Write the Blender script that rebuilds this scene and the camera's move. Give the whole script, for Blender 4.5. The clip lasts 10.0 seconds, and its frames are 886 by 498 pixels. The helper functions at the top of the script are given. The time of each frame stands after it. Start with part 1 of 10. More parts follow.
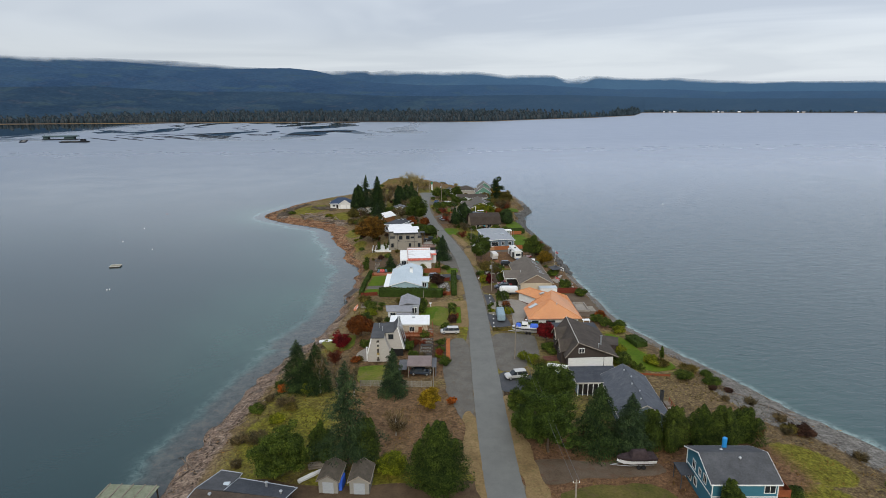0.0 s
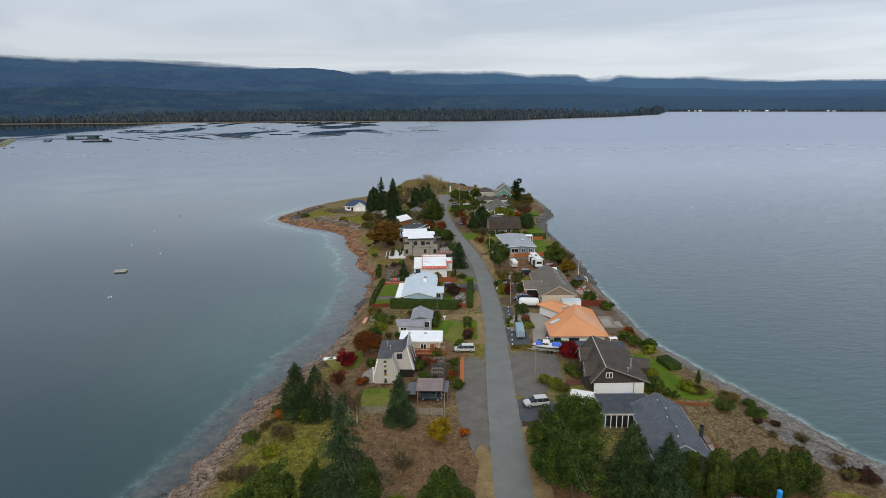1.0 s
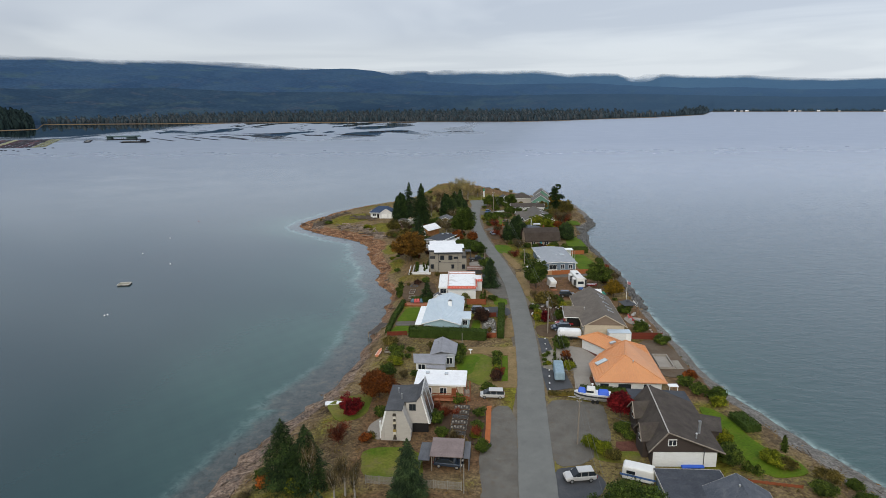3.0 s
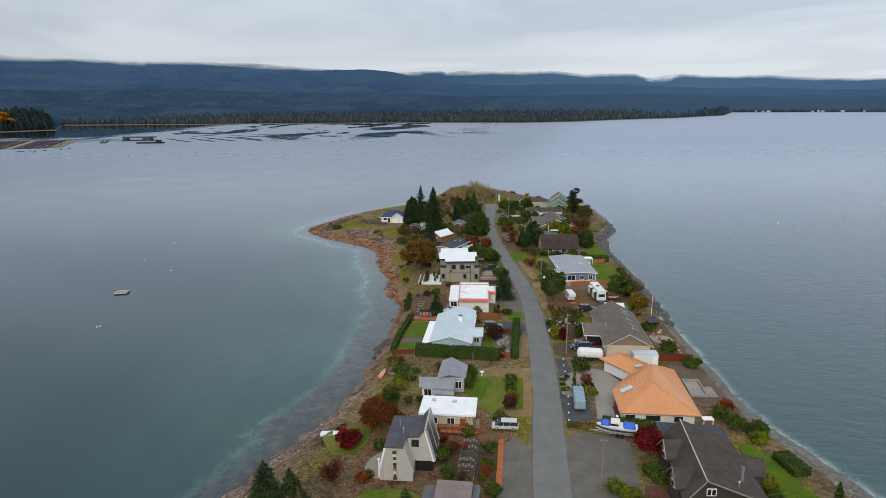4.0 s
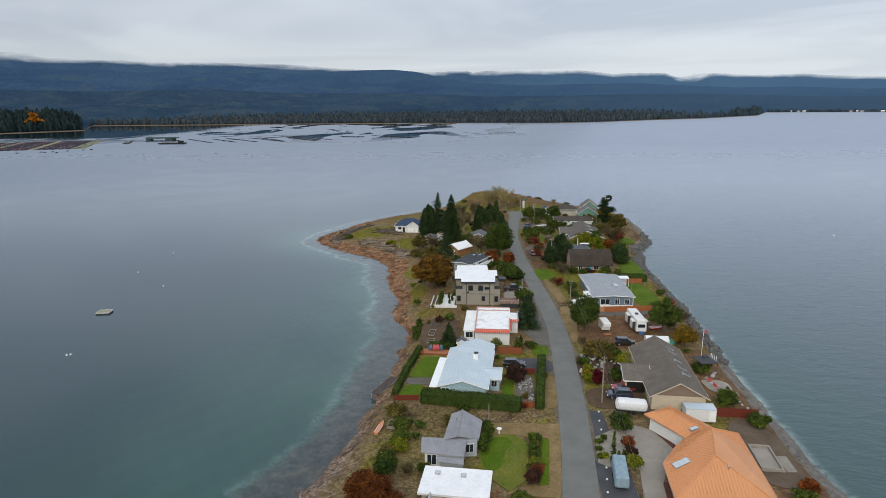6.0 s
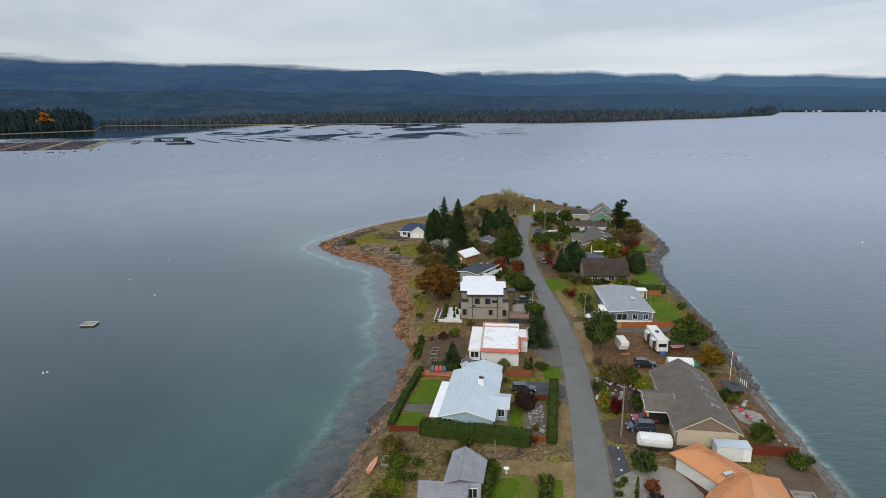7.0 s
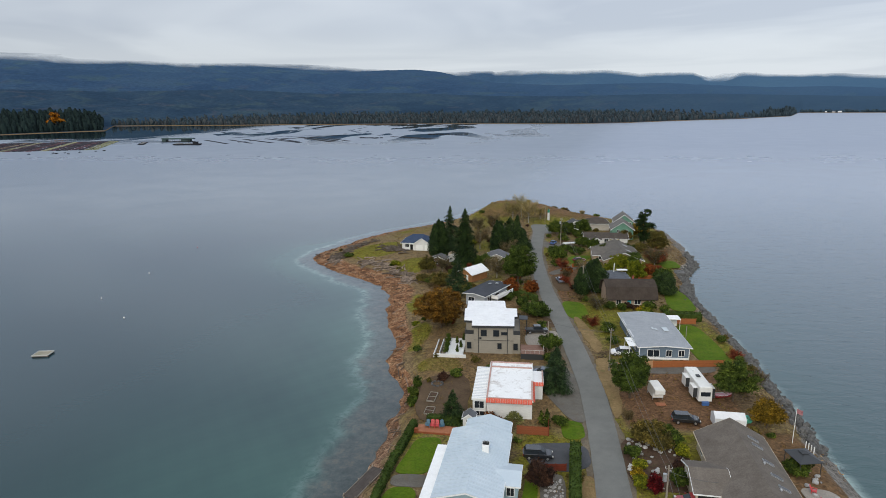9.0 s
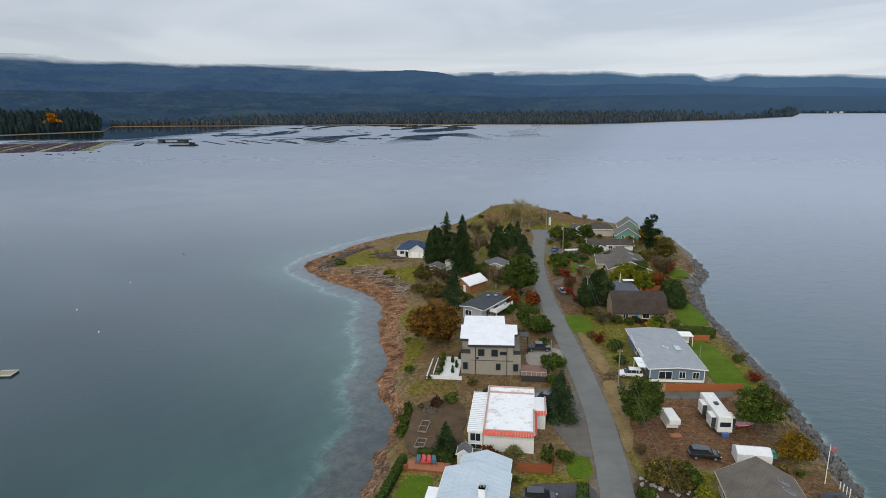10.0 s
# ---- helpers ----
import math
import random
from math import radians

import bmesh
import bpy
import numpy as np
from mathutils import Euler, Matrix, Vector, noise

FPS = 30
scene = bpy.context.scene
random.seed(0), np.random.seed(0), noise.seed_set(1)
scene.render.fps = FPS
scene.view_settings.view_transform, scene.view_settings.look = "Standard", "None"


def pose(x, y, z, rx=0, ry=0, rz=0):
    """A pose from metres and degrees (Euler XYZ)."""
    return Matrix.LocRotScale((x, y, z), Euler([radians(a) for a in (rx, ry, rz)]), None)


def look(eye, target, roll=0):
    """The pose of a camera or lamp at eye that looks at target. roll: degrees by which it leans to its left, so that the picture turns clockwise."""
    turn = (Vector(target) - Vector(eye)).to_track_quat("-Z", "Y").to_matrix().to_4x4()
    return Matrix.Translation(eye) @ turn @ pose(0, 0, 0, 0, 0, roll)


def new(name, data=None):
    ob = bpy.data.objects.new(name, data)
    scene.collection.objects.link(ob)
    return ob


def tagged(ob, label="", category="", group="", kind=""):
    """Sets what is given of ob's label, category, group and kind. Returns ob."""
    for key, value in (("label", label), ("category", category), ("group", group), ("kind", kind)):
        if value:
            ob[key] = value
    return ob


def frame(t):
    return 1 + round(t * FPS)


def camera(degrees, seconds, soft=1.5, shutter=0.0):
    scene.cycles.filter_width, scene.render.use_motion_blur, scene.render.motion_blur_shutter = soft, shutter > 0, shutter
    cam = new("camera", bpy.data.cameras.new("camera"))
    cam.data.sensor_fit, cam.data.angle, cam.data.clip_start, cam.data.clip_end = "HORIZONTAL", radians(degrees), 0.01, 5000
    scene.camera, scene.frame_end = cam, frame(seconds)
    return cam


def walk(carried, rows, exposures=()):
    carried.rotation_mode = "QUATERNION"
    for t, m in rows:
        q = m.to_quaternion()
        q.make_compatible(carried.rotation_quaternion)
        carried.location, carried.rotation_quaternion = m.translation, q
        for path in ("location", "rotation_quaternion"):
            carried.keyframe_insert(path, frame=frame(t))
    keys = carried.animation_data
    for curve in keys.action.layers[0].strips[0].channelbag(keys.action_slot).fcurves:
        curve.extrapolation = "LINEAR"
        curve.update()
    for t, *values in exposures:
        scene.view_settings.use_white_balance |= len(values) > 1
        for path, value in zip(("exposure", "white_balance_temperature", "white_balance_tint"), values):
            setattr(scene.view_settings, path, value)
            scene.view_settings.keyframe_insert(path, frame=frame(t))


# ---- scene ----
cam = camera(72.1, 10.0, soft=0.8)
PATH = [
    (0, (0.756, -0.005, 55.131), (0.9488, 1.9282, 54.6564), -0.16),
    (0.5, (2.074, 5.710, 55.055), (2.2331, 7.6459, 54.5787), -0.22),
    (1, (3.220, 11.340, 54.956), (3.3456, 13.2779, 54.4799), -0.27),
    (1.5, (4.229, 16.912, 54.845), (4.3226, 18.8521, 54.3692), -0.31),
    (2, (5.129, 22.450, 54.729), (5.1922, 24.3917, 54.2536), -0.34),
    (2.5, (5.941, 27.973, 54.614), (5.9755, 29.9152, 54.1388), -0.37),
    (3.25, (7.026, 36.257, 54.451), (7.0201, 38.1997, 53.9772), -0.41),
    (4, (7.976, 44.566, 54.308), (7.9324, 46.5092, 53.8358), -0.45),
    (4.5, (8.539, 50.127, 54.227), (8.4728, 52.0695, 53.7547), -0.48),
    (5, (9.046, 55.705, 54.156), (8.9592, 57.6463, 53.6845), -0.51),
    (5.5, (9.497, 61.296, 54.095), (9.3900, 63.2365, 53.6243), -0.53),
    (6.25, (10.061, 69.695, 54.021), (9.9279, 71.6342, 53.5502), -0.56),
    (7, (10.490, 78.084, 53.961), (10.3334, 80.0213, 53.4907), -0.57),
    (7.5, (10.703, 83.653, 53.926), (10.5328, 85.5893, 53.4559), -0.58),
    (8, (10.864, 89.189, 53.893), (10.6821, 91.1243, 53.4230), -0.57),
    (8.5, (10.982, 94.678, 53.860), (10.7915, 96.6132, 53.3903), -0.57),
    (9, (11.073, 100.108, 53.826), (10.8768, 102.0423, 53.3565), -0.56),
    (9.5, (11.159, 105.463, 53.789), (10.9599, 107.3976, 53.3209), -0.55),
    (10, (11.267, 110.731, 53.751), (11.0702, 112.6653, 53.2834), -0.55),
]
walk(cam, [(t, look(eye, target, roll)) for t, eye, target, roll in PATH])

# ---- light: an overcast day, bright cloud overhead ----
SUN_ELEV, SUN_TURN = 33.0, 190.0
world = bpy.data.worlds.new("overcast_sky")
scene.world = world
world.use_nodes = True
wn, wl = world.node_tree.nodes, world.node_tree.links
wn.clear()


def wnode(kind, **values):
    n = wn.new(kind)
    for k, v in values.items():
        n.inputs[k].default_value = v
    return n


w_out = wn.new("ShaderNodeOutputWorld")
w_bg = wn.new("ShaderNodeBackground")
w_sky = wn.new("ShaderNodeTexSky")
w_sky.sky_type, w_sky.sun_disc = "NISHITA", False
w_sky.sun_elevation, w_sky.sun_rotation = radians(SUN_ELEV), radians(SUN_TURN)
w_co = wn.new("ShaderNodeTexCoord")
w_sep = wn.new("ShaderNodeSeparateXYZ")
wl.new(w_co.outputs["Generated"], w_sep.inputs[0])


def wmath(op, a, b=None):
    n = wn.new("ShaderNodeMath")
    n.operation = op
    for i, v in enumerate((a, b)):
        if v is None:
            continue
        if isinstance(v, (int, float)):
            n.inputs[i].default_value = v
        else:
            wl.new(v, n.inputs[i])
    return n.outputs[0]


up = wmath("MAXIMUM", w_sep.outputs["Z"], 0.0)
lift = wmath("ADD", up, 0.06)
cx = wmath("DIVIDE", w_sep.outputs["X"], lift)
cy = wmath("DIVIDE", w_sep.outputs["Y"], lift)
w_comb = wn.new("ShaderNodeCombineXYZ")
wl.new(wmath("MULTIPLY", wmath("ADD", cx, wmath("MULTIPLY", cy, 0.30)), 0.50), w_comb.inputs[0])
wl.new(wmath("MULTIPLY", cy, 0.50), w_comb.inputs[1])
w_noise = wnode("ShaderNodeTexNoise", Scale=0.62, Detail=4.0, Roughness=0.5, Distortion=0.7)
wl.new(w_comb.outputs[0], w_noise.inputs["Vector"])
w_ramp = wn.new("ShaderNodeValToRGB")
w_ramp.color_ramp.elements[0].position, w_ramp.color_ramp.elements[0].color = 0.41, (0.522, 0.58, 0.68, 1)
w_ramp.color_ramp.elements[1].position, w_ramp.color_ramp.elements[1].color = 0.59, (0.685, 0.742, 0.825, 1)
wl.new(w_noise.outputs["Fac"], w_ramp.inputs[0])
# brighter towards the zenith, as an overcast sky is
w_low = wn.new("ShaderNodeMapRange")
w_low.interpolation_type = "SMOOTHSTEP"
for key, v in (("From Min", 0.062), ("From Max", 0.115), ("To Min", 0.5), ("To Max", 0.0)):
    w_low.inputs[key].default_value = v
wl.new(up, w_low.inputs["Value"])
w_band = wn.new("ShaderNodeMix")
w_band.data_type = "RGBA"
wl.new(w_low.outputs[0], w_band.inputs["Factor"])
wl.new(w_ramp.outputs[0], w_band.inputs["A"])
w_band.inputs["B"].default_value = (0.69, 0.735, 0.785, 1)
w_rise = wn.new("ShaderNodeMapRange")
w_rise.interpolation_type = "SMOOTHSTEP"
for key, v in (("From Min", 0.15), ("From Max", 0.40), ("To Min", 1.04), ("To Max", 1.36)):
    w_rise.inputs[key].default_value = v
wl.new(up, w_rise.inputs["Value"])
w_gain = wmath("ADD", wmath("MULTIPLY", wmath("MAXIMUM", wmath("SUBTRACT", up, 0.40), 0.0), 0.35), w_rise.outputs[0])
# the cloud is thicker towards the west
w_gain = wmath("MULTIPLY", w_gain, wmath("ADD", wmath("MULTIPLY", w_sep.outputs["X"], 0.13), 0.965))
w_mul = wn.new("ShaderNodeMix")
w_mul.data_type, w_mul.blend_type = "RGBA", "MULTIPLY"
w_mul.inputs["Factor"].default_value = 1.0
wl.new(w_band.outputs["Result"], w_mul.inputs["A"])
# greyer low down, bluer higher up
w_tint = wn.new("ShaderNodeMapRange")
for key, v in (("From Min", 0.10), ("From Max", 0.32)):
    w_tint.inputs[key].default_value = v
wl.new(up, w_tint.inputs["Value"])
w_grey = wn.new("ShaderNodeCombineColor")
for i, (a_, b_) in enumerate(((1.0, 0.99), (1.0, 1.0), (0.985, 1.02))):
    wl.new(wmath("MULTIPLY", w_gain, wmath("ADD", wmath("MULTIPLY", w_tint.outputs[0], b_ - a_), a_)), w_grey.inputs[i])
wl.new(w_grey.outputs[0], w_mul.inputs["B"])
w_dim = wn.new("ShaderNodeMix")
w_dim.data_type, w_dim.blend_type = "RGBA", "MULTIPLY"
w_dim.inputs["Factor"].default_value = 1.0
wl.new(w_sky.outputs[0], w_dim.inputs["A"])
w_dim.inputs["B"].default_value = (0.1, 0.1, 0.1, 1)
w_mix = wn.new("ShaderNodeMix")
w_mix.data_type = "RGBA"
w_mix.inputs["Factor"].default_value = 0.93
wl.new(w_dim.outputs["Result"], w_mix.inputs["A"])
wl.new(w_mul.outputs["Result"], w_mix.inputs["B"])
wl.new(w_mix.outputs["Result"], w_bg.inputs["Color"])
w_bg.inputs["Strength"].default_value = 1.0
wl.new(w_bg.outputs[0], w_out.inputs["Surface"])

sun_data = bpy.data.lights.new("sun", "SUN")
sun_data.energy, sun_data.angle, sun_data.color = 1.75, radians(28), (1.0, 0.935, 0.80)
sun = new("sun", sun_data)
sun.matrix_world = pose(0, 0, 200, 90 - SUN_ELEV, 0, 180 - SUN_TURN)


# ---- materials ----
MATS = {}


def nodes_of(m):
    m.use_nodes = True
    return m.node_tree.nodes, m.node_tree.links, m.node_tree.nodes["Principled BSDF"]


def noise_node(nt, ln, scale, detail=4.0, rough=0.6, vec=None, distort=0.0):
    n = nt.new("ShaderNodeTexNoise")
    n.inputs["Scale"].default_value, n.inputs["Detail"].default_value = scale, detail
    n.inputs["Roughness"].default_value, n.inputs["Distortion"].default_value = rough, distort
    if vec is not None:
        ln.new(vec, n.inputs["Vector"])
    return n.outputs["Fac"]


def ramp_node(nt, ln, fac, stops):
    r = nt.new("ShaderNodeValToRGB")
    e = r.color_ramp.elements
    while len(e) < len(stops):
        e.new(0.5)
    for s, (p, c) in zip(e, stops):
        s.position, s.color = p, (*c, 1)
    ln.new(fac, r.inputs[0])
    return r.outputs[0]


def mix_node(nt, ln, fac, a, b, blend="MIX"):
    n = nt.new("ShaderNodeMix")
    n.data_type, n.blend_type = "RGBA", blend
    for key, v in (("Factor", fac), ("A", a), ("B", b)):
        if isinstance(v, (int, float)):
            n.inputs[key].default_value = v
        elif isinstance(v, tuple):
            n.inputs[key].default_value = (*v, 1)
        else:
            ln.new(v, n.inputs[key])
    return n.outputs["Result"]


def bump_node(nt, ln, height, strength, distance, bsdf):
    b = nt.new("ShaderNodeBump")
    b.inputs["Strength"].default_value, b.inputs["Distance"].default_value = strength, distance
    ln.new(height, b.inputs["Height"])
    ln.new(b.outputs[0], bsdf.inputs["Normal"])


def surface(name, a, b, scale=0.6, rough=0.8, bump=0.3, metal=0.0, stain=None, amount=0.4, fine=9.0, distance=0.03, vary=0.0, stretch=None, grit=0.3):
    """A painted, stony or earthy surface: two colours in large patches, fine grain and an optional stain."""
    if name in MATS:
        return MATS[name]
    m = bpy.data.materials.new(name)
    nt, ln, bsdf = nodes_of(m)
    tc = nt.new("ShaderNodeTexCoord")
    vec = tc.outputs["Object"]
    if stretch:
        mp = nt.new("ShaderNodeMapping")
        mp.inputs["Scale"].default_value = stretch
        ln.new(vec, mp.inputs[0])
        vec = mp.outputs[0]
    big = noise_node(nt, ln, scale, 5, 0.65, vec)
    small = noise_node(nt, ln, fine, 3, 0.7, vec)
    col = ramp_node(nt, ln, big, ((0.3, a), (0.7, b)))
    grain = ramp_node(nt, ln, small, ((0.25, (1.04 - 1.3 * grit,) * 3), (0.75, (1.04 + 0.55 * grit,) * 3)))
    col = mix_node(nt, ln, 1.0, col, grain, "MULTIPLY")
    if stain:
        spots = ramp_node(nt, ln, noise_node(nt, ln, scale * 2.3, 6, 0.7, vec, 0.6), ((0.52, (0, 0, 0)), (0.72, (amount, amount, amount))))
        col = mix_node(nt, ln, spots, col, stain)
    if vary:
        info = nt.new("ShaderNodeObjectInfo")
        tone = ramp_node(nt, ln, info.outputs["Random"], ((0.0, (1 - vary,) * 3), (1.0, (1 + vary,) * 3)))
        col = mix_node(nt, ln, 1.0, col, tone, "MULTIPLY")
    ln.new(col, bsdf.inputs["Base Color"])
    bsdf.inputs["Roughness"].default_value, bsdf.inputs["Metallic"].default_value = rough, metal
    if rough >= 0.8:
        bsdf.inputs["Specular IOR Level"].default_value = 0.15
    if bump:
        bump_node(nt, ln, small, bump, distance, bsdf)
    MATS[name] = m
    return m


def plain(name, c, rough=0.5, metal=0.0, coat=0.0):
    """Small, evenly coloured things: car paint, plastic, rubber."""
    if name in MATS:
        return MATS[name]
    m = surface(name, tuple(v * 0.93 for v in c), tuple(min(1, v * 1.05) for v in c), 1.5, rough, 0.0, metal, grit=0.06)
    m.node_tree.nodes["Principled BSDF"].inputs["Coat Weight"].default_value = coat
    return m


def leaf_mat(name, a, b, c, rough=0.75, warm=True):
    """Foliage: each leaf cluster takes its own tone, and each plant its own shift."""
    m = bpy.data.materials.new(name)
    nt, ln, bsdf = nodes_of(m)
    geo = nt.new("ShaderNodeNewGeometry")
    col = ramp_node(nt, ln, geo.outputs["Random Per Island"], ((0.0, tuple(0.4 * v + 0.1 * w for v, w in zip(a, b))), (0.55, tuple(0.86 * w for w in b)), (1.0, tuple(0.45 * v + 0.52 * w for v, w in zip(b, c)))))
    tc = nt.new("ShaderNodeTexCoord")
    patch_n = ramp_node(nt, ln, noise_node(nt, ln, 0.55, 3, 0.6, tc.outputs["Object"]), ((0.34, (0.36, 0.38, 0.30)), (0.66, (1.34, 1.2, 0.66))) if warm else ((0.36, (0.8, 0.8, 0.8)), (0.64, (1.15, 1.15, 1.15))))
    col = mix_node(nt, ln, 1.0, col, patch_n, "MULTIPLY")
    info = nt.new("ShaderNodeObjectInfo")
    tone = ramp_node(nt, ln, info.outputs["Random"], ((0.0, (0.8, 0.85, 0.8)), (1.0, (1.2, 1.12, 1.1))))
    col = mix_node(nt, ln, 1.0, col, tone, "MULTIPLY")
    ln.new(col, bsdf.inputs["Base Color"])
    bsdf.inputs["Roughness"].default_value = rough
    bsdf.inputs["Specular IOR Level"].default_value = 0.1
    MATS[name] = m
    return m


M_ASPHALT = surface("worn_asphalt", (0.140, 0.141, 0.130), (0.174, 0.174, 0.159), 0.25, 0.9, 0.25, stain=(0.096, 0.092, 0.088), amount=0.25, fine=14, distance=0.01, grit=0.15)
M_DARKTAR = surface("dark_asphalt", (0.055, 0.058, 0.064), (0.085, 0.087, 0.092), 0.3, 0.85, 0.2, stain=(0.14, 0.13, 0.12), amount=0.3, fine=14, distance=0.01)
M_GRAVEL = surface("grey_gravel", (0.108, 0.098, 0.083), (0.158, 0.146, 0.126), 0.35, 0.95, 0.6, stain=(0.1125, 0.07875, 0.045), amount=0.5, fine=7, distance=0.03)
M_CONCRETE = surface("pale_concrete", (0.255, 0.228, 0.194), (0.33, 0.296, 0.254), 0.3, 0.9, 0.2, stain=(0.176, 0.16, 0.14), amount=0.5, fine=10, distance=0.01)
M_PEBBLE = surface("pale_pebbles", (0.20, 0.18, 0.145), (0.33, 0.30, 0.25), 0.6, 0.95, 0.5, stain=(0.12, 0.105, 0.085), amount=0.4, fine=9.0)
M_REDMULCH = surface("red_bark_mulch", (0.085, 0.034, 0.024), (0.15, 0.065, 0.045), 0.8, 0.95, 0.5, fine=7.0)
M_LAWN = surface("green_lawn", (0.050, 0.098, 0.004), (0.098, 0.150, 0.006), 0.22, 0.9, 0.6, stain=(0.136, 0.12, 0.024), amount=0.45, fine=2.6, distance=0.12)
M_MOSSLAWN = surface("thin_lawn", (0.066, 0.115, 0.006), (0.19, 0.165, 0.034), 0.16, 0.9, 0.6, stain=(0.165, 0.12, 0.06375), amount=0.8, fine=2.6, distance=0.12)
M_MOSS = surface("mossy_rough_grass", (0.062, 0.066, 0.014), (0.135, 0.108, 0.032), 0.22, 0.95, 0.7, stain=(0.105, 0.068, 0.036), amount=0.9, fine=2.4, distance=0.12)
M_DRYGRASS = surface("dry_grass", (0.16, 0.108, 0.048), (0.27, 0.185, 0.088), 0.3, 0.95, 0.6, stain=(0.096, 0.104, 0.032), amount=0.6, fine=2.6, distance=0.12)
M_LITTER = surface("fallen_leaf_litter", (0.07, 0.047, 0.028), (0.125, 0.084, 0.050), 0.4, 0.95, 0.6, stain=(0.0558, 0.031, 0.0186), amount=0.6, fine=6, distance=0.04)
M_MULCH = surface("dark_garden_soil", (0.05, 0.032, 0.022), (0.10, 0.06, 0.04), 0.8, 0.95, 0.6, stain=(0.06, 0.09, 0.025), amount=0.5, fine=6)
M_TRIM = surface("white_trim", (0.70, 0.70, 0.68), (0.80, 0.80, 0.78), 1.0, 0.6, 0.05, grit=0.06)
M_GLASS = plain("window_glass", (0.02, 0.025, 0.03), 0.06)
M_GLASS.node_tree.nodes["Principled BSDF"].inputs["Specular IOR Level"].default_value = 0.3
M_DARK = plain("dark_opening", (0.016, 0.015, 0.015), 0.8)
M_BARK = surface("bark", (0.07, 0.05, 0.036), (0.13, 0.10, 0.075), 2.0, 0.95, 0.6)
M_PALEBARK = surface("pale_bark", (0.22, 0.20, 0.17), (0.34, 0.31, 0.27), 2.0, 0.95, 0.5)
M_WOOD = surface("weathered_wood", (0.20, 0.165, 0.13), (0.31, 0.27, 0.22), 0.9, 0.9, 0.4, stain=(0.11, 0.085, 0.065), vary=0.3)
M_REDWOOD = surface("red_stained_wood", (0.21, 0.062, 0.026), (0.30, 0.095, 0.042), 0.8, 0.8, 0.3, stain=(0.12, 0.04, 0.022), amount=0.5)
M_DECK = surface("orange_deck_boards", (0.30, 0.105, 0.045), (0.38, 0.15, 0.07), 0.8, 0.75, 0.3, stain=(0.2, 0.075, 0.035))
M_ROCK = surface("grey_shore_rock", (0.052, 0.053, 0.053), (0.16, 0.156, 0.148), 0.8, 0.9, 0.5, stain=(0.05, 0.045, 0.035), amount=0.7, fine=4, distance=0.08, vary=0.35)
M_TYRE = plain("black_rubber", (0.02, 0.02, 0.02), 0.85)
M_RIM = plain("alloy_rim", (0.5, 0.5, 0.5), 0.35, 0.8)
M_LAMP = plain("lamp_lens", (0.6, 0.58, 0.55), 0.15)
M_TAIL = plain("red_lamp_lens", (0.35, 0.02, 0.02), 0.2)
M_GALV = surface("galvanised_metal", (0.35, 0.36, 0.37), (0.48, 0.49, 0.5), 1.0, 0.45, 0.1, 0.6)

L_FIR = leaf_mat("fir_needles", (0.01, 0.022, 0.013), (0.0275, 0.0575, 0.0275), (0.0719, 0.112, 0.046))
L_SPRUCE = leaf_mat("spruce_needles", (0.014, 0.03, 0.022), (0.0336, 0.066, 0.0432), (0.0759, 0.124, 0.0759))
L_PINE = leaf_mat("pine_needles", (0.013, 0.028, 0.009), (0.045, 0.076, 0.019), (0.12, 0.155, 0.038))
L_ROUND = leaf_mat("evergreen_leaves", (0.02, 0.04, 0.012), (0.062, 0.105, 0.030), (0.16, 0.22, 0.058))
L_BUSH = leaf_mat("shrub_leaves", (0.022, 0.045, 0.012), (0.0676, 0.114, 0.0286), (0.179, 0.224, 0.0523))
L_LIME = leaf_mat("yellow_green_leaves", (0.07, 0.11, 0.012), (0.17, 0.21, 0.022), (0.33, 0.33, 0.04))
L_YELLOW = leaf_mat("yellow_leaves", (0.17, 0.11, 0.012), (0.33, 0.23, 0.022), (0.50, 0.36, 0.03))
L_GOLD = leaf_mat("golden_leaves", (0.09, 0.065, 0.012), (0.20, 0.135, 0.022), (0.32, 0.22, 0.04))
L_RUST = leaf_mat("rust_leaves", (0.085, 0.026, 0.012), (0.19, 0.058, 0.022), (0.30, 0.11, 0.035))
L_AUTUMN = leaf_mat("olive_brown_leaves", (0.075, 0.04, 0.012), (0.17, 0.088, 0.024), (0.30, 0.19, 0.05))
L_CRIMSON = leaf_mat("crimson_leaves", (0.055, 0.005, 0.009), (0.16, 0.010, 0.022), (0.30, 0.025, 0.045))
L_ORANGE = leaf_mat("orange_leaves", (0.25, 0.06, 0.012), (0.42, 0.12, 0.03), (0.52, 0.2, 0.06))
L_PLUM = leaf_mat("plum_leaves", (0.028, 0.016, 0.018), (0.06, 0.032, 0.035), (0.11, 0.065, 0.06))
L_OLIVE = leaf_mat("olive_leaves", (0.06, 0.055, 0.02), (0.13, 0.115, 0.045), (0.24, 0.2, 0.085))
L_TWIG = leaf_mat("bare_twigs", (0.085, 0.068, 0.055), (0.15, 0.125, 0.10), (0.24, 0.205, 0.165))
L_REDTWIG = leaf_mat("reddish_twigs", (0.15, 0.035, 0.03), (0.24, 0.06, 0.05), (0.3, 0.12, 0.09))
L_PALE = leaf_mat("pale_dry_twigs", (0.24, 0.20, 0.13), (0.36, 0.31, 0.21), (0.46, 0.41, 0.3))
L_PAMPAS = leaf_mat("pale_grass_blades", (0.13, 0.17, 0.075), (0.26, 0.29, 0.16), (0.42, 0.43, 0.28))
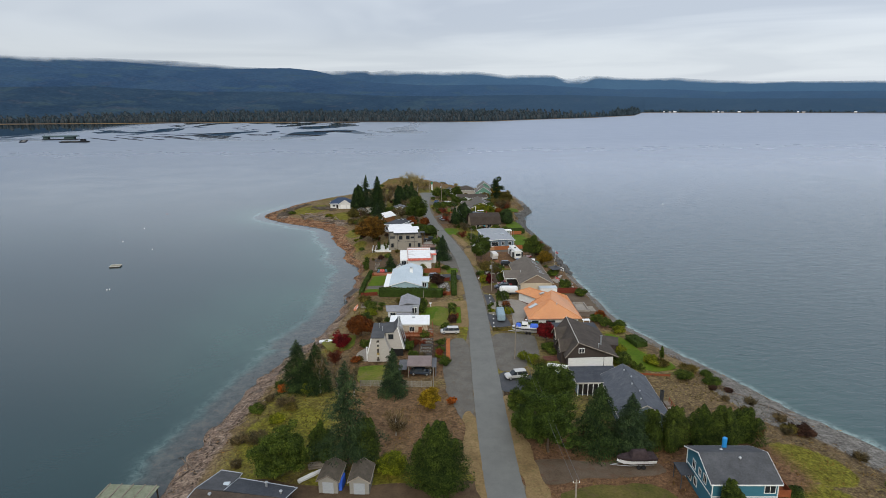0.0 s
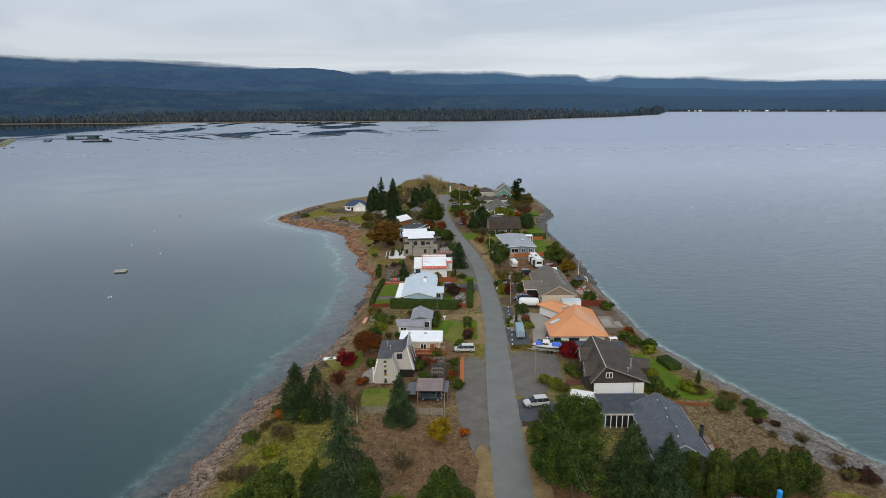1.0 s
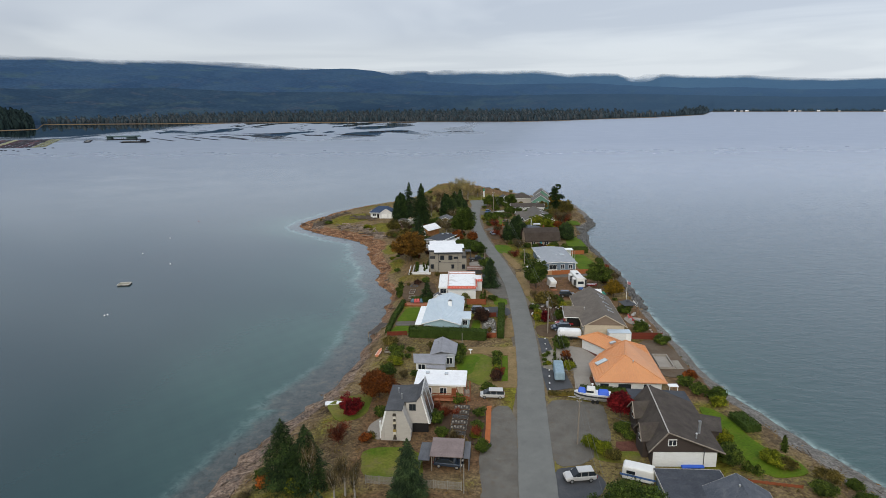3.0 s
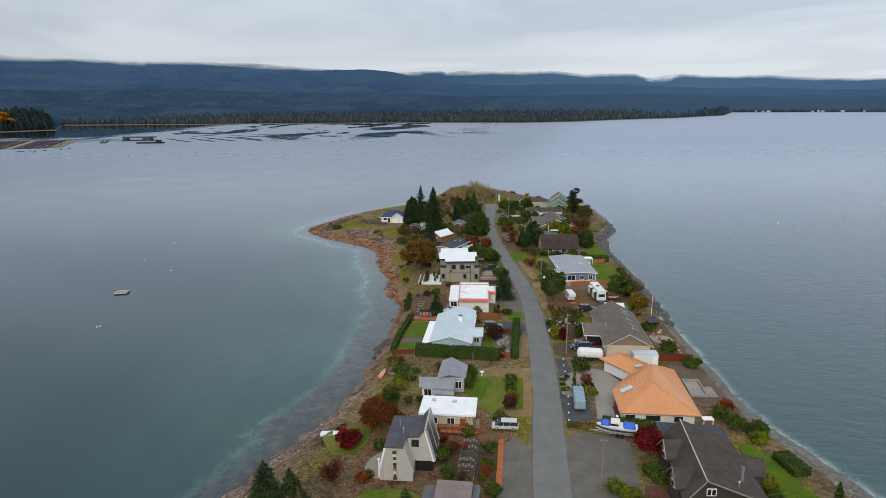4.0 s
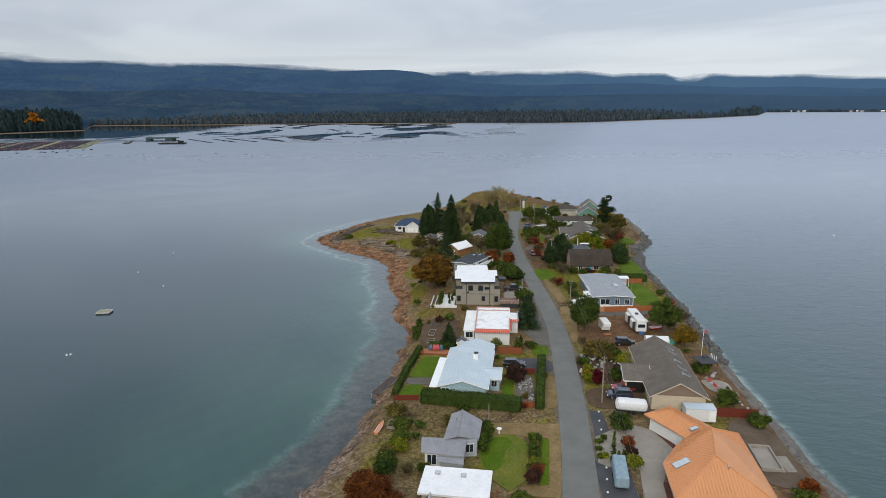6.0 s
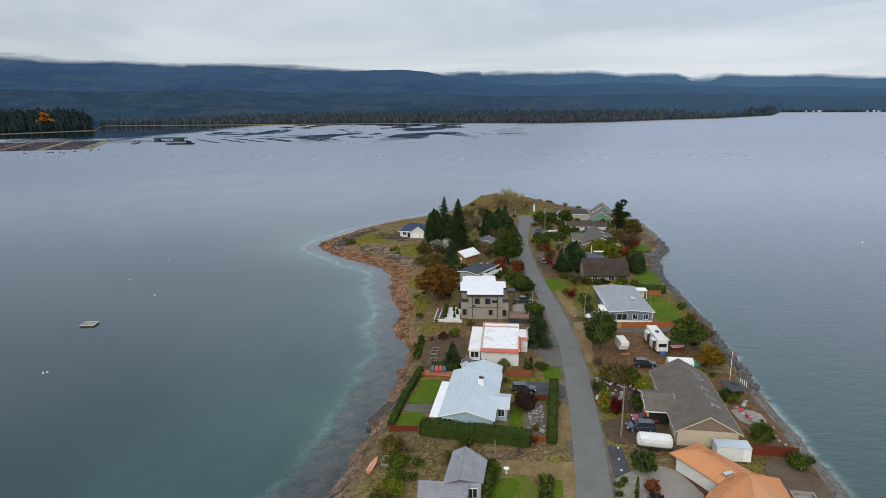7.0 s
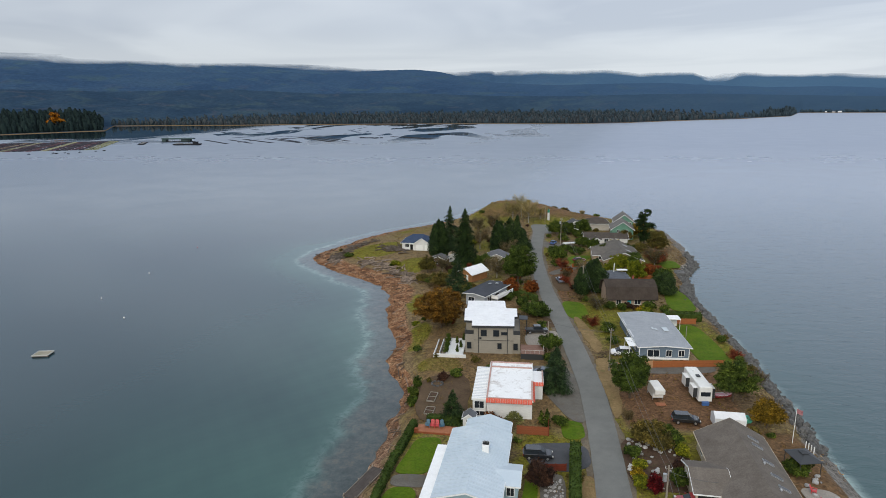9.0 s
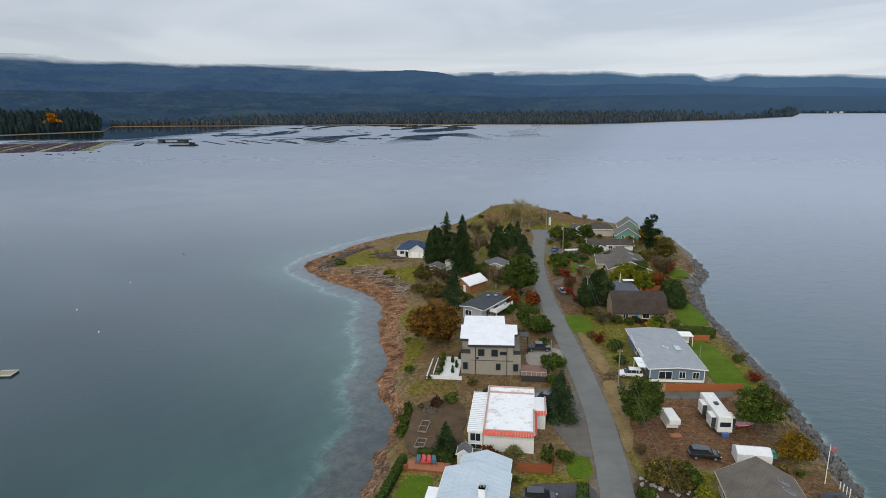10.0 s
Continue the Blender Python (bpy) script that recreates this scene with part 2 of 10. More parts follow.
L_HEDGE = leaf_mat("clipped_hedge_leaves", (0.024, 0.046, 0.010), (0.048, 0.080, 0.016), (0.092, 0.128, 0.026), warm=False)


# ---- mesh helpers ----
def empty(name, m):
    ob = new(name)
    ob.matrix_world = m
    return ob


def mesh_of(name, bm, material):
    me = bpy.data.meshes.new(name)
    bm.normal_update()
    bm.to_mesh(me)
    bm.free()
    me.materials.append(material)
    return me


def part(name, bm, material, parent=None, label=""):
    ob = new(name, mesh_of(name, bm, material))
    if parent:
        ob.parent = parent
    return tagged(ob, label) if label else ob


def box(bm, x0, x1, y0, y1, z0, z1, taper=0.0):
    t = taper
    v = [bm.verts.new(p) for p in ((x0, y0, z0), (x1, y0, z0), (x1, y1, z0), (x0, y1, z0), (x0 + t, y0 + t, z1), (x1 - t, y0 + t, z1), (x1 - t, y1 - t, z1), (x0 + t, y1 - t, z1))]
    for f in ((3, 2, 1, 0), (4, 5, 6, 7), (0, 1, 5, 4), (1, 2, 6, 5), (2, 3, 7, 6), (3, 0, 4, 7)):
        bm.faces.new([v[i] for i in f])
    return bm


def boxes(*dims):
    bm = bmesh.new()
    for d in dims:
        box(bm, *d)
    return bm


def soft_box(x0, x1, y0, y1, z0, z1, r=0.05, taper=0.0, seg=2):
    bm = boxes((x0, x1, y0, y1, z0, z1, taper))
    bmesh.ops.bevel(bm, geom=list(bm.edges), offset=r, segments=seg, affect="EDGES", profile=0.6)
    return bm


def prism(bm, outline, axis, a, b):
    """Extrudes an outline in the other two axes from a to b along axis."""
    def at(p, s):
        return {"x": (s, p[0], p[1]), "y": (p[0], s, p[1]), "z": (p[0], p[1], s)}[axis]
    lo = [bm.verts.new(at(p, a)) for p in outline]
    hi = [bm.verts.new(at(p, b)) for p in outline]
    n = len(outline)
    bm.faces.new(lo[::-1])
    bm.faces.new(hi)
    for i in range(n):
        bm.faces.new((lo[i], lo[(i + 1) % n], hi[(i + 1) % n], hi[i]))
    bmesh.ops.recalc_face_normals(bm, faces=list(bm.faces))
    return bm


def tube(bm, p, q, r0, r1=None, n=8):
    p, q = Vector(p), Vector(q)
    r0, r1 = float(r0), float(r0 if r1 is None else r1)
    w = (q - p).normalized()
    u = w.orthogonal().normalized()
    v = w.cross(u)
    ring = lambda c, r: [bm.verts.new(c + r * (math.cos(k * math.tau / n) * u + math.sin(k * math.tau / n) * v)) for k in range(n)]
    a, b = ring(p, r0), ring(q, r1)
    for k in range(n):
        bm.faces.new((a[k], a[(k + 1) % n], b[(k + 1) % n], b[k]))
    bm.faces.new(a[::-1])
    bm.faces.new(b)
    return bm


def tubes(*rows):
    bm = bmesh.new()
    for r in rows:
        tube(bm, *r)
    return bm


def curve_points(points, per):
    """Catmull-Rom through plan points."""
    p = np.array(points, float)
    p = np.vstack([2 * p[0] - p[1], p, 2 * p[-1] - p[-2]])
    out = []
    for i in range(1, len(p) - 2):
        for k in range(per):
            t = k / per
            out.append(0.5 * (2 * p[i] + (p[i + 1] - p[i - 1]) * t + (2 * p[i - 1] - 5 * p[i] + 4 * p[i + 1] - p[i + 2]) * t * t + (3 * p[i] - p[i - 1] - 3 * p[i + 1] + p[i + 2]) * t ** 3))
    out.append(p[-2])
    return np.array(out)

# ---- the shore, the ground and the water ----
WATER = -3.0
WEST = [(-48, -90), (-42, 0), (-37, 60), (-33.2, 86), (-32.2, 96), (-29.7, 106), (-27.2, 117.4), (-23, 132), (-16.5, 144), (-13, 155), (-11.3, 165), (-9.4, 178),
        (-8.6, 190), (-8.2, 198), (-8, 206), (-9.5, 214), (-13.5, 225), (-14, 237), (-18.2, 250.5), (-23.7, 276), (-32.3, 288), (-44.5, 298), (-57.6, 313),
        (-58.5, 324), (-53.3, 337), (-46, 353), (-34.6, 369), (-23, 380)]
EAST = [(-9, 400), (2, 422), (15, 431), (32, 425), (50, 408), (70, 389), (80, 374), (81.4, 359), (81.2, 340), (79, 320), (77.5, 312), (70.5, 298), (68.5, 286), (66.5, 279),
        (66, 270), (66.3, 257), (66.1, 242), (66.2, 230), (65.2, 221), (64.8, 210), (63.6, 197), (63.3, 187), (63, 170), (62.6, 157), (63.4, 146), (66.5, 133), (71.5, 119),
        (75, 107), (78.5, 96), (82, 88.5), (92, 60), (104, 0), (112, -90)]
shore = curve_points(WEST + EAST, 7)
shore = np.array([p + 0.8 * np.array((noise.noise((p[0] * 0.3, p[1] * 0.3, 3)), noise.noise((p[0] * 0.3, p[1] * 0.3, 9)))) + (1.5 if p[0] < 20 else 0.4) * np.array((noise.noise((p[0] * 0.28, p[1] * 0.28, 13)), noise.noise((p[0] * 0.28, p[1] * 0.28, 19)))) + 0.45 * np.array((noise.noise((p[0] * 0.8, p[1] * 0.8, 23)), noise.noise((p[0] * 0.8, p[1] * 0.8, 29)))) for p in shore])
shore = np.vstack([shore, shore[:1]])


def shore_distance(x, y):
    """Metres inland from the waterline; negative over water."""
    d2 = np.full(x.shape, 1e9)
    inside = np.zeros(x.shape, bool)
    for (ax, ay), (bx, by) in zip(shore[:-1], shore[1:]):
        ex, ey = bx - ax, by - ay
        t = np.clip(((x - ax) * ex + (y - ay) * ey) / (ex * ex + ey * ey + 1e-9), 0, 1)
        d2 = np.minimum(d2, (x - ax - t * ex) ** 2 + (y - ay - t * ey) ** 2)
        if ay != by:
            inside ^= ((ay > y) != (by > y)) & (x < (bx - ax) * (y - ay) / (by - ay) + ax)
    d = np.sqrt(d2)
    return np.where(inside, d, -d)


def wave(x, y, seed):
    """Cheap smooth unevenness from a few sines."""
    r = np.random.RandomState(seed)
    out = np.zeros(np.shape(x))
    for k in range(9):
        a, f = r.uniform(0, math.tau), 0.05 * 1.7 ** k
        out = out + np.sin(f * (x * math.cos(a) + y * math.sin(a)) * 2.2 + r.uniform(0, 6.28)) / (1 + 0.55 * k)
    return out / 3.0


def step(v, a, b):
    t = np.clip((v - a) / (b - a), 0, 1)
    return t * t * (3 - 2 * t)


def bank_width(x, y):
    west = np.interp(y, (80, 120, 145, 165, 200, 215, 240, 290, 330, 380, 420), (13, 12, 8, 4.5, 4.5, 6, 11, 24, 16, 12, 10))
    east = np.interp(y, (60, 90, 125, 150, 200, 300, 400), (20, 17, 10, 6, 5, 5, 10))
    return np.where(x < 22, west, east)


def ground_height(x, y, d):
    w = bank_width(x, y)
    z = WATER + 0.35 + 2.27 * step(d, 0.0, w) + np.clip(d, -6, 0.6) * 0.55
    rough = wave(x, y, 4) * 0.22 * step(d, 0, 3) * (1 - step(d, w * 0.8, w + 4))
    hill = 4.3 * np.exp(-((x - 10) / 30) ** 2 - ((y - 409) / 17) ** 2) * step(d, 0, 12)
    return z + rough + hill + wave(x, y, 7) * 0.012


def grid_mesh(name, xs, ys, zf):
    X, Y = np.meshgrid(xs, ys)
    x, y = X.ravel(), Y.ravel()
    z = zf(x, y)
    nx, ny = len(xs), len(ys)
    i = np.arange((ny - 1) * (nx - 1))
    a = (i // (nx - 1)) * nx + i % (nx - 1)
    quads = np.stack([a, a + 1, a + nx + 1, a + nx], 1)
    me = bpy.data.meshes.new(name)
    me.vertices.add(len(x))
    me.vertices.foreach_set("co", np.stack([x, y, z], 1).astype(np.float32).ravel())
    me.loops.add(quads.size)
    me.loops.foreach_set("vertex_index", quads.ravel().astype(np.int32))
    me.polygons.add(len(quads))
    me.polygons.foreach_set("loop_start", np.arange(0, quads.size, 4, dtype=np.int32))
    me.polygons.foreach_set("use_smooth", np.ones(len(quads), bool))
    me.update(calc_edges=True)
    return me, x, y, z


def paint(me, name, rgba):
    layer = me.attributes.new(name, "FLOAT_COLOR", "POINT")
    layer.data.foreach_set("color", rgba.astype(np.float32).ravel())


gx = np.concatenate([np.linspace(-140, -66, 12), np.arange(-63, 96, 0.75), np.linspace(99, 160, 10)])
gy = np.concatenate([np.linspace(-120, 60, 45), np.arange(62, 440, 0.75), np.linspace(443, 480, 8)])
store = {}


def ground_z(x, y):
    d = store["d"] = shore_distance(x, y)
    return ground_height(x, y, d)


g_me, gX, gY, gZ = grid_mesh("ground", gx, gy, ground_z)
gd = store["d"]
gw = bank_width(gX, gY)
n1, n2 = wave(gX, gY, 11), wave(gX * 1.7, gY * 1.7, 12)
# what grows or lies where: r green, g dry grass, b beach, a leaf litter
beach = np.clip(1.08 - step(gd, gw * np.where(gX > 45, 0.3, 0.12), gw * np.where(gX > 45, 0.62, 0.42)) + 0.3 * n2, 0, 1) * (gd < gw * 0.8)
green = np.clip(0.30 + 0.7 * n1, 0, 1) * step(gd, gw * 0.4, gw)
dry = np.clip(0.55 + 0.5 * n2, 0, 1)
litter = np.zeros_like(gd)


def zone(field, x0, x1, y0, y1, value, edge=2.0):
    k = step(gX, x0 - edge, x0 + edge) * (1 - step(gX, x1 - edge, x1 + edge)) * step(gY, y0 - edge, y0 + edge) * (1 - step(gY, y1 - edge, y1 + edge))
    k = np.clip(k * (1 + 0.6 * n2), 0, 1)
    field += (value - field) * k


zone(litter, -8, 16, 84, 110, 0.42)
zone(litter, 20, 62, 72, 90, 0.8)
zone(litter, 21, 25, 84, 104, 0.7)
zone(green, -8, 16, 84, 110, 0.05)
zone(dry, -8, 16, 84, 110, 0.6)
zone(litter, 33, 54, 196, 220, 0.65)
zone(green, 33, 54, 196, 220, 0.0)
zone(litter, 26, 36, 262, 300, 0.6)
zone(litter, 8, 19, 205, 215, 0.4)
def blob(field, cx, cy, rx, ry, value, turn=0.0):
    c_, s_ = math.cos(radians(turn)), math.sin(radians(turn))
    u, v = (gX - cx) * c_ + (gY - cy) * s_, -(gX - cx) * s_ + (gY - cy) * c_
    k = np.clip((1 - step((u / rx) ** 2 + (v / ry) ** 2 + 0.35 * n2, 0.75, 1.2)), 0, 1)
    field += (value - field) * k


zone(green, -60, -4, 280, 350, 0.12, 4)
zone(dry, -60, -4, 235, 350, 0.75, 6)
zone(green, -8, 24, 192, 268, 0.22, 3)
blob(green, -9, 236, 3.0, 9.0, 0.8, 0)
blob(green, -12, 262, 3.5, 9.0, 0.7, 10)
blob(green, -2, 219, 4.5, 3.5, 0.85)
zone(litter, -6, 22, 194, 262, 0.35, 3)
blob(green, -35, 321, 8.0, 12.0, 1.6, -28)
blob(green, -20, 299, 5.0, 9.5, 1.3, -12)
blob(green, -14, 338, 6, 5, 0.9)
zone(dry, -50, 4, 225, 400, 1.1, 6)
zone(dry, -8, 22, 194, 262, 0.9, 3)
zone(litter, 0, 62, 385, 425, 0.45, 6)
zone(green, -6, 8, 145, 168, 0.28)
zone(green, -26, -4, 84, 112, 0.45, 4)
zone(green, -12, 18, 112, 146, 0.12, 3)
zone(litter, -8, 16, 114, 140, 0.5, 3)
zone(green, 44, 62, 86, 112, 0.15, 3)
zone(green, 26, 42, 100, 136, 0.25, 3)
zone(green, 26, 40, 70, 79, 0.9)
zone(green, 58, 80, 66, 112, 0.12, 4)
zone(dry, 56, 80, 66, 112, 0.34, 4)
blob(green, 66, 78, 6.0, 4.2, 1.1, -60)
blob(green, 62, 70, 5.0, 3.2, 0.9, -40)
blob(beach, 68, 96, 2.2, 9.0, 1.1, 20)
zone(dry, 44, 62, 86, 112, 0.4, 4)
blob(green, -17, 96, 7, 9, 0.55, -20)
zone(litter, 52, 64, 72, 84, 0.6, 3)
zone(green, 51, 64, 160, 200, 0.2, 2)
zone(green, 51, 62, 136, 160, 0.15, 2)
zone(litter, 51, 62, 136, 196, 0.45, 2)
paint(g_me, "cover", np.stack([green, dry, beach, litter], 1))
M_GROUND = bpy.data.materials.new("open_ground")
nt, ln, bsdf = nodes_of(M_GROUND)
at = nt.new("ShaderNodeAttribute")
at.attribute_name = "cover"
sp = nt.new("ShaderNodeSeparateColor")
ln.new(at.outputs["Color"], sp.inputs[0])
tc = nt.new("ShaderNodeTexCoord")
V = tc.outputs["Object"]
fine = noise_node(nt, ln, 2.2, 6, 0.72, V)
mid = noise_node(nt, ln, 0.35, 5, 0.65, V)
soil = ramp_node(nt, ln, mid, ((0.38, (0.032, 0.021, 0.013)), (0.62, (0.14, 0.092, 0.052))))
grass_dry = ramp_node(nt, ln, fine, ((0.36, (0.098, 0.068, 0.036)), (0.64, (0.285, 0.205, 0.108))))
grass = ramp_node(nt, ln, fine, ((0.36, (0.080, 0.078, 0.010)), (0.64, (0.225, 0.205, 0.026))))
leaf = ramp_node(nt, ln, fine, ((0.36, (0.095, 0.050, 0.027)), (0.64, (0.215, 0.122, 0.064))))
wrack = ramp_node(nt, ln, fine, ((0.37, (0.045, 0.026, 0.017)), (0.5, (0.225, 0.122, 0.066)), (0.64, (0.40, 0.285, 0.195))))


def edge_mask(channel, sharp=0.22):
    add = nt.new("ShaderNodeMath")
    add.operation = "MULTIPLY_ADD"
    ln.new(fine, add.inputs[0])
    add.inputs[1].default_value = 0.9
    ln.new(channel, add.inputs[2])
    return ramp_node(nt, ln, add.outputs[0], ((0.82 - sharp, (0, 0, 0)), (0.82 + sharp, (1, 1, 1))))


col = mix_node(nt, ln, edge_mask(sp.outputs[1]), soil, grass_dry)
col = mix_node(nt, ln, edge_mask(sp.outputs[0]), col, grass)
col = mix_node(nt, ln, edge_mask(at.outputs["Alpha"]), col, leaf)
drift_tone = ramp_node(nt, ln, mid, ((0.36, (0.42, 0.36, 0.32)), (0.48, (1.0, 0.82, 0.68)), (0.62, (1.25, 1.25, 1.2))))
wrack = mix_node(nt, ln, 1.0, wrack, drift_tone, "MULTIPLY")
pebbles = ramp_node(nt, ln, fine, ((0.36, (0.080, 0.076, 0.070)), (0.5, (0.180, 0.170, 0.155)), (0.66, (0.28, 0.262, 0.235))))
xyz = nt.new("ShaderNodeSeparateXYZ")
ln.new(V, xyz.inputs[0])
seaward = nt.new("ShaderNodeMapRange")
seaward.inputs["From Min"].default_value, seaward.inputs["From Max"].default_value = 30, 50
seaward.inputs["To Max"].default_value = 0.95
ln.new(xyz.outputs[0], seaward.inputs["Value"])
greyer = nt.new("ShaderNodeMapRange")
for key, v in (("From Min", 150), ("From Max", 215), ("To Min", 0.55), ("To Max", 0.0)):
    greyer.inputs[key].default_value = v
ln.new(xyz.outputs[1], greyer.inputs["Value"])
wrack = mix_node(nt, ln, greyer.outputs[0], wrack, pebbles)
wrack = mix_node(nt, ln, seaward.outputs[0], wrack, pebbles)
col = mix_node(nt, ln, edge_mask(sp.outputs[2], 0.12), col, wrack)
worn = ramp_node(nt, ln, noise_node(nt, ln, 0.8, 5, 0.7, V, 0.8), ((0.36, (0.52, 0.50, 0.47)), (0.62, (1.12, 1.12, 1.10))))
col = mix_node(nt, ln, 1.0, col, worn, "MULTIPLY")
ln.new(col, bsdf.inputs["Base Color"])
bsdf.inputs["Roughness"].default_value = 0.95
bsdf.inputs["Specular IOR Level"].default_value = 0.15
bump_node(nt, ln, fine, 0.8, 0.15, bsdf)
g_me.materials.append(M_GROUND)
tagged(new("ground", g_me), "low grassy spit with soil, dry grass and wrack-strewn beaches", "ground", kind="structure")

# water, one sheet out to the far shores
wx = np.concatenate([[-6000, -3000, -1500, -800, -450, -280], np.arange(-200, -76, 2.0), np.arange(-76, 2, 0.8), np.arange(2, 60, 2.0), np.arange(60, 84, 0.8), np.arange(84, 160, 2.0), [200, 280, 450, 800, 1500, 3000, 6000]])
wy = np.concatenate([[-2000, -600, -200], np.arange(-100, 50, 15), np.arange(50, 80, 2.0), np.arange(80, 350, 0.9), np.arange(350, 470, 2.0), np.arange(472, 1000, 16.0), [1020, 1060, 1100, 1200, 1400, 1800, 2400, 3600, 4900]])
w_me, wX, wY, wZ = grid_mesh("water", wx, wy, lambda x, y: np.full(x.shape, WATER))
wd = -shore_distance(wX, wY)
west_side = (wX < 20)
eastness = step(wX, -40 + 0.18 * np.clip(wY - 430, 0, 4000), 60 + 0.25 * np.clip(wY - 430, 0, 4000))
open_sea = step(wY, 425, 480)
n3 = wave(wX * 1.2, wY * 0.6, 21)
n4 = wave(wX * 0.4, wY * 0.4, 23)
bay = 0.85 * np.exp(-((np.clip(wd, 0, 90) - 4) / 13) ** 2) * step(wY, 150, 215) * (1 - step(wY, 335, 365)) + 0.4 * np.exp(-((wX + 26) / 34) ** 2 - ((wY - 236) / 62) ** 2) + 0.6 * np.exp(-((wX + 30) / 26) ** 2 - ((wY - 150) / 50) ** 2) + 0.5 * np.exp(-((wX + 62) / 26) ** 2 - ((wY - 320) / 26) ** 2)
shallow = (1 - open_sea) * np.clip(np.where(west_side, bay * (0.8 + 0.45 * n4), 0.38 * np.exp(-np.clip(wd, 0, None) / 22) * (1 + 0.4 * n4)), 0, 1)
shallow = np.maximum(shallow, 0.75 * step(wY, 300, 345) * np.exp(-(np.clip(wd, 0, 90) / 7) ** 2) * np.clip(0.8 + 0.4 * n4, 0, 1))
# a pale line of foam and scum where the shallows break
line_at = np.where(wY < 140, 6.5, np.where(wY < 215, 9.0, np.where(wY < 290, 7.5, 6.5))) + 1.6 * wave(wX * 2, wY * 2, 25)
scum = np.where(west_side, np.interp(wY, (100, 190, 220, 320), (0.28, 0.28, 0.7, 0.8)) * (0.75 * np.exp(-((wd - line_at) / 0.9) ** 2) + 0.35 * np.exp(-((wd - line_at + 1.5) / 3.5) ** 2)) * np.clip(0.75 + 0.5 * n4, 0, 1), 1.2 * np.exp(-((wd - 0.7) / 0.9) ** 2) * np.clip(0.6 + 0.6 * n3, 0, 1))
mud = np.where(west_side, (1 - step(wd, line_at - 2.5, line_at + 0.5)), 1 - step(wd, 0.6, 2.0))
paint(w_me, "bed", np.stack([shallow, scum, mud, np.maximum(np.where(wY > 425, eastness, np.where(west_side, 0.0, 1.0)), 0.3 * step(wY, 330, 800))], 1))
M_WATER = bpy.data.materials.new("sea_water")
nt, ln, bsdf = nodes_of(M_WATER)
at = nt.new("ShaderNodeAttribute")
at.attribute_name = "bed"
sp = nt.new("ShaderNodeSeparateColor")
ln.new(at.outputs["Color"], sp.inputs[0])
tc = nt.new("ShaderNodeTexCoord")
V = tc.outputs["Object"]
deep = ramp_node(nt, ln, noise_node(nt, ln, 0.012, 3, 0.5, V, 0.8), ((0.35, (0.004, 0.027, 0.032)), (0.65, (0.007, 0.033, 0.038))))
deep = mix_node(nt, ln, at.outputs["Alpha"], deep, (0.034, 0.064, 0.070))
col = mix_node(nt, ln, sp.outputs[0], deep, (0.038, 0.096, 0.080))
pebble = ramp_node(nt, ln, noise_node(nt, ln, 0.5, 7, 0.78, V), ((0.34, (0.016, 0.017, 0.017)), (0.52, (0.056, 0.055, 0.053)), (0.68, (0.125, 0.092, 0.066))))
mudf = nt.new("ShaderNodeMath")
mudf.operation = "MULTIPLY"
ln.new(sp.outputs[2], mudf.inputs[0])
mudf.inputs[1].default_value = 0.75
col = mix_node(nt, ln, mudf.outputs[0], col, pebble)
froth = nt.new("ShaderNodeMath")
froth.operation = "MULTIPLY"
ln.new(sp.outputs[1], froth.inputs[0])
ln.new(ramp_node(nt, ln, noise_node(nt, ln, 0.5, 6, 0.75, V, 1.0), ((0.36, (0, 0, 0)), (0.58, (0.8, 0.8, 0.8)))), froth.inputs[1])
col = mix_node(nt, ln, froth.outputs[0], col, (0.30, 0.42, 0.39))
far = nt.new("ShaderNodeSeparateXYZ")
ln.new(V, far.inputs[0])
# sky sheen of the open water, painted into its base colour by distance
sky_sheen = nt.new("ShaderNodeMapRange")
sky_sheen.interpolation_type = "SMOOTHSTEP"
sky_sheen.inputs["From Min"].default_value, sky_sheen.inputs["From Max"].default_value = 120, 560
ln.new(far.outputs[1], sky_sheen.inputs["Value"])
sky_sheenf = nt.new("ShaderNodeMath")
sky_sheenf.operation = "MULTIPLY"
sky_sheenw = nt.new("ShaderNodeMath")
sky_sheenw.operation = "MULTIPLY_ADD"
ln.new(at.outputs["Alpha"], sky_sheenw.inputs[0])
sky_sheenw.inputs[1].default_value, sky_sheenw.inputs[2].default_value = 0.45, 0.55
ln.new(sky_sheen.outputs[0], sky_sheenf.inputs[0])
ln.new(sky_sheenw.outputs[0], sky_sheenf.inputs[1])
col = mix_node(nt, ln, sky_sheenf.outputs[0], col, (0.219, 0.262, 0.344))
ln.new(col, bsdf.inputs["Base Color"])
bsdf.inputs["IOR"].default_value = 1.36
mp = nt.new("ShaderNodeMapping")
mp.inputs["Rotation"].default_value = (0, 0, radians(38))
mp.inputs["Scale"].default_value = (0.42, 1.0, 1.0)
ln.new(V, mp.inputs[0])
rip = noise_node(nt, ln, 0.46, 4, 0.6, mp.outputs[0], 0.5)
rip2 = noise_node(nt, ln, 0.03, 3, 0.5, V, 0.6)
ripm = nt.new("ShaderNodeMath")
ripm.operation = "MULTIPLY"
ln.new(rip, ripm.inputs[0])
side = nt.new("ShaderNodeMath")
side.operation = "MULTIPLY_ADD"
ln.new(at.outputs["Alpha"], side.inputs[0])
side.inputs[1].default_value, side.inputs[2].default_value = 0.85, 0.07
fade = nt.new("ShaderNodeMapRange")
fade.inputs["From Min"].default_value, fade.inputs["From Max"].default_value = 900, 1150
ln.new(far.outputs[1], fade.inputs["Value"])
mps = nt.new("ShaderNodeMapping")
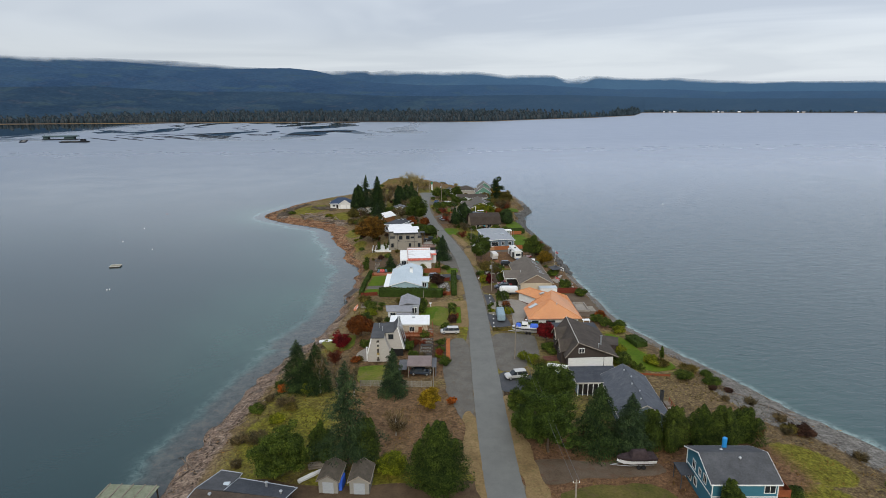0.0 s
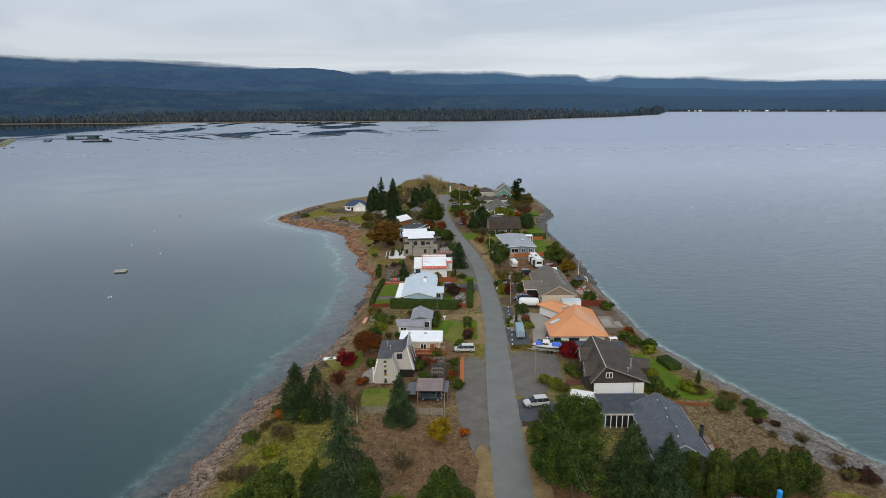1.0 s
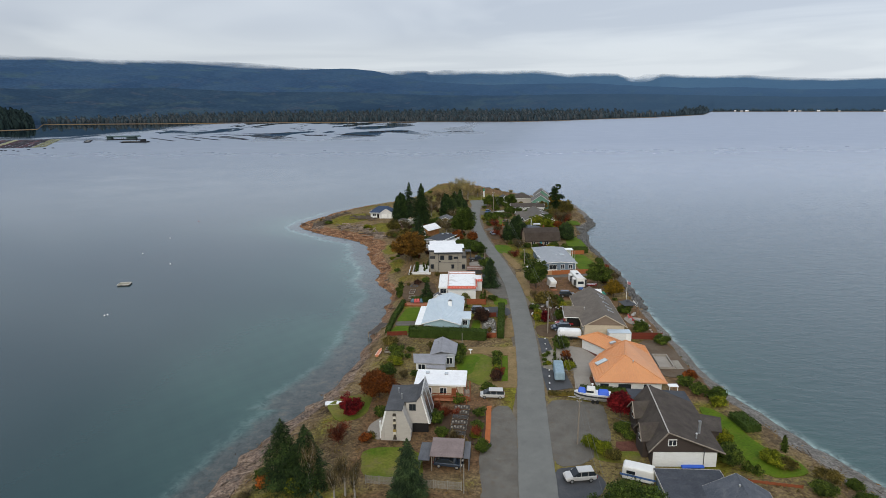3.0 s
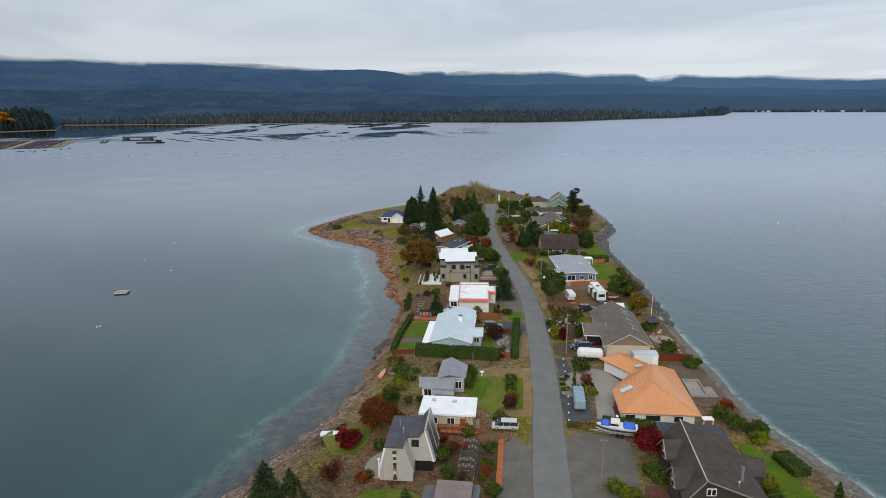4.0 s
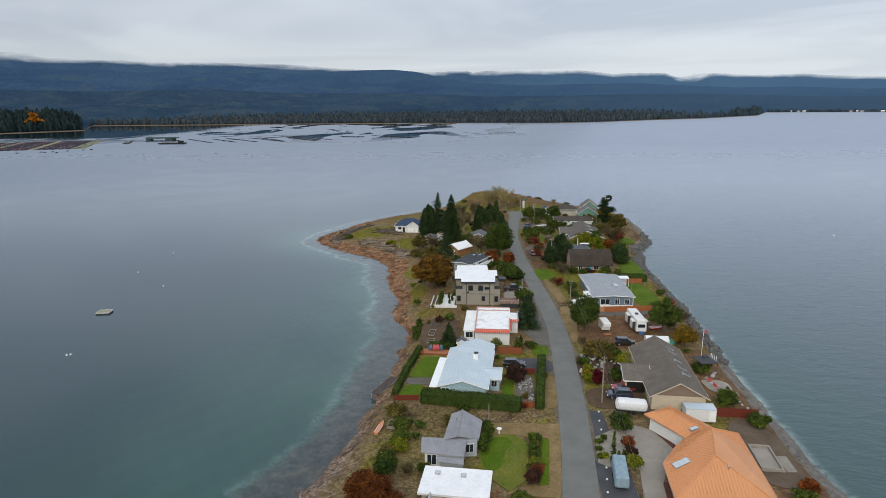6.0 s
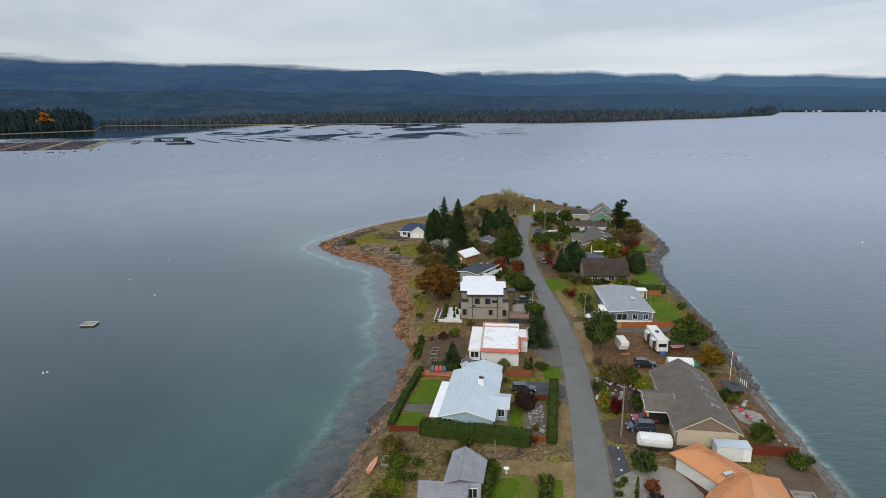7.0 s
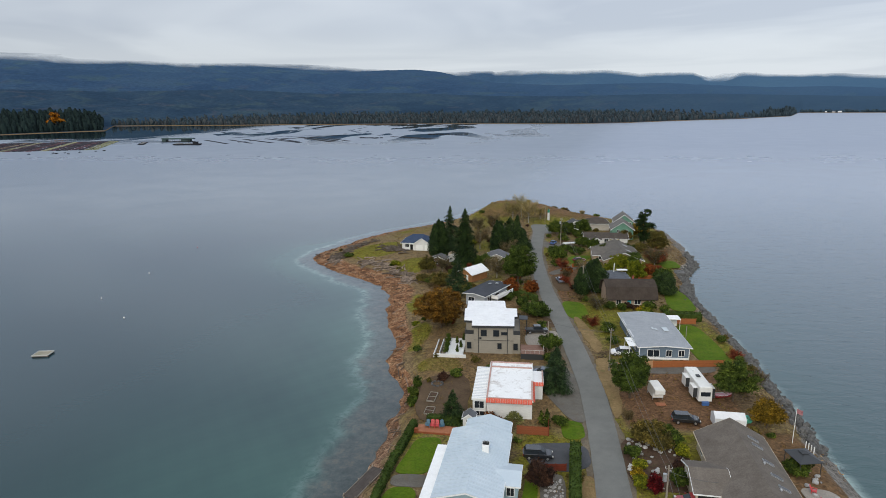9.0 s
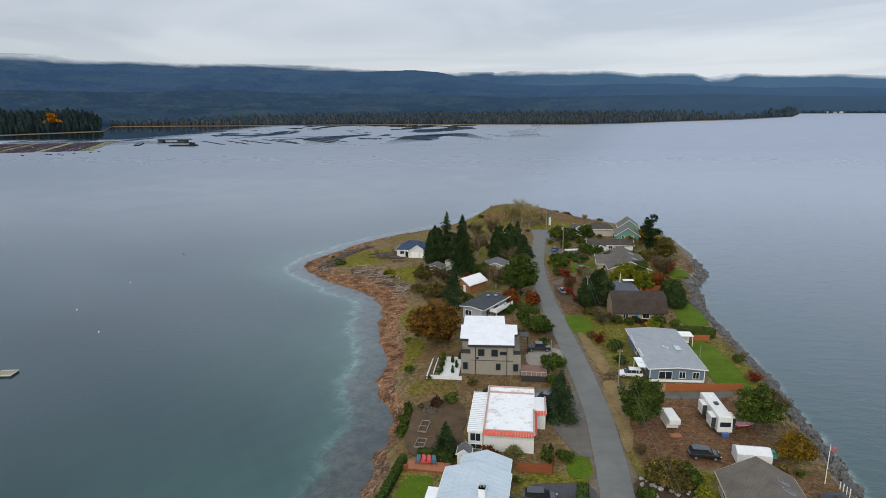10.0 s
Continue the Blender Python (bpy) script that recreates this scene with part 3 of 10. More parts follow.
mps.inputs["Scale"].default_value = (0.8, 0.42, 1.0)
ln.new(V, mps.inputs[0])
slick = ramp_node(nt, ln, noise_node(nt, ln, 0.0085, 4, 0.55, mps.outputs[0], 1.2), ((0.515, (0, 0, 0)), (0.535, (1, 1, 1))))
calm = nt.new("ShaderNodeMath")
calm.operation = "MULTIPLY"
sheltered = nt.new("ShaderNodeMapRange")
for key, v in (("From Min", -120), ("From Max", 160), ("To Min", 1.0), ("To Max", 0.0)):
    sheltered.inputs[key].default_value = v
ln.new(far.outputs[0], sheltered.inputs["Value"])
reach = nt.new("ShaderNodeMath")
reach.operation = "MULTIPLY"
ln.new(sheltered.outputs[0], reach.inputs[0])
ln.new(fade.outputs[0], reach.inputs[1])
lee_y, lee_x = nt.new("ShaderNodeMapRange"), nt.new("ShaderNodeMapRange")
for n_, lo, hi, out in ((lee_y, 1060, 1130, far.outputs[1]), (lee_x, -560, -660, far.outputs[0])):
    n_.inputs["From Min"].default_value, n_.inputs["From Max"].default_value = lo, hi
    ln.new(out, n_.inputs["Value"])
lee = nt.new("ShaderNodeMath")
lee.operation = "MULTIPLY"
ln.new(lee_y.outputs[0], lee.inputs[0])
ln.new(lee_x.outputs[0], lee.inputs[1])
both = nt.new("ShaderNodeMath")
both.operation = "MAXIMUM"
ln.new(slick, both.inputs[0])
ln.new(lee.outputs[0], both.inputs[1])
ln.new(both.outputs[0], calm.inputs[0])
ln.new(reach.outputs[0], calm.inputs[1])
# calm patches drop the painted sheen for a dark base under the hills' reflection
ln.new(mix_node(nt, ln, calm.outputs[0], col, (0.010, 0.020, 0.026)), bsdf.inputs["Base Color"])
still = nt.new("ShaderNodeMath")
still.operation = "MULTIPLY_ADD"
ln.new(calm.outputs[0], still.inputs[0])
still.inputs[1].default_value, still.inputs[2].default_value = -0.95, 1.0
eff = nt.new("ShaderNodeMath")
eff.operation = "MULTIPLY"
ln.new(side.outputs[0], eff.inputs[0])
ln.new(still.outputs[0], eff.inputs[1])
smooth = nt.new("ShaderNodeMapRange")
for key, v in (("From Min", 260), ("From Max", 640), ("To Min", 1.0), ("To Max", 0.0)):
    smooth.inputs[key].default_value = v
ln.new(far.outputs[1], smooth.inputs["Value"])
eff2 = nt.new("ShaderNodeMath")
eff2.operation = "MULTIPLY"
ln.new(eff.outputs[0], eff2.inputs[0])
ln.new(smooth.outputs[0], eff2.inputs[1])
ln.new(eff2.outputs[0], ripm.inputs[1])
rough = nt.new("ShaderNodeMath")
rough.operation = "MULTIPLY_ADD"
ln.new(rip2, rough.inputs[0])
rough.inputs[1].default_value, rough.inputs[2].default_value = 0.10, 0.05
dist_r = nt.new("ShaderNodeMapRange")
for key, v in (("From Min", 300), ("From Max", 900), ("To Min", 0.0), ("To Max", 0.24)):
    dist_r.inputs[key].default_value = v
ln.new(far.outputs[1], dist_r.inputs["Value"])
sum_r = nt.new("ShaderNodeMath")
ln.new(rough.outputs[0], sum_r.inputs[0])
ln.new(dist_r.outputs[0], sum_r.inputs[1])
calm_r = nt.new("ShaderNodeMix")
ln.new(calm.outputs[0], calm_r.inputs["Factor"])
ln.new(sum_r.outputs[0], calm_r.inputs["A"])
calm_r.inputs["B"].default_value = 0.03
ln.new(calm_r.outputs["Result"], bsdf.inputs["Roughness"])
bump_node(nt, ln, ripm.outputs[0], 0.55, 0.5, bsdf)
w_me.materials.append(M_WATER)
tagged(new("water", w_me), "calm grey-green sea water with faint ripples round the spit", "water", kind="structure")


# ---- the far shore and its hills, laid out by bearing from the spit ----
AZ_SHORE = [(-70, 1500), (-40, 1575), (-33.4, 1640), (-32.9, 1990), (-24, 1830), (-14, 1750), (-5, 1690), (6, 1630), (10.5, 1700), (15, 1880), (19.4, 2050), (23.2, 2400), (23.8, 2960), (40, 3150), (70, 3200)]
FAR_EYE = (8.0, 60.0)
SKYLINE = [(-75, 3.7), (-39.4, 3.61), (-34.6, 3.58), (-30.3, 3.33), (-26.4, 3.12), (-25.1, 3.17), (-18.9, 3.09), (-16, 2.99), (-12.3, 2.7), (-10, 2.55), (-6, 2.4), (-4.5, 2.34), (-2.9, 2.41), (-1.2, 2.39), (-0.9, 2.27), (0.4, 2.43), (8.5, 2.39), (11.6, 1.97), (12.9, 2.02), (15.8, 1.97), (17.1, 1.46), (18.4, 1.46), (19.4, 1.86), (21, 1.84), (25.3, 1.6), (26.1, 1.64), (27.9, 1.46), (33, 1.2), (75, 0.9)]
MID_CREST = [(-75, 3.0), (-39.6, 2.85), (-32.2, 2.56), (-23.6, 2.5), (-16, 2.48), (-13.1, 2.65), (-10.1, 2.75), (-8, 2.79), (-5.8, 2.57), (-4, 2.14), (-0.9, 1.6), (4.1, 1.31), (9, 1.36), (13.7, 1.35), (17.3, 1.1), (21.6, 0.86), (25.9, 0.86), (30, 0.62), (75, 0.5)]
LOW_CREST = [(-75, 1.3), (-39.8, 1.16), (-33.2, 1.0), (-23.8, 1.15), (-16.2, 0.75), (-9.1, 0.78), (-0.9, 0.42), (6.1, 0.34), (11.9, 0.43), (17.4, 0.42), (24, 0.2), (30.1, 0.05), (75, 0.0)]


def hill_mat(name, stops, patch, brown, haze, fade):
    """Forest far off: stands, clearings, crowns and haze in the colour; fade is where the top clears for cloud."""
    m = bpy.data.materials.new(name)
    nt, ln, bsdf = nodes_of(m)
    way, at = nt.new("ShaderNodeAttribute"), nt.new("ShaderNodeAttribute")
    way.attribute_name, at.attribute_name = "bearing", "cover"
    sp = nt.new("ShaderNodeSeparateColor")
    ln.new(at.outputs["Color"], sp.inputs[0])
    V = way.outputs["Vector"]
    col = ramp_node(nt, ln, noise_node(nt, ln, 0.20, 6, 0.62, V, 0.8), tuple(zip((0.34, 0.5, 0.64), stops)))
    col = mix_node(nt, ln, ramp_node(nt, ln, noise_node(nt, ln, 0.42, 4, 0.5, V, 0.4), ((0.57, (0, 0, 0)), (0.67, (0.7, 0.7, 0.7)))), col, patch)
    mp = nt.new("ShaderNodeMapping")
    mp.inputs["Location"].default_value = (31, 7, 3)
    ln.new(V, mp.inputs[0])
    col = mix_node(nt, ln, ramp_node(nt, ln, noise_node(nt, ln, 0.6, 5, 0.6, mp.outputs[0], 0.6), ((0.57, (0, 0, 0)), (0.68, (0.6, 0.6, 0.6)))), col, brown)
    col = mix_node(nt, ln, 1.0, col, ramp_node(nt, ln, noise_node(nt, ln, 3.0, 5, 0.7, V), ((0.32, (0.7, 0.7, 0.7)), (0.68, (1.3, 1.3, 1.3)))), "MULTIPLY")
    # distance haze painted over the forest colour, by bearing and height up the slope
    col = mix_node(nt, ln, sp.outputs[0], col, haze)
    col = mix_node(nt, ln, sp.outputs[2], col, (0.17, 0.115, 0.06))
    ln.new(col, bsdf.inputs["Base Color"])
    bsdf.inputs["Roughness"].default_value, bsdf.inputs["Specular IOR Level"].default_value = 1.0, 0.0
    # stands for low cloud: the crest turns transparent in wisps, showing sky
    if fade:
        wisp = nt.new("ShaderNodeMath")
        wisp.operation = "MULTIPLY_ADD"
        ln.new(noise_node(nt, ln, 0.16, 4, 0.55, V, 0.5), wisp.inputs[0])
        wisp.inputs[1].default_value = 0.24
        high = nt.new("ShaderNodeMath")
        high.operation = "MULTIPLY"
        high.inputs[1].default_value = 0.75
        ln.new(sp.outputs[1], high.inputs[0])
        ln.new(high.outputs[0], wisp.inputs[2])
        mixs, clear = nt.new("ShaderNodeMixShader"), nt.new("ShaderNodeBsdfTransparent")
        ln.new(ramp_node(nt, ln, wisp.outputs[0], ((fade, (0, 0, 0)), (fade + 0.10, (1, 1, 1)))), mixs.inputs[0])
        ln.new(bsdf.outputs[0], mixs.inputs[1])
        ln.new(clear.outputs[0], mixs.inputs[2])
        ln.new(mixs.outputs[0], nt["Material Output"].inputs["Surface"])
    return m


def hill_sheet(name, label, az, ss, ra, rb, crest, lift, haze, material, shore=False):
    """One range of hills as a sheet that climbs from its foot to its crest, by bearing."""
    A, S = np.meshgrid(az, ss)
    a, q = A.ravel(), S.ravel()
    r0, r1 = np.interp(a, *zip(*ra)), np.interp(a, *zip(*rb))
    r = r0 + (r1 - r0) * q
    x, y = FAR_EYE[0] + r * np.sin(np.radians(a)), FAR_EYE[1] + r * np.cos(np.radians(a))
    f = np.array([noise.fractal((u * 0.0022, v * 0.0022, lift), 1.0, 2.0, 5) for u, v in zip(x, y)])
    g = np.array([noise.fractal((u * 1.1, 0.0, lift + 5), 0.9, 2.0, 4) for u in az])
    g = np.tile(g, len(ss))
    top = 54 + np.tan(np.radians(np.interp(a, *zip(*crest)) + 0.03 * g + (0.24 if lift > 20 else 0.05))) * r1
    foot = -3.0
    if shore:
        foot = -1.6 + 15.0 * step(r, np.interp(a, (-75, 20, 24, 75), (1700, 1900, 3000, 3200)), np.interp(a, (-75, 20, 24, 75), (2300, 2400, 3300, 3500))) * step(r - r0, 10, 80) + 20.0 * step(r - r0, 30, 320) * np.interp(a, (-35, -33.2), (1, 0))
        h = np.where(q <= 0, WATER - 1, np.where(r - r0 < 14, WATER + 0.6, foot + (top - foot) * step(r, np.interp(a, (-75, 20, 24, 75), (1950, 2050, 3050, 3250)), r1) ** 1.2 * (1 + 0.3 * f * step(r1 - r, 0, 500))))
    else:
        h = foot + (top - foot) * (q ** (1.0 + 0.35 * np.clip(f, -1, 1))) * (1 + 0.22 * f * (1 - q))
    me, _, _, _ = grid_mesh(name, np.arange(len(az)), np.arange(len(ss)), lambda u, v: np.zeros(u.shape))
    me.vertices.foreach_set("co", np.stack([x, y, h], 1).astype(np.float32).ravel())
    me.update()
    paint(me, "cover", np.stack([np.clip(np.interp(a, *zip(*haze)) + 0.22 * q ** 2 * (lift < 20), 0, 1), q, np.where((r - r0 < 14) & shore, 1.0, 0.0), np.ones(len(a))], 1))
    paint(me, "bearing", np.stack([a, 5.0 * np.degrees(np.arctan2(h - 54, r)), np.full(len(a), lift), np.ones(len(a))], 1))
    me.materials.append(material)
    return tagged(new(name, me), label, "hills", kind="structure")


az = np.concatenate([np.linspace(-75, -45, 40), np.arange(-44.8, 45, 0.14), np.linspace(45.2, 75, 40)])
climb = np.linspace(0, 1, 34)
# each farther range is bluer: distance haze put into its forest colours
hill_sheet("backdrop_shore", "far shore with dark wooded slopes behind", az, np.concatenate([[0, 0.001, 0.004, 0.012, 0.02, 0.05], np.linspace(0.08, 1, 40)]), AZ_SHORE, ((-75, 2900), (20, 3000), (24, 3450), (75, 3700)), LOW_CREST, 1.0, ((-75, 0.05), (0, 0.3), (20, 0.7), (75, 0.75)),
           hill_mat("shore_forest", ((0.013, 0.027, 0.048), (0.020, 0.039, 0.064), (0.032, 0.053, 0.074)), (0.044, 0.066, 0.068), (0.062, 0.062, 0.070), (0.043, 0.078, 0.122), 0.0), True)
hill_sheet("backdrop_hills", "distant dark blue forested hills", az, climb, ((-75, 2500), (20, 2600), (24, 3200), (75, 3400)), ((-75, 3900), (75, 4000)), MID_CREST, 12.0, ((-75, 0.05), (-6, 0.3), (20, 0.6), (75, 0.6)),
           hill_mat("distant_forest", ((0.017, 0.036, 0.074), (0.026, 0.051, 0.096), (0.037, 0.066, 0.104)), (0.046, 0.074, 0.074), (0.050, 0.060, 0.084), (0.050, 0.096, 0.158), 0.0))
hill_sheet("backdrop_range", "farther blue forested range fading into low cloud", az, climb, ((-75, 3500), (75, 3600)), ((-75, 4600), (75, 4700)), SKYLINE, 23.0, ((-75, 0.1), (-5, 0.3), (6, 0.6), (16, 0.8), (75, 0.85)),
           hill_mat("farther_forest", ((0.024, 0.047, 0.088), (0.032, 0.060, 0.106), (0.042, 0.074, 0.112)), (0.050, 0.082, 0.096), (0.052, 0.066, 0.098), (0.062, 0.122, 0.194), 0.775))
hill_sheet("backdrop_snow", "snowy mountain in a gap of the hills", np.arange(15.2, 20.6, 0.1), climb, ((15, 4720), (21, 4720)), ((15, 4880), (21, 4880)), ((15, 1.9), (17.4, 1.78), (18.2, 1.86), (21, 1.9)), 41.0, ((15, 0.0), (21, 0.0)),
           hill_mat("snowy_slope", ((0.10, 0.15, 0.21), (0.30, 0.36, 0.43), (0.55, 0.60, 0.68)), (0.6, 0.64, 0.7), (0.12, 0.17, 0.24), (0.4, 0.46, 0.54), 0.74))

# trees that edge the far shore, too many to count
rng = np.random.RandomState(5)


def far_trees(name, label, count, a0, a1, depth, tall, colours, crown=0.32, prof=(0.55, 1.0, 0.62, 0.06)):
    """A belt of small pointed and rounded crowns along the far shore."""
    a = rng.uniform(a0, a1, count)
    r0 = np.interp(a, *zip(*AZ_SHORE)) + 26 + depth * rng.uniform(0, 1, count) ** 1.6
    x, y = FAR_EYE[0] + r0 * np.sin(np.radians(a)), FAR_EYE[1] + r0 * np.cos(np.radians(a))
    h = tall * rng.uniform(0.55, 1.05, count) * (0.78 + 0.3 * np.sin(a * 3.1) * np.sin(a * 7.7 + 1) + 0.22 * np.sin(a * 19.0 + r0 * 0.02))
    rad = h * rng.uniform(0.6, 1.25, count) * crown
    ks, prof = np.array((0.0, 0.3, 0.68, 1.0)), np.array(prof)
    n = 5
    inland = r0 - np.interp(a, *zip(*AZ_SHORE))
    base_z = -1.5 + 12 * step(inland, 60, 500) + 20.0 * step(inland, 30, 320) * np.interp(a, (-35, -33.2), (1, 0))
    ang = np.arange(n) * math.tau / n
    rr = rad[:, None, None] * prof[None, :, None] * rng.uniform(0.65, 1.35, (count, 4, n))
    zz = base_z[:, None, None] + h[:, None, None] * ks[None, :, None] + 0.06 * h[:, None, None] * rng.normal(size=(count, 4, n))
    co = np.stack([x[:, None, None] + rr * np.cos(ang), y[:, None, None] + rr * np.sin(ang), zz], -1).reshape(-1, 3)
    q = np.arange(n)
    one = np.concatenate([np.stack([k * n + q, k * n + (q + 1) % n, (k + 1) * n + (q + 1) % n, (k + 1) * n + q], 1) for k in range(3)])
    one = np.concatenate([one, [[3 * n, 3 * n + 1, 3 * n + 2, 3 * n + 3]]])
    quads = (one[None] + (np.arange(count) * 4 * n)[:, None, None]).reshape(-1, 4)
    me = bpy.data.meshes.new(name)
    me.vertices.add(len(co))
    me.vertices.foreach_set("co", co.astype(np.float32).ravel())
    me.loops.add(quads.size)
    me.loops.foreach_set("vertex_index", quads.ravel().astype(np.int32))
    me.polygons.add(len(quads))
    me.polygons.foreach_set("loop_start", np.arange(0, quads.size, 4, dtype=np.int32))
    me.update(calc_edges=True)
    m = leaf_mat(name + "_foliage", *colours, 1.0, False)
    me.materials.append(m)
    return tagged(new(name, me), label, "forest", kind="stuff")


# distance haze is put into the farther belts' colours, bluer and paler
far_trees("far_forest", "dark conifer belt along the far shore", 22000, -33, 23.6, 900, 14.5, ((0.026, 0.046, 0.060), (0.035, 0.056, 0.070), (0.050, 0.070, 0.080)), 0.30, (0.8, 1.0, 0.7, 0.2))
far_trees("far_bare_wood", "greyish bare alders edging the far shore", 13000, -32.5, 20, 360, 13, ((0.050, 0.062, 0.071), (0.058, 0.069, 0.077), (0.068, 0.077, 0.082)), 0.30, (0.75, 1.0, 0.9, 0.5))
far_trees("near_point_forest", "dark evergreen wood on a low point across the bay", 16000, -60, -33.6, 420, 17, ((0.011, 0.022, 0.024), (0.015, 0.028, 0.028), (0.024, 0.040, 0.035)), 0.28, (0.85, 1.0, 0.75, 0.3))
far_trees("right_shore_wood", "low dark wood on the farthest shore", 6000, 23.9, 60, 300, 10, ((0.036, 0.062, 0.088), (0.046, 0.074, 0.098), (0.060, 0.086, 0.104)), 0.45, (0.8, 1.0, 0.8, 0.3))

# ---- road, drives, lawns ----
ROAD = [(8, -90), (11.5, -20), (15.6, 50), (17.2, 74), (17.9, 84), (19.8, 104), (22.8, 132), (24.6, 147), (26.4, 167), (27.8, 190), (28.3, 205), (28.2, 213), (27.0, 233), (24.8, 259), (23.6, 275), (22.9, 296), (23.1, 320), (25.2, 345), (27.3, 366)]


def ribbon(name, label, line, width, z, material, category, wob=0.12):
    pts = curve_points(line, 10)
    bm = bmesh.new()
    rows = []
    for i, p in enumerate(pts):
        q = pts[min(i + 1, len(pts) - 1)] - pts[max(i - 1, 0)]
        q = q / np.linalg.norm(q)
        w = width(p[1]) / 2
        s = np.array((-q[1], q[0]))
        l = p + s * (w + wob * noise.noise((p[0] * 0.7, p[1] * 0.7, 1)))
        r = p - s * (w + wob * noise.noise((p[0] * 0.7, p[1] * 0.7, 5)))
        rows.append([bm.verts.new((*l, z - 0.14)), bm.verts.new((*l, z)), bm.verts.new((*p, z + 0.04)), bm.verts.new((*r, z)), bm.verts.new((*r, z - 0.14))])
    for a, b in zip(rows, rows[1:]):
        for k in range(4):
            bm.faces.new((a[k], a[k + 1], b[k + 1], b[k]))
    bmesh.ops.recalc_face_normals(bm, faces=list(bm.faces))
    return tagged(part(name, bm, material), label, category, kind="structure")


ribbon("road", "narrow worn grey asphalt lane without kerbs", ROAD, lambda y: float(np.interp(y, (74, 105, 150, 210, 300, 366), (5.6, 5.6, 5.1, 4.7, 4.5, 5.0))), 0.1, M_ASPHALT, "road")


ribbon("road_shoulder", "dusty leaf-strewn edge of the lane", ROAD, lambda y: 6.4 + 0.7 * math.sin(y * 0.21) + 0.4 * math.sin(y * 0.53), -0.004, surface("dusty_shoulder", (0.10, 0.085, 0.064), (0.19, 0.155, 0.11), 0.5, 0.95, 0.5, stain=(0.09, 0.05, 0.028), amount=0.7, fine=5, distance=0.03), "ground", 0.55)
PATCHES, OUTLINES = [], []
M_EARTH = surface("trodden_earth", (0.092, 0.064, 0.041), (0.142, 0.110, 0.080), 0.25, 0.95, 0.5, stain=(0.10, 0.045, 0.022), amount=0.7, fine=5, distance=0.04)


def patch(name, label, outline, material, z=0.03, category="ground", jitter=0.15):
    """A thin, slightly uneven-edged sheet of another ground."""
    PATCHES.append(name)
    OUTLINES.append(outline)
    z = 0.012 + 0.0012 * len(PATCHES) + (0.004 if z > 0.03 else 0.0)
    pts = []
    if jitter > 0.1:
        for _ in range(2):
            outline = [(a[0] + (b[0] - a[0]) * f_, a[1] + (b[1] - a[1]) * f_) for a, b in zip(outline, outline[1:] + outline[:1]) for f_ in (0.2, 0.8)]
    for a, b in zip(outline, outline[1:] + outline[:1]):
        n = max(1, int(math.dist(a, b) / 0.6))
        for k in range(n):
            x, y = a[0] + (b[0] - a[0]) * k / n, a[1] + (b[1] - a[1]) * k / n
            pts.append((x + jitter * (0.5 * noise.noise((x * 0.7, y * 0.7, 2)) + 1.7 * noise.noise((x * 0.2, y * 0.2, 3))), y + jitter * (0.5 * noise.noise((x * 0.7, y * 0.7, 6)) + 1.7 * noise.noise((x * 0.2, y * 0.2, 7)))))
    bm = bmesh.new()
    top = [bm.verts.new((*p, z)) for p in pts]
    low = [bm.verts.new((*p, z - 0.12)) for p in pts]
    f = bm.faces.new(top)
    for i in range(len(pts)):
        j = (i + 1) % len(pts)
        bm.faces.new((low[i], low[j], top[j], top[i]))
    bmesh.ops.triangulate(bm, faces=[f])
    bmesh.ops.recalc_face_normals(bm, faces=list(bm.faces))
    return tagged(part(name, bm, material), label, category, kind="structure")


patch("gravel_drive", "grey gravel parking strip beside the lane", [(15.9, 134.6), (20.3, 134.2), (16.9, 102), (16.2, 96), (13.4, 97), (12.2, 104), (12.0, 117)], M_GRAVEL, jitter=0.4)
patch("asphalt_drive", "worn grey asphalt forecourt", [(25.6, 138), (36.3, 135.5), (36.0, 132), (34.6, 122), (28.6, 116.2), (23.4, 115.5)], M_GRAVEL, 0.035, "driveway")
patch("asphalt_drive", "dark fresh asphalt drive", [(23.3, 115.2), (28.4, 115.8), (31, 112), (28.8, 108), (22.6, 106)], M_DARKTAR, 0.03, "driveway")
patch("concrete_drive", "pale concrete drive", [(34.0, 163.6), (38.9, 161.0), (40.6, 155.6), (37.9, 149.6), (36.4, 146.0), (35.9, 141.6), (32.6, 141.6), (33.9, 149.5), (34.0, 158)], M_CONCRETE, 0.03, "driveway", 0.05)
patch("garden_bed", "red bark mulch strip along the wall", [(38.9, 160.6), (39.6, 160.4), (41.6, 156.0), (40.7, 155.6)], M_REDMULCH, jitter=0.05)
patch("garden_bed", "red bark mulch strip along the wall", [(36.5, 146.4), (37.2, 146.6), (36.8, 142.0), (36.0, 142.0)], M_REDMULCH, jitter=0.05)
patch("patio", "small red brick patio beside the chalet", [(34.3, 119.9), (37.9, 119.9), (38.1, 122.6), (35.2, 122.6)], M_REDMULCH, 0.035, jitter=0.05)
patch("lawn", "small lawn beside the chalet", [(30.2, 117.6), (34.2, 116.4), (37.6, 117.0), (38.0, 119.6), (34.0, 119.6), (31.6, 121.8)], M_MOSSLAWN, jitter=0.15)
patch("asphalt_drive", "dark asphalt side strip", [(27.2, 151.5), (29.0, 152), (32.2, 149), (32.2, 141.8), (27.1, 140.4)], M_DARKTAR, 0.03, "driveway", 0.05)
patch("asphalt_drive", "dark asphalt side strip", [(29.4, 167.6), (31.6, 167.0), (31.6, 158.6), (28.9, 158.6)], M_DARKTAR, 0.03, "driveway", 0.05)
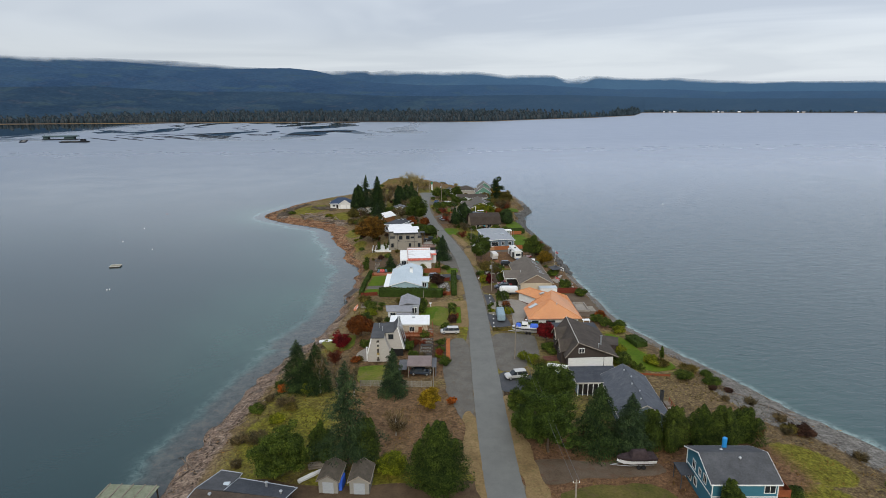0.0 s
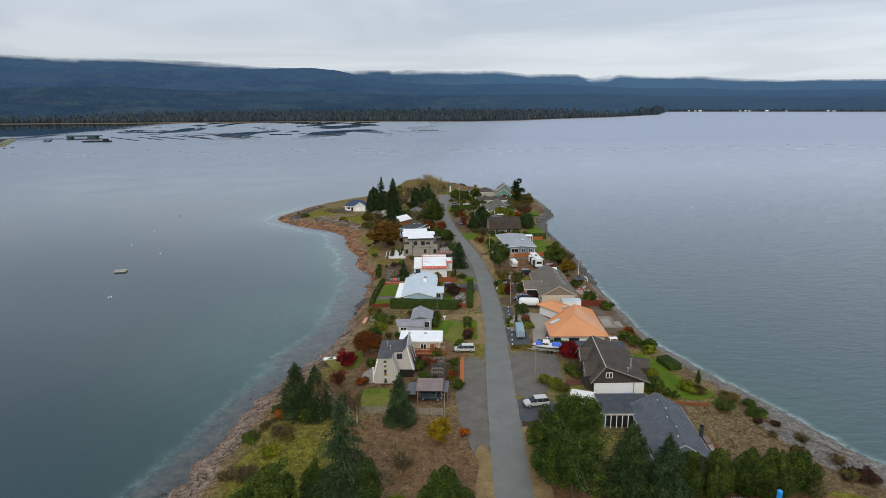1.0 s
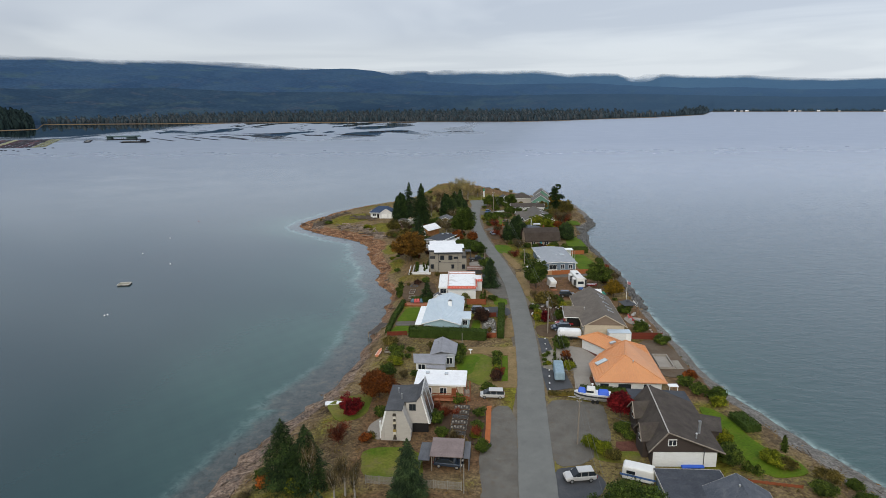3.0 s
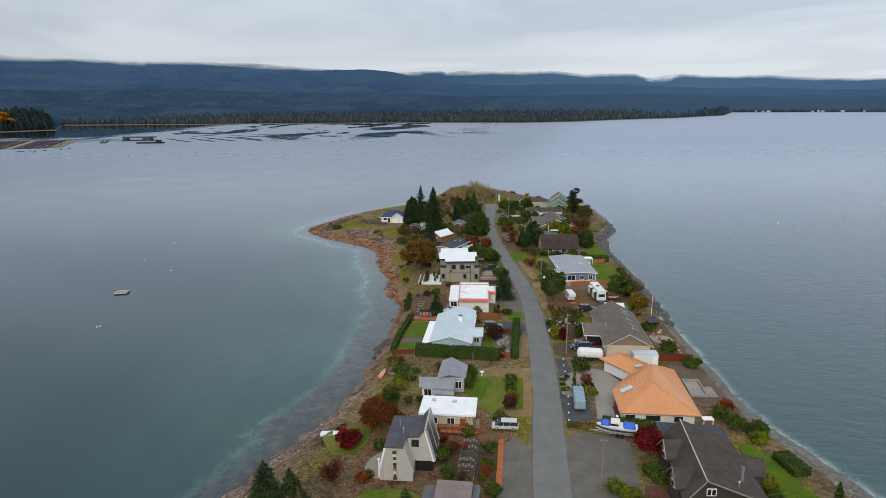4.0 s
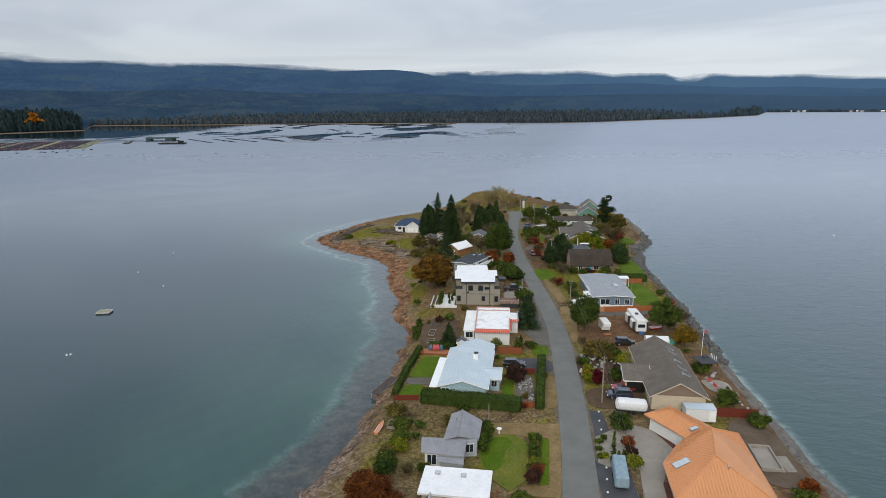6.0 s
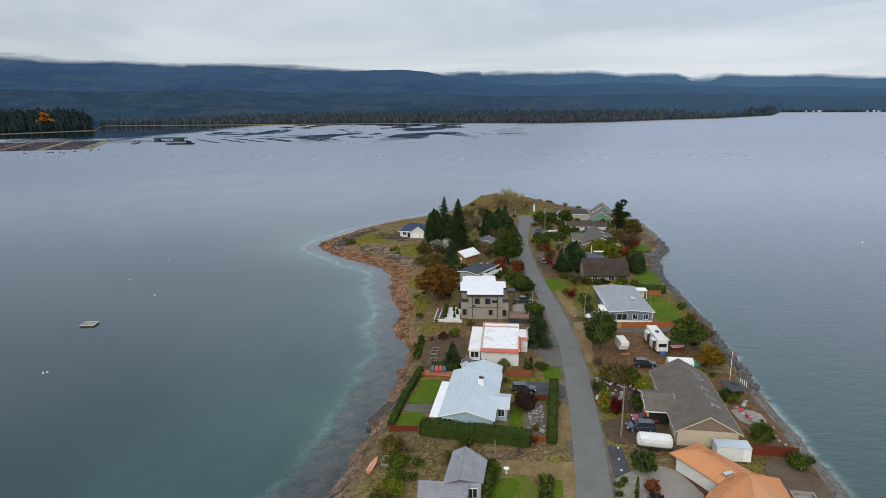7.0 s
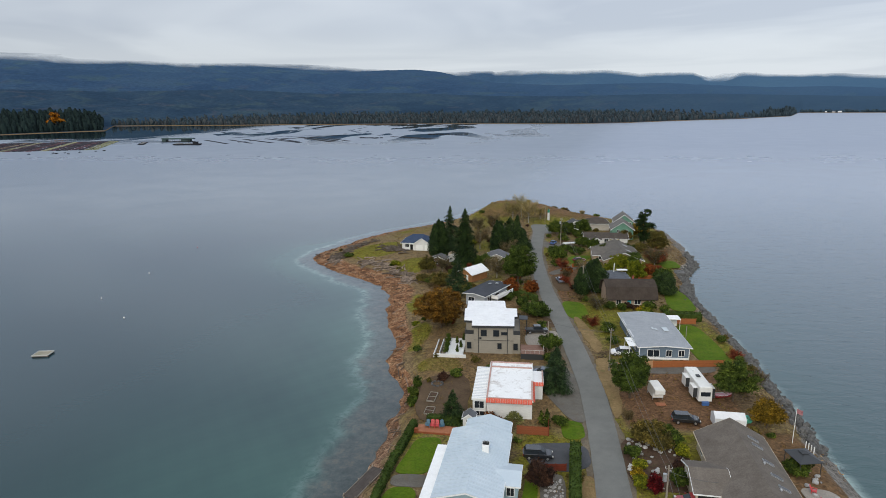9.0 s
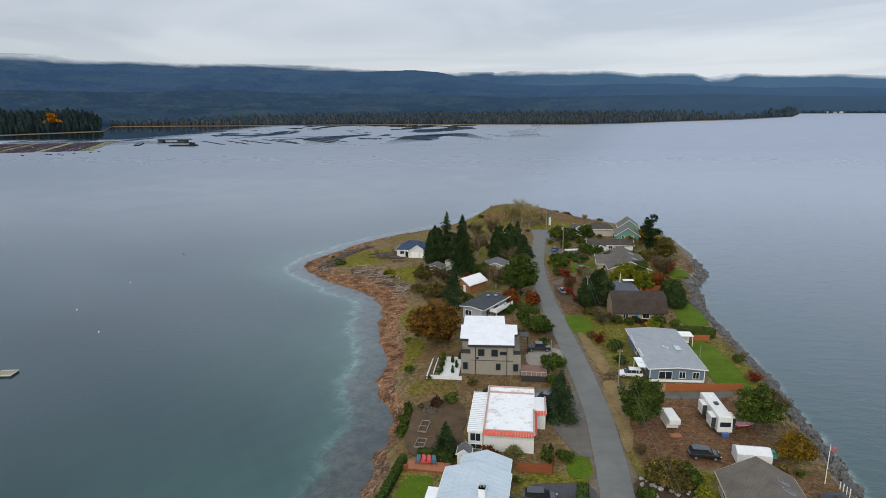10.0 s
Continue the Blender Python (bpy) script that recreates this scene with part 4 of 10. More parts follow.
patch("asphalt_drive", "dark asphalt drive behind the hedge", [(14.6, 189.4), (24.9, 190.2), (25.1, 183.4), (21, 181.8), (15.4, 182.6)], M_DARKTAR, 0.03, "driveway")
patch("gravel_drive", "grey gravel drive beside the white house", [(16.4, 220), (26.2, 219), (26, 196.6), (23.2, 196.8), (20.6, 204), (18.4, 209)], M_GRAVEL)
patch("gravel_drive", "pale gravel drive before the tall house", [(16.2, 238), (24.2, 240.5), (25.1, 233.5), (16.8, 229)], M_CONCRETE)
patch("gravel_drive", "grey gravel yard", [(30.4, 222.4), (56, 223.4), (54, 218.2), (30.2, 217.2)], M_GRAVEL)
patch("gravel_drive", "earthy drive with parked cars", [(29.6, 176), (40.6, 177), (40.2, 169), (29.7, 167.8)], M_LITTER)
patch("gravel_drive", "grey gravel drive to the lane end houses", [(26.2, 338), (38, 333), (37, 326), (25.8, 326)], M_GRAVEL)
patch("gravel_drive", "grey drive with parked car", [(25.4, 292), (41, 308), (41, 303), (27, 288)], M_GRAVEL)
patch("gravel_drive", "brown leaf-strewn parking space", [(25.9, 289), (30.2, 286), (31.2, 272), (26.6, 272)], M_LITTER)
patch("gravel_drive", "turning place at the lane's end", [(22.6, 372), (33.5, 370), (32.0, 352), (24, 352)], M_ASPHALT, 0.045)
patch("gravel_drive", "earth drive to the blue house", [(21.8, 84), (36, 81.6), (43, 80.4), (43, 77.5), (30, 78.0), (21.4, 77)], M_EARTH, jitter=0.5)
patch("gravel_drive", "brown drive before the sheds", [(-24, 84), (-10, 80), (-1, 79.5), (8, 79), (14, 80), (14, 72), (-24, 66)], M_LITTER, jitter=0.6)
patch("lawn", "trim green lawn", [(-3.9, 183.4), (-2.8, 189.7), (1.8, 189.9), (0.8, 179.5), (-4.9, 179.3)], M_LAWN)
patch("lawn", "trim green lawn", [(-4.9, 176.1), (-0.8, 176.2), (-0.6, 171.2), (-5.9, 170.9)], M_LAWN)
patch("patio", "grey paved garden path", [(-4.9, 179.2), (0.8, 179.4), (0.8, 176.4), (-4.9, 176.2)], M_GRAVEL, 0.035)
patch("lawn", "green lawn strip beside the house", [(13.6, 170.8), (15.8, 170.6), (16.8, 180), (14.8, 180.4)], M_LAWN)
patch("lawn", "patchy lawn, green and straw-coloured", [(9.8, 153.0), (11.6, 157.6), (13.6, 158.6), (15.6, 158.4), (17.6, 156.2), (17.0, 150), (16.6, 145.8), (14.2, 143.2), (12.0, 145.6), (10.0, 149.6)], M_MOSSLAWN, jitter=0.1)
patch("lawn", "bright green lawn beside the grey house", [(10.0, 152.6), (11.6, 157.0), (14.4, 157.8), (15.2, 155.8), (13.6, 152.6), (13.2, 149.2), (11.6, 147.6), (10.3, 149.4)], M_LAWN, 0.035, jitter=0.3)
patch("lawn", "green lawn strip with shrubs", [(20.0, 157.2), (21.2, 157.2), (19.8, 145.0), (18.7, 145.0)], M_LAWN, 0.035, jitter=0.08)
patch("garden_bed", "dark bed of low shrubs between lawns", [(17.9, 157.4), (19.9, 157.4), (18.6, 145.0), (16.9, 145.0)], M_MULCH, jitter=0.08)
patch("verge", "straw-coloured dry verge", [(10.6, 162.2), (24.0, 162.4), (23.6, 161.0), (21.4, 142.2), (14.6, 142.2), (14.3, 143.2), (16.8, 144.6), (18.6, 144.6), (19.9, 145.0), (21.3, 157.6), (17.8, 158.0), (15.6, 158.7), (11.4, 158.6)], M_DRYGRASS, jitter=0.1)
patch("verge", "straw-coloured dry verge", [(22.9, 181), (25.2, 181), (24.3, 168.4), (21.4, 167.3)], M_DRYGRASS)
patch("lawn", "small bright lawn by the lane", [(21.2, 197.2), (25.0, 196.6), (25.2, 191.6), (21.4, 190.8)], M_LAWN)
patch("lawn", "bright lawn by the lane", [(28.1, 248), (33.6, 250), (33, 262), (27.0, 263)], M_LAWN)
patch("lawn", "green lawn along the shore", [(52.3, 222.5), (59.4, 222), (59.6, 232), (58.4, 246), (53.0, 246.2)], M_LAWN)
patch("lawn", "green lawn along the shore", [(53.0, 134.4), (55.8, 133), (57.4, 128.2), (57.8, 121), (61.6, 117), (61.8, 113.0), (54.6, 112), (52.6, 122)], M_LAWN)
patch("lawn", "green shore lawn", [(64.2, 310), (69.4, 309), (70.2, 300.2), (63.6, 299.4)], M_LAWN)
patch("lawn", "green shore lawn", [(58.0, 277), (61.6, 276), (62.8, 267), (62.0, 256.2), (55.6, 257), (55.4, 262.5)], M_LAWN)
patch("lawn", "small green lawn", [(33, 301.4), (41.6, 311), (43, 315), (34, 314)], M_LAWN)
patch("lawn", "thin lawn before the tall grey house", [(-6.5, 121.5), (3.0, 121.3), (4.2, 112), (-5.4, 112.6)], M_MOSSLAWN)
patch("lawn", "thin shore lawn", [(-15, 137), (-6.4, 141.2), (-7.0, 131), (-12.2, 129.4)], M_MOSSLAWN, jitter=0.3)
patch("patio", "pale concrete pad", [(-3.3, 131.9), (-2.9, 124.0), (-4.4, 123.8), (-6.2, 126.4), (-5.6, 129.2)], M_CONCRETE, 0.04)
patch("verge", "straw and leaf-strewn verge", [(14.4, 100), (17.2, 100), (15.9, 70), (14.0, 72), (12.6, 84)], M_DRYGRASS, jitter=0.6)
patch("verge", "straw-coloured verge", [(22.0, 104.6), (24.6, 105.4), (23.8, 88), (23, 66), (19.4, 66), (20.9, 86)], M_DRYGRASS, jitter=0.5)
patch("lawn", "mossy rough lawn", [(25, 76.4), (41.4, 75.6), (43, 66), (24, 66)], M_MOSS, jitter=0.5)
patch("verge", "sandy straw-coloured verge", [(29.2, 250), (30.7, 250), (32.6, 240), (33.6, 229), (31.8, 226.9), (30.0, 236)], M_DRYGRASS, jitter=0.35)
patch("verge", "sandy straw-coloured verge", [(30.8, 224), (34.2, 224.5), (33.4, 212), (32.8, 200), (30.9, 198), (30.6, 212)], M_DRYGRASS, jitter=0.35)
patch("verge", "dry leaf-strewn verge", [(21.0, 251), (24.0, 247), (24.6, 242.5), (22.0, 242)], M_LITTER, jitter=0.35)
patch("garden_bed", "dark planted garden bed with rocks", [(30.0, 192.6), (40.2, 192), (40.2, 178.4), (29.8, 178.2)], M_MULCH)
patch("garden_bed", "pale pebble bed with clipped shrubs and slim cypresses", [(29.0, 158.4), (32.6, 161.4), (33.9, 160.8), (33.9, 149.6), (32.2, 149.6), (29.2, 150.0), (27.9, 151.0)], M_PEBBLE, jitter=0.1)
patch("garden_bed", "stony bed inside the hedge", [(16.8, 180.6), (20.8, 181.4), (19.8, 169.4), (16.7, 169.6)], M_GRAVEL)
patch("garden_bed", "dark planted bed", [(10.4, 133.6), (15.0, 134.6), (14.0, 122.6), (10.9, 121.6)], M_MULCH)
patch("garden_bed", "dark soil bed", [(3.4, 134.2), (8.8, 134.4), (7.4, 122.6), (5.0, 128.6)], M_MULCH)
patch("garden_bed", "terraced earth garden", [(-4.6, 213.5), (4.8, 213.8), (5.6, 200), (3.6, 194.6), (-4.4, 194.8)], M_LITTER, jitter=0.4)
patch("yard", "fallow earth beside the shore house", [(51.6, 165.4), (58.6, 165), (58.2, 146), (50.6, 146)], M_EARTH)
patch("patio", "pale sand pad beside the concrete one", [(55.6, 154.0), (57.3, 154.0), (57.1, 149.8), (55.6, 149.8)], M_PEBBLE, jitter=0.08)
patch("patio", "grey concrete pad behind the house", [(52.6, 156.3), (55.5, 156.3), (55.4, 149.8), (52.2, 149.8)], M_CONCRETE, 0.035, jitter=0.03)


# ---- houses ----
def wall_mat(name, c, rough=0.75):
    return surface(name, tuple(v * 0.9 for v in c), tuple(min(1, v * 1.06) for v in c), 0.8, rough, 0.15, stain=tuple(v * 0.7 for v in c), amount=0.15, fine=5, stretch=(1, 1, 4), grit=0.1)


def roof_mat(name, a, b, stain=None, rough=0.9, amount=0.5):
    return surface(name, a, b, 0.5, rough, 0.5, stain=stain, amount=amount, fine=5, distance=0.03, grit=0.08 if a[0] > 0.5 else 0.22)


R_GREY = roof_mat("grey_shingles", (0.10, 0.102, 0.11), (0.155, 0.157, 0.165), (0.08, 0.08, 0.08))
R_SLATE = roof_mat("dark_grey_shingles", (0.060, 0.062, 0.066), (0.098, 0.10, 0.105), (0.05, 0.05, 0.045))
R_LIGHT = roof_mat("light_grey_shingles", (0.22, 0.22, 0.235), (0.29, 0.29, 0.305), (0.17, 0.17, 0.17))
R_BLUEGREY = roof_mat("blue_grey_shingles", (0.070, 0.078, 0.092), (0.112, 0.12, 0.136), (0.15, 0.155, 0.16), 0.9, 0.7)
R_BROWN = roof_mat("brown_shingles", (0.115, 0.098, 0.082), (0.165, 0.142, 0.12), (0.085, 0.07, 0.055))
R_DARK = roof_mat("mossy_dark_shingles", (0.050, 0.041, 0.035), (0.088, 0.073, 0.062), (0.075, 0.07, 0.04))
R_TAR = roof_mat("dark_roll_roofing", (0.045, 0.05, 0.06), (0.07, 0.075, 0.085), (0.09, 0.09, 0.09))
R_WHITE = roof_mat("white_membrane", (0.70, 0.70, 0.70), (0.80, 0.80, 0.79), (0.52, 0.49, 0.45), 0.6, 0.45)
R_ICE = surface("pale_blue_metal_roofing", (0.42, 0.49, 0.54), (0.50, 0.56, 0.60), 0.25, 0.45, 0.05, 0.1, stain=(0.38, 0.44, 0.48), amount=0.25, grit=0.05)
R_ORANGE = surface("orange_metal_roofing", (0.56, 0.235, 0.088), (0.64, 0.285, 0.108), 0.2, 0.38, 0.05, 0.0, stain=(0.48, 0.19, 0.09), amount=0.4)
R_BLUE = roof_mat("blue_roofing", (0.032, 0.050, 0.092), (0.048, 0.070, 0.118))
R_PINK = roof_mat("dull_pinkish_sheet_roof", (0.20, 0.155, 0.145), (0.27, 0.215, 0.20), (0.12, 0.10, 0.095))
W_WHITE = wall_mat("white_siding", (0.66, 0.66, 0.64))
W_CREAM = wall_mat("cream_siding", (0.50, 0.42, 0.31))
W_TAUPE = wall_mat("taupe_render", (0.27, 0.245, 0.20))
W_BLUE = wall_mat("pale_blue_siding", (0.30, 0.42, 0.46))
W_SLATE = wall_mat("slate_blue_siding", (0.13, 0.175, 0.225))
W_TEAL = wall_mat("teal_siding", (0.035, 0.15, 0.21))
W_GREEN = wall_mat("green_siding", (0.12, 0.26, 0.19))
W_DARKB = wall_mat("dark_brown_siding", (0.045, 0.032, 0.026))
W_GREYW = wall_mat("grey_weathered_siding", (0.42, 0.39, 0.35))
W_GREY = wall_mat("grey_blue_siding", (0.33, 0.35, 0.37))
W_TAN = wall_mat("tan_siding", (0.36, 0.26, 0.19))
T_RED = plain("red_roof_tiles", (0.55, 0.10, 0.055), 0.6)
T_DARK = plain("dark_metal_fascia", (0.03, 0.032, 0.034), 0.5)


def wall_bm(w, d, h, apex=None, ridge="y", peak=0.0):
    bm = bmesh.new()
    if not apex:
        return box(bm, -w / 2, w / 2, -d / 2, d / 2, -0.3, h)
    if ridge == "y":
        return prism(bm, [(-w / 2, -0.3), (w / 2, -0.3), (w / 2, h), (peak, h + apex), (-w / 2, h)], "y", -d / 2, d / 2)
    return prism(bm, [(-d / 2, -0.3), (d / 2, -0.3), (d / 2, h), (peak, h + apex), (-d / 2, h)], "x", -w / 2, w / 2)


def gable_roof_bm(w, d, h, rise, over=0.5, th=0.16, ridge="y", peak=0.0):
    a, b = (w, d) if ridge == "y" else (d, w)
    e = a / 2 + over
    zl, zr = h - over * rise / (a / 2 + peak), h - over * rise / (a / 2 - peak)
    out = [(-e, zl), (peak, h + rise), (e, zr), (e, zr + th), (peak, h + rise + th * 1.15), (-e, zl + th)]
    bm = bmesh.new()
    return prism(bm, out, ridge, -b / 2 - over, b / 2 + over)


def hip_roof_bm(w, d, h, rise, over=0.5, th=0.16, ridge_len=None):
    x, y = w / 2 + over, d / 2 + over
    if ridge_len is None:
        ridge_len = max(0.0, abs(d - w))
    r = ridge_len / 2
    tops = [(0, -r), (0, r)] if d >= w else [(-r, 0), (r, 0)]
    bm = bmesh.new()
    lo = [bm.verts.new((sx * x, sy * y, h - 0.05)) for sx, sy in ((-1, -1), (1, -1), (1, 1), (-1, 1))]
    hi = [bm.verts.new((v.co.x, v.co.y, h - 0.05 + th)) for v in lo]
    p, q = [bm.verts.new((*t, h + rise)) for t in tops]
    bm.faces.new(lo[::-1])
    for i in range(4):
        bm.faces.new((lo[i], lo[(i + 1) % 4], hi[(i + 1) % 4], hi[i]))
    if d >= w:
        fs = ((hi[0], hi[1], p), (hi[1], hi[2], q, p), (hi[2], hi[3], q), (hi[3], hi[0], p, q))
    else:
        fs = ((hi[0], hi[1], q, p), (hi[1], hi[2], q), (hi[2], hi[3], p, q), (hi[3], hi[0], p))
    for f in fs:
        bm.faces.new(f)
    return bm


def at_side(side, w, d):
    """Local frame of a wall: x along it, -y outwards."""
    return {"S": pose(0, -d / 2, 0), "N": pose(0, d / 2, 0, 0, 0, 180), "E": pose(w / 2, 0, 0, 0, 0, 90), "W": pose(-w / 2, 0, 0, 0, 0, -90)}[side]


def window(house, side, w, d, u, z, ww, hh, off=(0, 0, 0), trim=None, turn=0.0, bars=1):
    m = pose(*off, 0, 0, turn) @ at_side(side, w, d) @ pose(u, 0, z)
    t = 0.09
    bm = boxes((-ww / 2 - t, ww / 2 + t, -0.07, 0.02, -t, 0), (-ww / 2 - t, ww / 2 + t, -0.07, 0.02, hh, hh + t), (-ww / 2 - t, -ww / 2, -0.07, 0.02, 0, hh), (ww / 2, ww / 2 + t, -0.07, 0.02, 0, hh))
    for k in range(bars):
        c = -ww / 2 + ww * (k + 1) / (bars + 1)
        box(bm, c - 0.03, c + 0.03, -0.055, 0.02, 0, hh)
    ob = part("window", bm, trim or M_TRIM, house)
    ob.matrix_local = m
    part("pane", boxes((-ww / 2, ww / 2, -0.025, 0.02, 0, hh)), M_GLASS, ob)


def door(house, side, w, d, u, ww, hh, off=(0, 0, 0), material=None, name="door", turn=0.0, z=0.0):
    m = pose(*off, 0, 0, turn) @ at_side(side, w, d) @ pose(u, 0, z)
    bm = boxes((-ww / 2, ww / 2, -0.05, 0.02, 0, hh))
    for k in range(3):
        box(bm, -ww / 2 + 0.08, ww / 2 - 0.08, -0.075, -0.04, hh * (0.06 + 0.31 * k), hh * (0.06 + 0.31 * k) + hh * 0.25)
    ob = part(name, bm, material or M_TRIM, house)
    ob.matrix_local = m


def volume(house, w, d, h, roof, rise, wm, rm, off=(0, 0, 0), turn=0.0, ridge="y", over=0.5, trim=None, wins=(), doors=(), ridge_len=None, roof_label="", wall_label="", ribs=0.0, peak=0.0):
    """One storeyed block of a house: walls, roof, fascia, windows and doors."""
    m = pose(*off, 0, 0, turn)
    wall = part("wall", wall_bm(w, d, h, rise if roof == "gable" else None, ridge, peak), wm, house, wall_label)
    wall.matrix_local = m
    if roof == "gable":
        bm = gable_roof_bm(w, d, h + 0.02, rise, over, ridge=ridge, peak=peak)
    elif roof == "hip":
        bm = hip_roof_bm(w, d, h, rise, over, ridge_len=ridge_len)
    else:
        bm = boxes((-w / 2 - over, w / 2 + over, -d / 2 - over, d / 2 + over, h + 0.002, h + 0.2))
    if roof == "gable" and ribs:
        seam = bmesh.new()
        a, b = (w, d) if ridge == "y" else (d, w)
        sl = rise / (a / 2)
        n = int((b + 2 * over) / ribs)
        for k in range(n + 1):
            c = -b / 2 - over + 0.03 + k * (b + 2 * over - 0.06) / n
            for s in (-1, 1):
                e = a / 2 + over
                out = [(0, h + rise + 0.20), (s * e, h - over * sl + 0.18), (s * e, h - over * sl + 0.25), (0, h + rise + 0.27)]
                prism(seam, out, ridge, c - 0.03, c + 0.03)
    top = part("roof", bm, rm, house, roof_label)
    top.matrix_local = m
    if roof == "gable" and ribs:
        tagged(part("roof_seams", seam, rm, house), kind="stuff").matrix_local = m
    if roof == "gable":
        a, b = (w, d) if ridge == "y" else (d, w)
        sl = rise / (a / 2)
        e = a / 2 + over
        zr = h + rise + 0.02
        zw, ze = h - over * rise / (a / 2 + peak), h - over * rise / (a / 2 - peak)
        for s in (-1, 1):
            y = s * (b / 2 + over)
            y0, y1 = sorted((y + s * 0.003, y + s * 0.05))
            board = prism(bmesh.new(), [(-e, zw - 0.02), (peak, zr - 0.02), (e, ze - 0.02), (e, ze + 0.17), (peak, zr + 0.19), (-e, zw + 0.17)], ridge, y0, y1)
            part("bargeboard", board, trim or M_TRIM, house).matrix_local = m
            zs = zw if s < 0 else ze
            x0, x1 = sorted((s * (e + 0.003), s * (e + 0.07)))
            g = (x0, x1, -b / 2 - over, b / 2 + over) if ridge == "y" else (-b / 2 - over, b / 2 + over, x0, x1)
            part("gutter", boxes((*g, zs - 0.04, zs + 0.14)), trim or M_TRIM, house).matrix_local = m
    else:
        x, y, z0, z1 = w / 2 + over, d / 2 + over, h - 0.08, h + (0.13 if roof == "hip" else 0.24)
        for g in ((-x - 0.06, x + 0.06, -y - 0.06, -y - 0.003), (-x - 0.06, x + 0.06, y + 0.003, y + 0.06), (-x - 0.06, -x - 0.003, -y, y), (x + 0.003, x + 0.06, -y, y)):
            part("fascia", boxes((*g, z0, z1)), trim or M_TRIM, house).matrix_local = m
    for side, u, z, ww, hh, *rest in wins:
        window(house, side, w, d, u, z, ww, hh, off, rest[0] if rest else None, turn)
    for side, u, ww, hh, mat in doors:
        door(house, side, w, d, u, ww, hh, off, mat, "garage_door" if ww > 2 else "door", turn)
    return top


def chimney(house, x, y, z0, z1, s=0.5, material=None):
    part("chimney", boxes((x - s / 2, x + s / 2, y - s / 2, y + s / 2, z0, z1), (x - s / 2 - 0.06, x + s / 2 + 0.06, y - s / 2 - 0.06, y + s / 2 + 0.06, z1 - 0.12, z1)), material or M_GALV, house)


def vent(house, x, y, z, r=0.09, h=0.55):
    part("roof_vent", tubes(((x, y, z - 0.4), (x, y, z + h), r), ((x, y, z + h), (x, y, z + h + 0.12), r * 1.7, r * 1.1)), M_GALV, house)


def skylight(house, x, y, z, w, d, tilt=0.0, axis="y", glass=None):
    rx, ry = (tilt, 0) if axis == "x" else (0, tilt)
    ob = part("skylight", boxes((-w / 2, w / 2, -d / 2, d / 2, -0.1, 0.12)), M_GALV, house)
    ob.matrix_local = pose(x, y, z, rx, ry, 0)
    part("pane", boxes((-w / 2 + 0.07, w / 2 - 0.07, -d / 2 + 0.07, d / 2 - 0.07, 0.1, 0.135)), glass or plain("skylight_pane", (0.45, 0.5, 0.52), 0.15), ob)


def slab(polys, th=0.16, o=(0, 0)):
    """Sloping roof planes given by their corners in the world, with thickness; o is the thing's foot."""
    bm = bmesh.new()
    for poly in polys:
        top = [bm.verts.new((x - o[0], y - o[1], z)) for x, y, z in poly]
        low = [bm.verts.new((x - o[0], y - o[1], z - th)) for x, y, z in poly]
        bm.faces.new(top)
        bm.faces.new(low[::-1])
        for i in range(len(top)):
            j = (i + 1) % len(top)
            bm.faces.new((top[j], top[i], low[i], low[j]))
    bmesh.ops.recalc_face_normals(bm, faces=list(bm.faces))
    return bm


def roof_planes(house, polys, th, o, material, label=""):
    """Each slope of a roof as a part of its own."""
    for poly in polys:
        part("roof_slope", slab([poly], th, o), material, house, label)


def slope_seams(polys, pitch, r, o=(0, 0)):
    """Standing seams running down each roof plane."""
    bm = bmesh.new()
    for poly in polys:
        v = [np.array((x - o[0], y - o[1], z)) for x, y, z in poly]
        n_ = np.cross(v[1] - v[0], v[2] - v[0])
        n_ = n_ / np.linalg.norm(n_) * (1 if n_[2] > 0 else -1)
        e_ = np.cross(n_, (0, 0, 1.0))
        e_ /= np.linalg.norm(e_)
        s_ = [float(p @ e_) for p in v]
        k = math.ceil(min(s_) / pitch) * pitch
        while k < max(s_):
            ends = []
            for i in range(len(v)):
                a_, b_ = s_[i], s_[(i + 1) % len(v)]
                if (a_ - k) * (b_ - k) < 0:
                    ends.append(v[i] + (v[(i + 1) % len(v)] - v[i]) * (k - a_) / (b_ - a_))
            if len(ends) == 2 and np.linalg.norm(ends[0] - ends[1]) > 0.3:
                tube(bm, Vector(ends[0] + n_ * 0.02), Vector(ends[1] + n_ * 0.02), r, n=4)
            k += pitch
    return bm


def caps(lines, r, o=(0, 0)):
    """Rounded caps along ridges and hips."""
    return tubes(*[((a[0] - o[0], a[1] - o[1], a[2] + 0.02), (b[0] - o[0], b[1] - o[1], b[2] + 0.02), r, r, 6) for a, b in lines])


def block(foot, z0, z1, o=(0, 0), tops=None):
    """An upright wall block over a footprint in the world; tops gives each corner its own height."""
    bm = bmesh.new()
    low = [bm.verts.new((x - o[0], y - o[1], z0)) for x, y in foot]
    hi = [bm.verts.new((x - o[0], y - o[1], tops[i] if tops else z1)) for i, (x, y) in enumerate(foot)]
    bm.faces.new(low[::-1])
    bm.faces.new(hi)
    for i in range(len(foot)):
        j = (i + 1) % len(foot)
        bm.faces.new((low[i], low[j], hi[j], hi[i]))
    bmesh.ops.recalc_face_normals(bm, faces=list(bm.faces))
    return bm


def house_at(name, label, x, y, yaw, z=0.0):
    return tagged(empty(name, pose(x, y, z, 0, 0, yaw)), label, "shed" if "shed" in name else "house", "houses on the spit")


